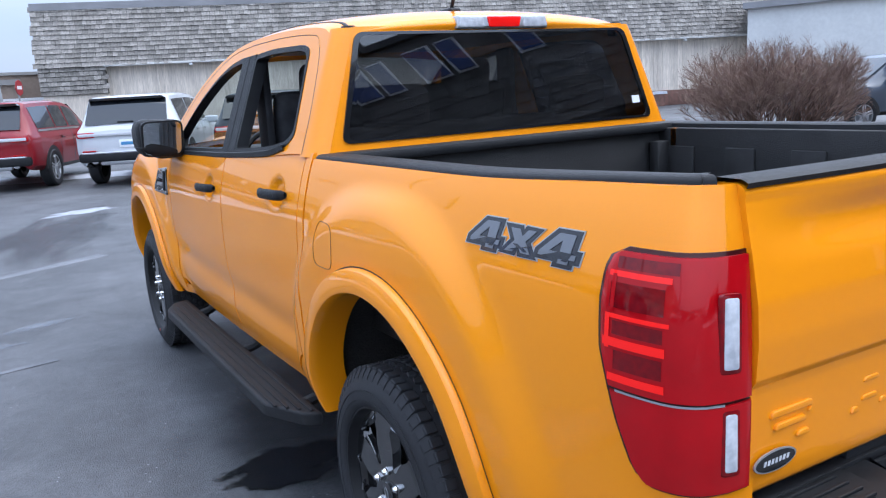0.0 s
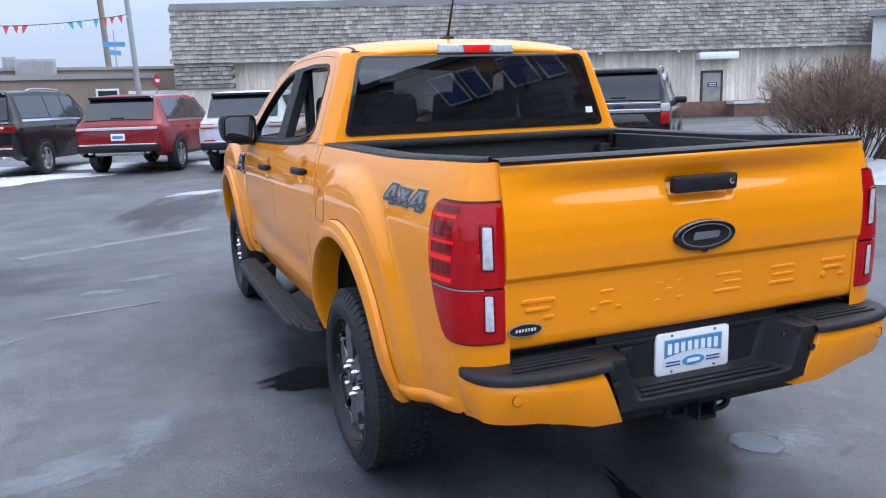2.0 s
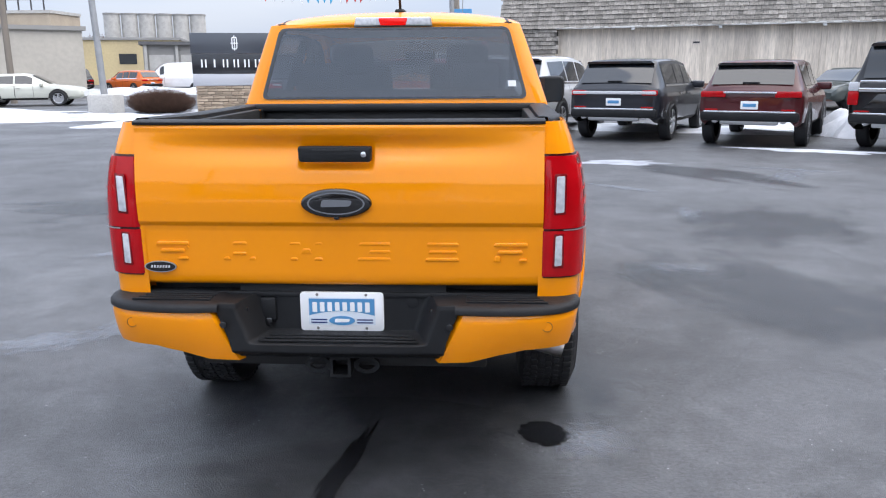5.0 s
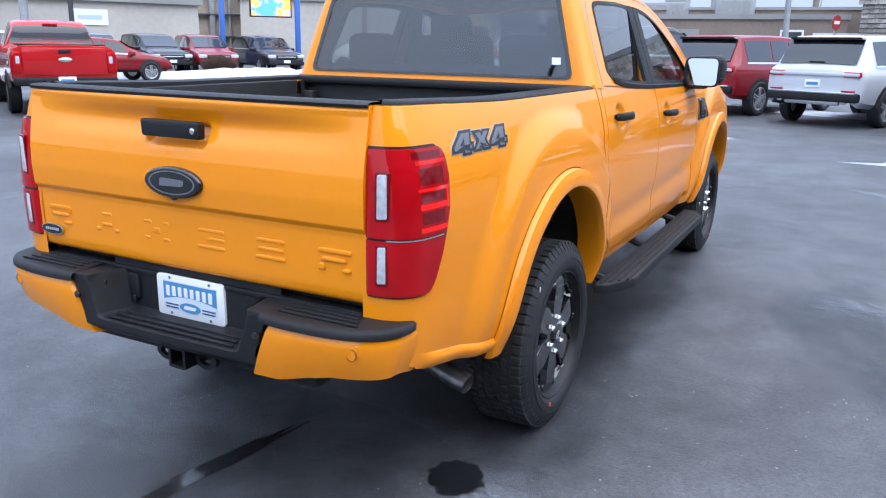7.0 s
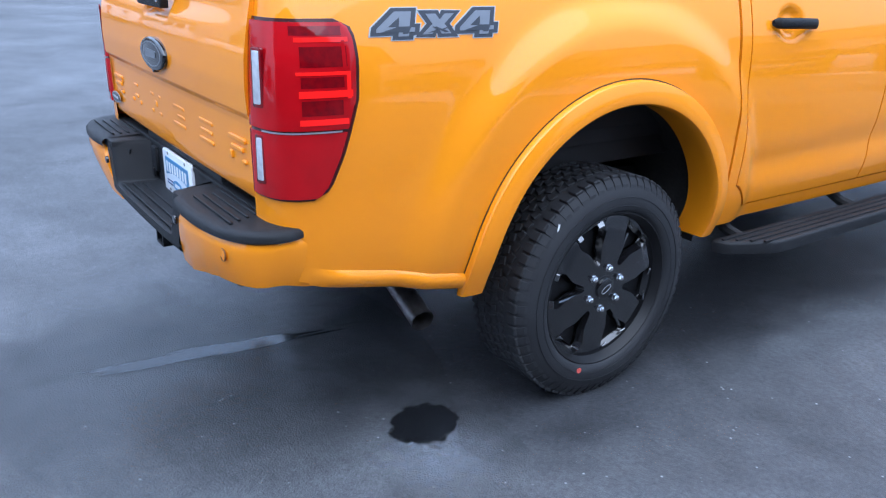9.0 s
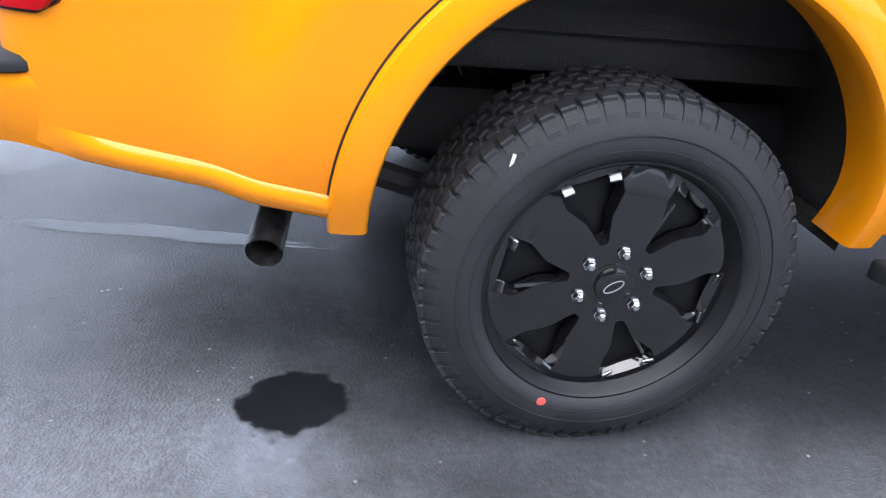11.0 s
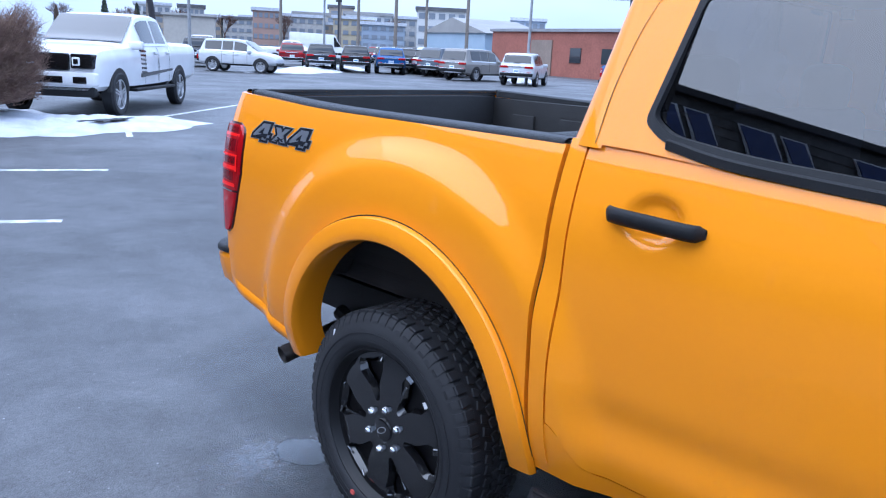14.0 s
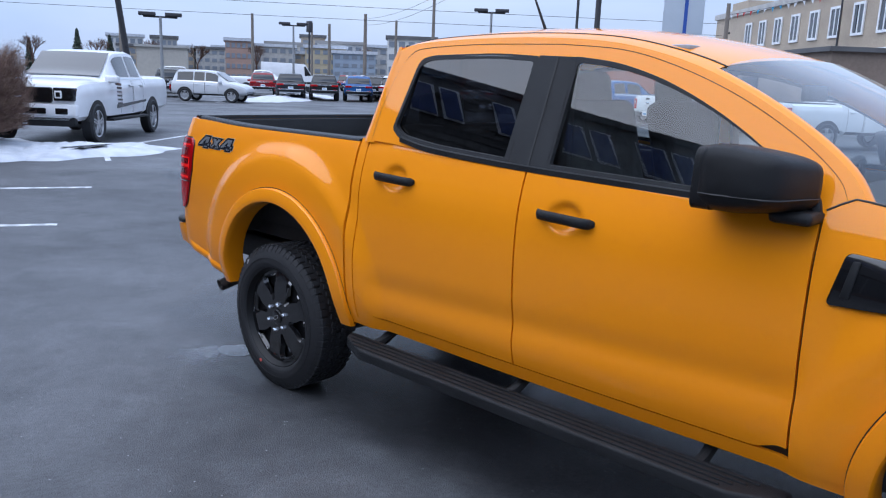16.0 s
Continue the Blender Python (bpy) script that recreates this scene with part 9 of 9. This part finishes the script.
# hedges and shrubs of bare twigs
TWIG = material("bare_twigs", (0.15, 0.088, 0.070), 0.9, 0, 0, (0.24, 0.16, 0.12), 6, jitter=0.35)
TWIG_DARK = material("dark_twigs", (0.075, 0.040, 0.028), 0.9, 0, 0, (0.11, 0.06, 0.04), 6, jitter=0.35)
def hedge(name, label, cx, cy, rx, ry, z0, z1, n, seed, mat, snow=40, round_=1.0):
    """A clipped shrub: a mass of forking twigs on short stems."""
    h = thing(name, label, "hedge", m=Matrix.Translation((cx, cy, 0)))
    r = random.Random(seed)
    verts, faces = [], []

    def blade(a, b, w):
        d = b - a
        sd = d.cross(Vector((r.uniform(-1, 1), r.uniform(-1, 1), r.uniform(-1, 1))))
        if sd.length < 1e-6:
            return
        sd = sd.normalized() * w
        sd2 = d.cross(sd).normalized() * w
        i = len(verts)
        verts.extend([tuple(a + sd), tuple(a - sd * 0.5 + sd2), tuple(a - sd * 0.5 - sd2), tuple(b)])
        faces.extend([(i, i + 1, i + 3), (i + 1, i + 2, i + 3), (i + 2, i, i + 3)])
    for k in range(n):
        a, u = r.uniform(0, 2 * math.pi), r.uniform(-0.85, 1)
        cz = math.sqrt(max(0, 1 - u * u)) if round_ > 0.5 else 1 - 0.15 * u * u
        f = r.uniform(0.25, 1.0) ** 0.45
        tip = Vector((rx * cz * math.cos(a) * f, ry * cz * math.sin(a) * f, (z0 + z1) / 2 + (z1 - z0) / 2 * u * f))
        tip *= 1 + 0.06 * noise.noise(tip * 1.5)
        root = Vector((tip.x * 0.55, tip.y * 0.55, z0 + (tip.z - z0) * 0.45))
        mid = root.lerp(tip, 0.6) + Vector((r.uniform(-.05, .05), r.uniform(-.05, .05), r.uniform(-.04, .06)))
        blade(root, mid, 0.0055)
        blade(mid, tip, 0.004)
        for _ in range(5):
            s0 = root.lerp(tip, r.uniform(0.4, 0.95))
            blade(s0, s0 + Vector((r.uniform(-.13, .13), r.uniform(-.13, .13), r.uniform(-.03, .15))), 0.0032)
    me = bpy.data.meshes.new("twig_mass")
    me.from_pydata(verts, [], faces)
    me.materials.append(mat)
    o = new("twig_mass", me)
    o.parent = h
    o["kind"] = "stuff"
    bm = bmesh.new()
    for k in range(9):
        a = 2 * math.pi * k / 9
        tube(bm, [(0.25 * rx * math.cos(a), 0.25 * ry * math.sin(a), 0), (0.5 * rx * math.cos(a), 0.5 * ry * math.sin(a), z0 + 0.5 * (z1 - z0))], [0.03, 0.012], 6)
    o = part("stem_mass", bm, TWIG_DARK, h)
    o["kind"] = "stuff"
    if snow:
        bm = bmesh.new()
        for k in range(snow):
            a, q = r.uniform(0, 2 * math.pi), r.uniform(0.2, 0.95)
            z = z0 + (z1 - z0) * r.uniform(0.15, 0.8)
            x, y = rx * q * math.cos(a), ry * q * math.sin(a)
            s = r.uniform(0.012, 0.035)
            box(bm, x - s * 2, x + s * 2, y - s, y + s, z - s * 0.4, z + s * 0.4)
        o = part("snow_clumps", bm, SNOW, h)
        o["kind"] = "stuff"
    return h


def vase_shrub(name, label, cx, cy, rx, ry, top, seed, mat):
    """A leafless shrub whose many stems fan out of one foot to a broad, level, feathery head."""
    h = thing(name, label, "shrub", m=Matrix.Translation((cx, cy, 0)))
    r = random.Random(seed)
    masses = {"stem_mass": ([], []), "twig_mass": ([], [])}

    def twig(a, b, w0, w1):
        verts, faces = masses["stem_mass" if w0 > 0.0075 else "twig_mass"]
        d = (b - a).normalized()
        q = d.orthogonal().normalized()
        q2 = d.cross(q)
        i = len(verts)
        for c, w in ((a, w0), (b, w1)):
            verts.extend(tuple(c + (q * math.cos(t) + q2 * math.sin(t)) * w) for t in (0, 2.1, 4.2))
        faces.extend([(i + k, i + (k + 1) % 3, i + 3 + (k + 1) % 3, i + 3 + k) for k in range(3)])

    def grow(a, d, length, w, depth):
        b = a + d * length
        for _ in range(6):
            if (b.x / rx) ** 2 + (b.y / ry) ** 2 + (max(0.0, b.z - 0.62 * top) / (0.38 * top)) ** 3 < r.uniform(0.88, 1.1):
                break
            length *= 0.72
            b = a + d * length
        twig(a, b, w, w * 0.65)
        if depth:
            for _ in range(4 if depth > 1 else 5):
                nd = (d + Vector((r.uniform(-.75, .75), r.uniform(-.75, .75), r.uniform(-.25, .45)))).normalized()
                grow(a.lerp(b, r.uniform(0.45, 1)), nd, length * r.uniform(0.5, 0.75), w * 0.62, depth - 1)
    for k in range(70):
        a, q = r.uniform(0, 2 * math.pi), r.uniform(0.1, 1.0) ** 0.6
        foot = Vector((0.35 * rx * q * math.cos(a), 0.35 * ry * q * math.sin(a), 0.05))
        d = Vector((rx * 0.80 * q * math.cos(a), ry * 0.80 * q * math.sin(a), top * 0.66)).normalized()
        grow(foot, d, top * r.uniform(0.38, 0.5), 0.013, 4)
    for nm, (verts, faces) in masses.items():
        me = bpy.data.meshes.new(nm)
        me.from_pydata(verts, [], faces)
        me.materials.append(mat if nm == "twig_mass" else TWIG_DARK)
        o = new(nm, me)
        o.parent = h
        o["kind"] = "stuff"
    return h


vase_shrub("hedge", "bare brown vase-shaped shrub with snow at its foot", 9.6, 6.7, 1.62, 1.35, 2.06, 2, TWIG)
hedge("hedge", "clipped bare brown hedge beside the parking bay", -1.2, -12.7, 1.45, 1.0, 0.25, 2.02, 9000, 3, TWIG, 60, 0.0)
hedge("shrub", "low dark brown shrub beside the stone sign", -10.9, 23.6, 1.35, 0.7, 0.02, 0.95, 4500, 4, TWIG_DARK, 0)
hedge("shrub", "low brown shrub by the used car sign", -22.8, 23.2, 1.0, 0.6, 0.02, 0.9, 2500, 5, TWIG_DARK, 0)

# far trees
CONIFER = material("conifer_needles", (0.020, 0.030, 0.022), 0.9, 0, 0, (0.035, 0.045, 0.03), 4, jitter=0.3)
def conifer(x, y, h, seed):
    t = thing("conifer", "dark narrow conifer beyond the lot", "tree", m=Matrix.Translation((x, y, 0)))
    r = random.Random(seed)
    part("trunk", tube(bmesh.new(), [(0, 0, 0), (0, 0, h)], [0.18, 0.03], 8), TWIG_DARK, t)
    bm = bmesh.new()
    for k in range(420):
        z = h * (0.18 + 0.80 * r.random())
        q = (1 - z / h) * h * 0.22 * r.uniform(0.5, 1.15) + 0.1
        a = r.uniform(0, 2 * math.pi)
        p0, p1 = Vector((0.2 * q * math.cos(a), 0.2 * q * math.sin(a), z + 0.15)), Vector((q * math.cos(a), q * math.sin(a), z - 0.2))
        s = Vector((-math.sin(a), math.cos(a), 0)) * 0.22
        bm.faces.new([bm.verts.new(v) for v in (p0 - s * 0.3, p1 - s, p1 + Vector((0, 0, -0.15)), p1 + s, p0 + s * 0.3)])
    part("crown", bm, CONIFER, t, flat=True)


def bare_tree(x, y, h, seed):
    t = thing("bare_tree", "leafless tree beyond the lot", "tree", m=Matrix.Translation((x, y, 0)))
    r = random.Random(seed)
    part("trunk", tube(bmesh.new(), [(0, 0, 0), (0.1, 0, h * 0.45)], [0.2, 0.12], 8), TWIG_DARK, t)
    bm = bmesh.new()

    def branch(a, d, length, rad, depth):
        b = a + d * length
        tube(bm, [a, b], [rad, rad * 0.6], 4, cap=False)
        if depth:
            for _ in range(4):
                nd = (d + Vector((r.uniform(-.8, .8), r.uniform(-.8, .8), r.uniform(-.1, .6)))).normalized()
                branch(a.lerp(b, r.uniform(0.6, 1)), nd, length * 0.66, rad * 0.55, depth - 1)
    for _ in range(5):
        branch(Vector((0.1, 0, h * 0.42)), Vector((r.uniform(-.7, .7), r.uniform(-.7, .7), 1)).normalized(), h * 0.25, 0.08, 3)
    part("crown", bm, TWIG_DARK, t)


for k, (x, y, h) in enumerate(((-52, -118, 6.5), (-48, -120, 7.2), (-44, -128, 5.5))):
    conifer(x, y, h, k)
for k, (x, y, h) in enumerate(((-56, -112, 6.5), (-62, -110, 6), (-46, -108, 6), (-88, -100, 7), (-70, -106, 6.5), (-38, -110, 6), (-98, -112, 7), (-72, 128, 9), (-66, 132, 9), (-86, 118, 9))):
    bare_tree(x, y, h, 20 + k)

# stones of the sign's base
STONE = material("ledge_stone", (0.27, 0.20, 0.145), 0.85, 0, 0, (0.36, 0.29, 0.22), 5, 0.5, 40, jitter=0.35)
stone_meshes = []
for w in (0.16, 0.22, 0.28, 0.36):
    for hgt in (0.055, 0.085):
        bm = box(bmesh.new(), 0, w - 0.012, -0.03, 0.03, 0, hgt - 0.010, 0.008, 1)
        finish(bm)
        me = bpy.data.meshes.new("stone")
        bm.to_mesh(me)
        bm.free()
        me.materials.append(STONE)
        stone_meshes.append((w, hgt, me))
rnd = random.Random(21)
z = 0.0
while z < 1.0:
    hgt = rnd.choice((0.055, 0.085))
    x = 0.10 - rnd.random() * 0.02
    while x < 2.56:
        w, _, me = rnd.choice([q for q in stone_meshes if q[1] == hgt])
        o = new("stone", me)
        o.parent = sign
        o.matrix_basis = Matrix.Translation((x, 0.035 - rnd.random() * 0.03, z))
        x += w
    z += hgt
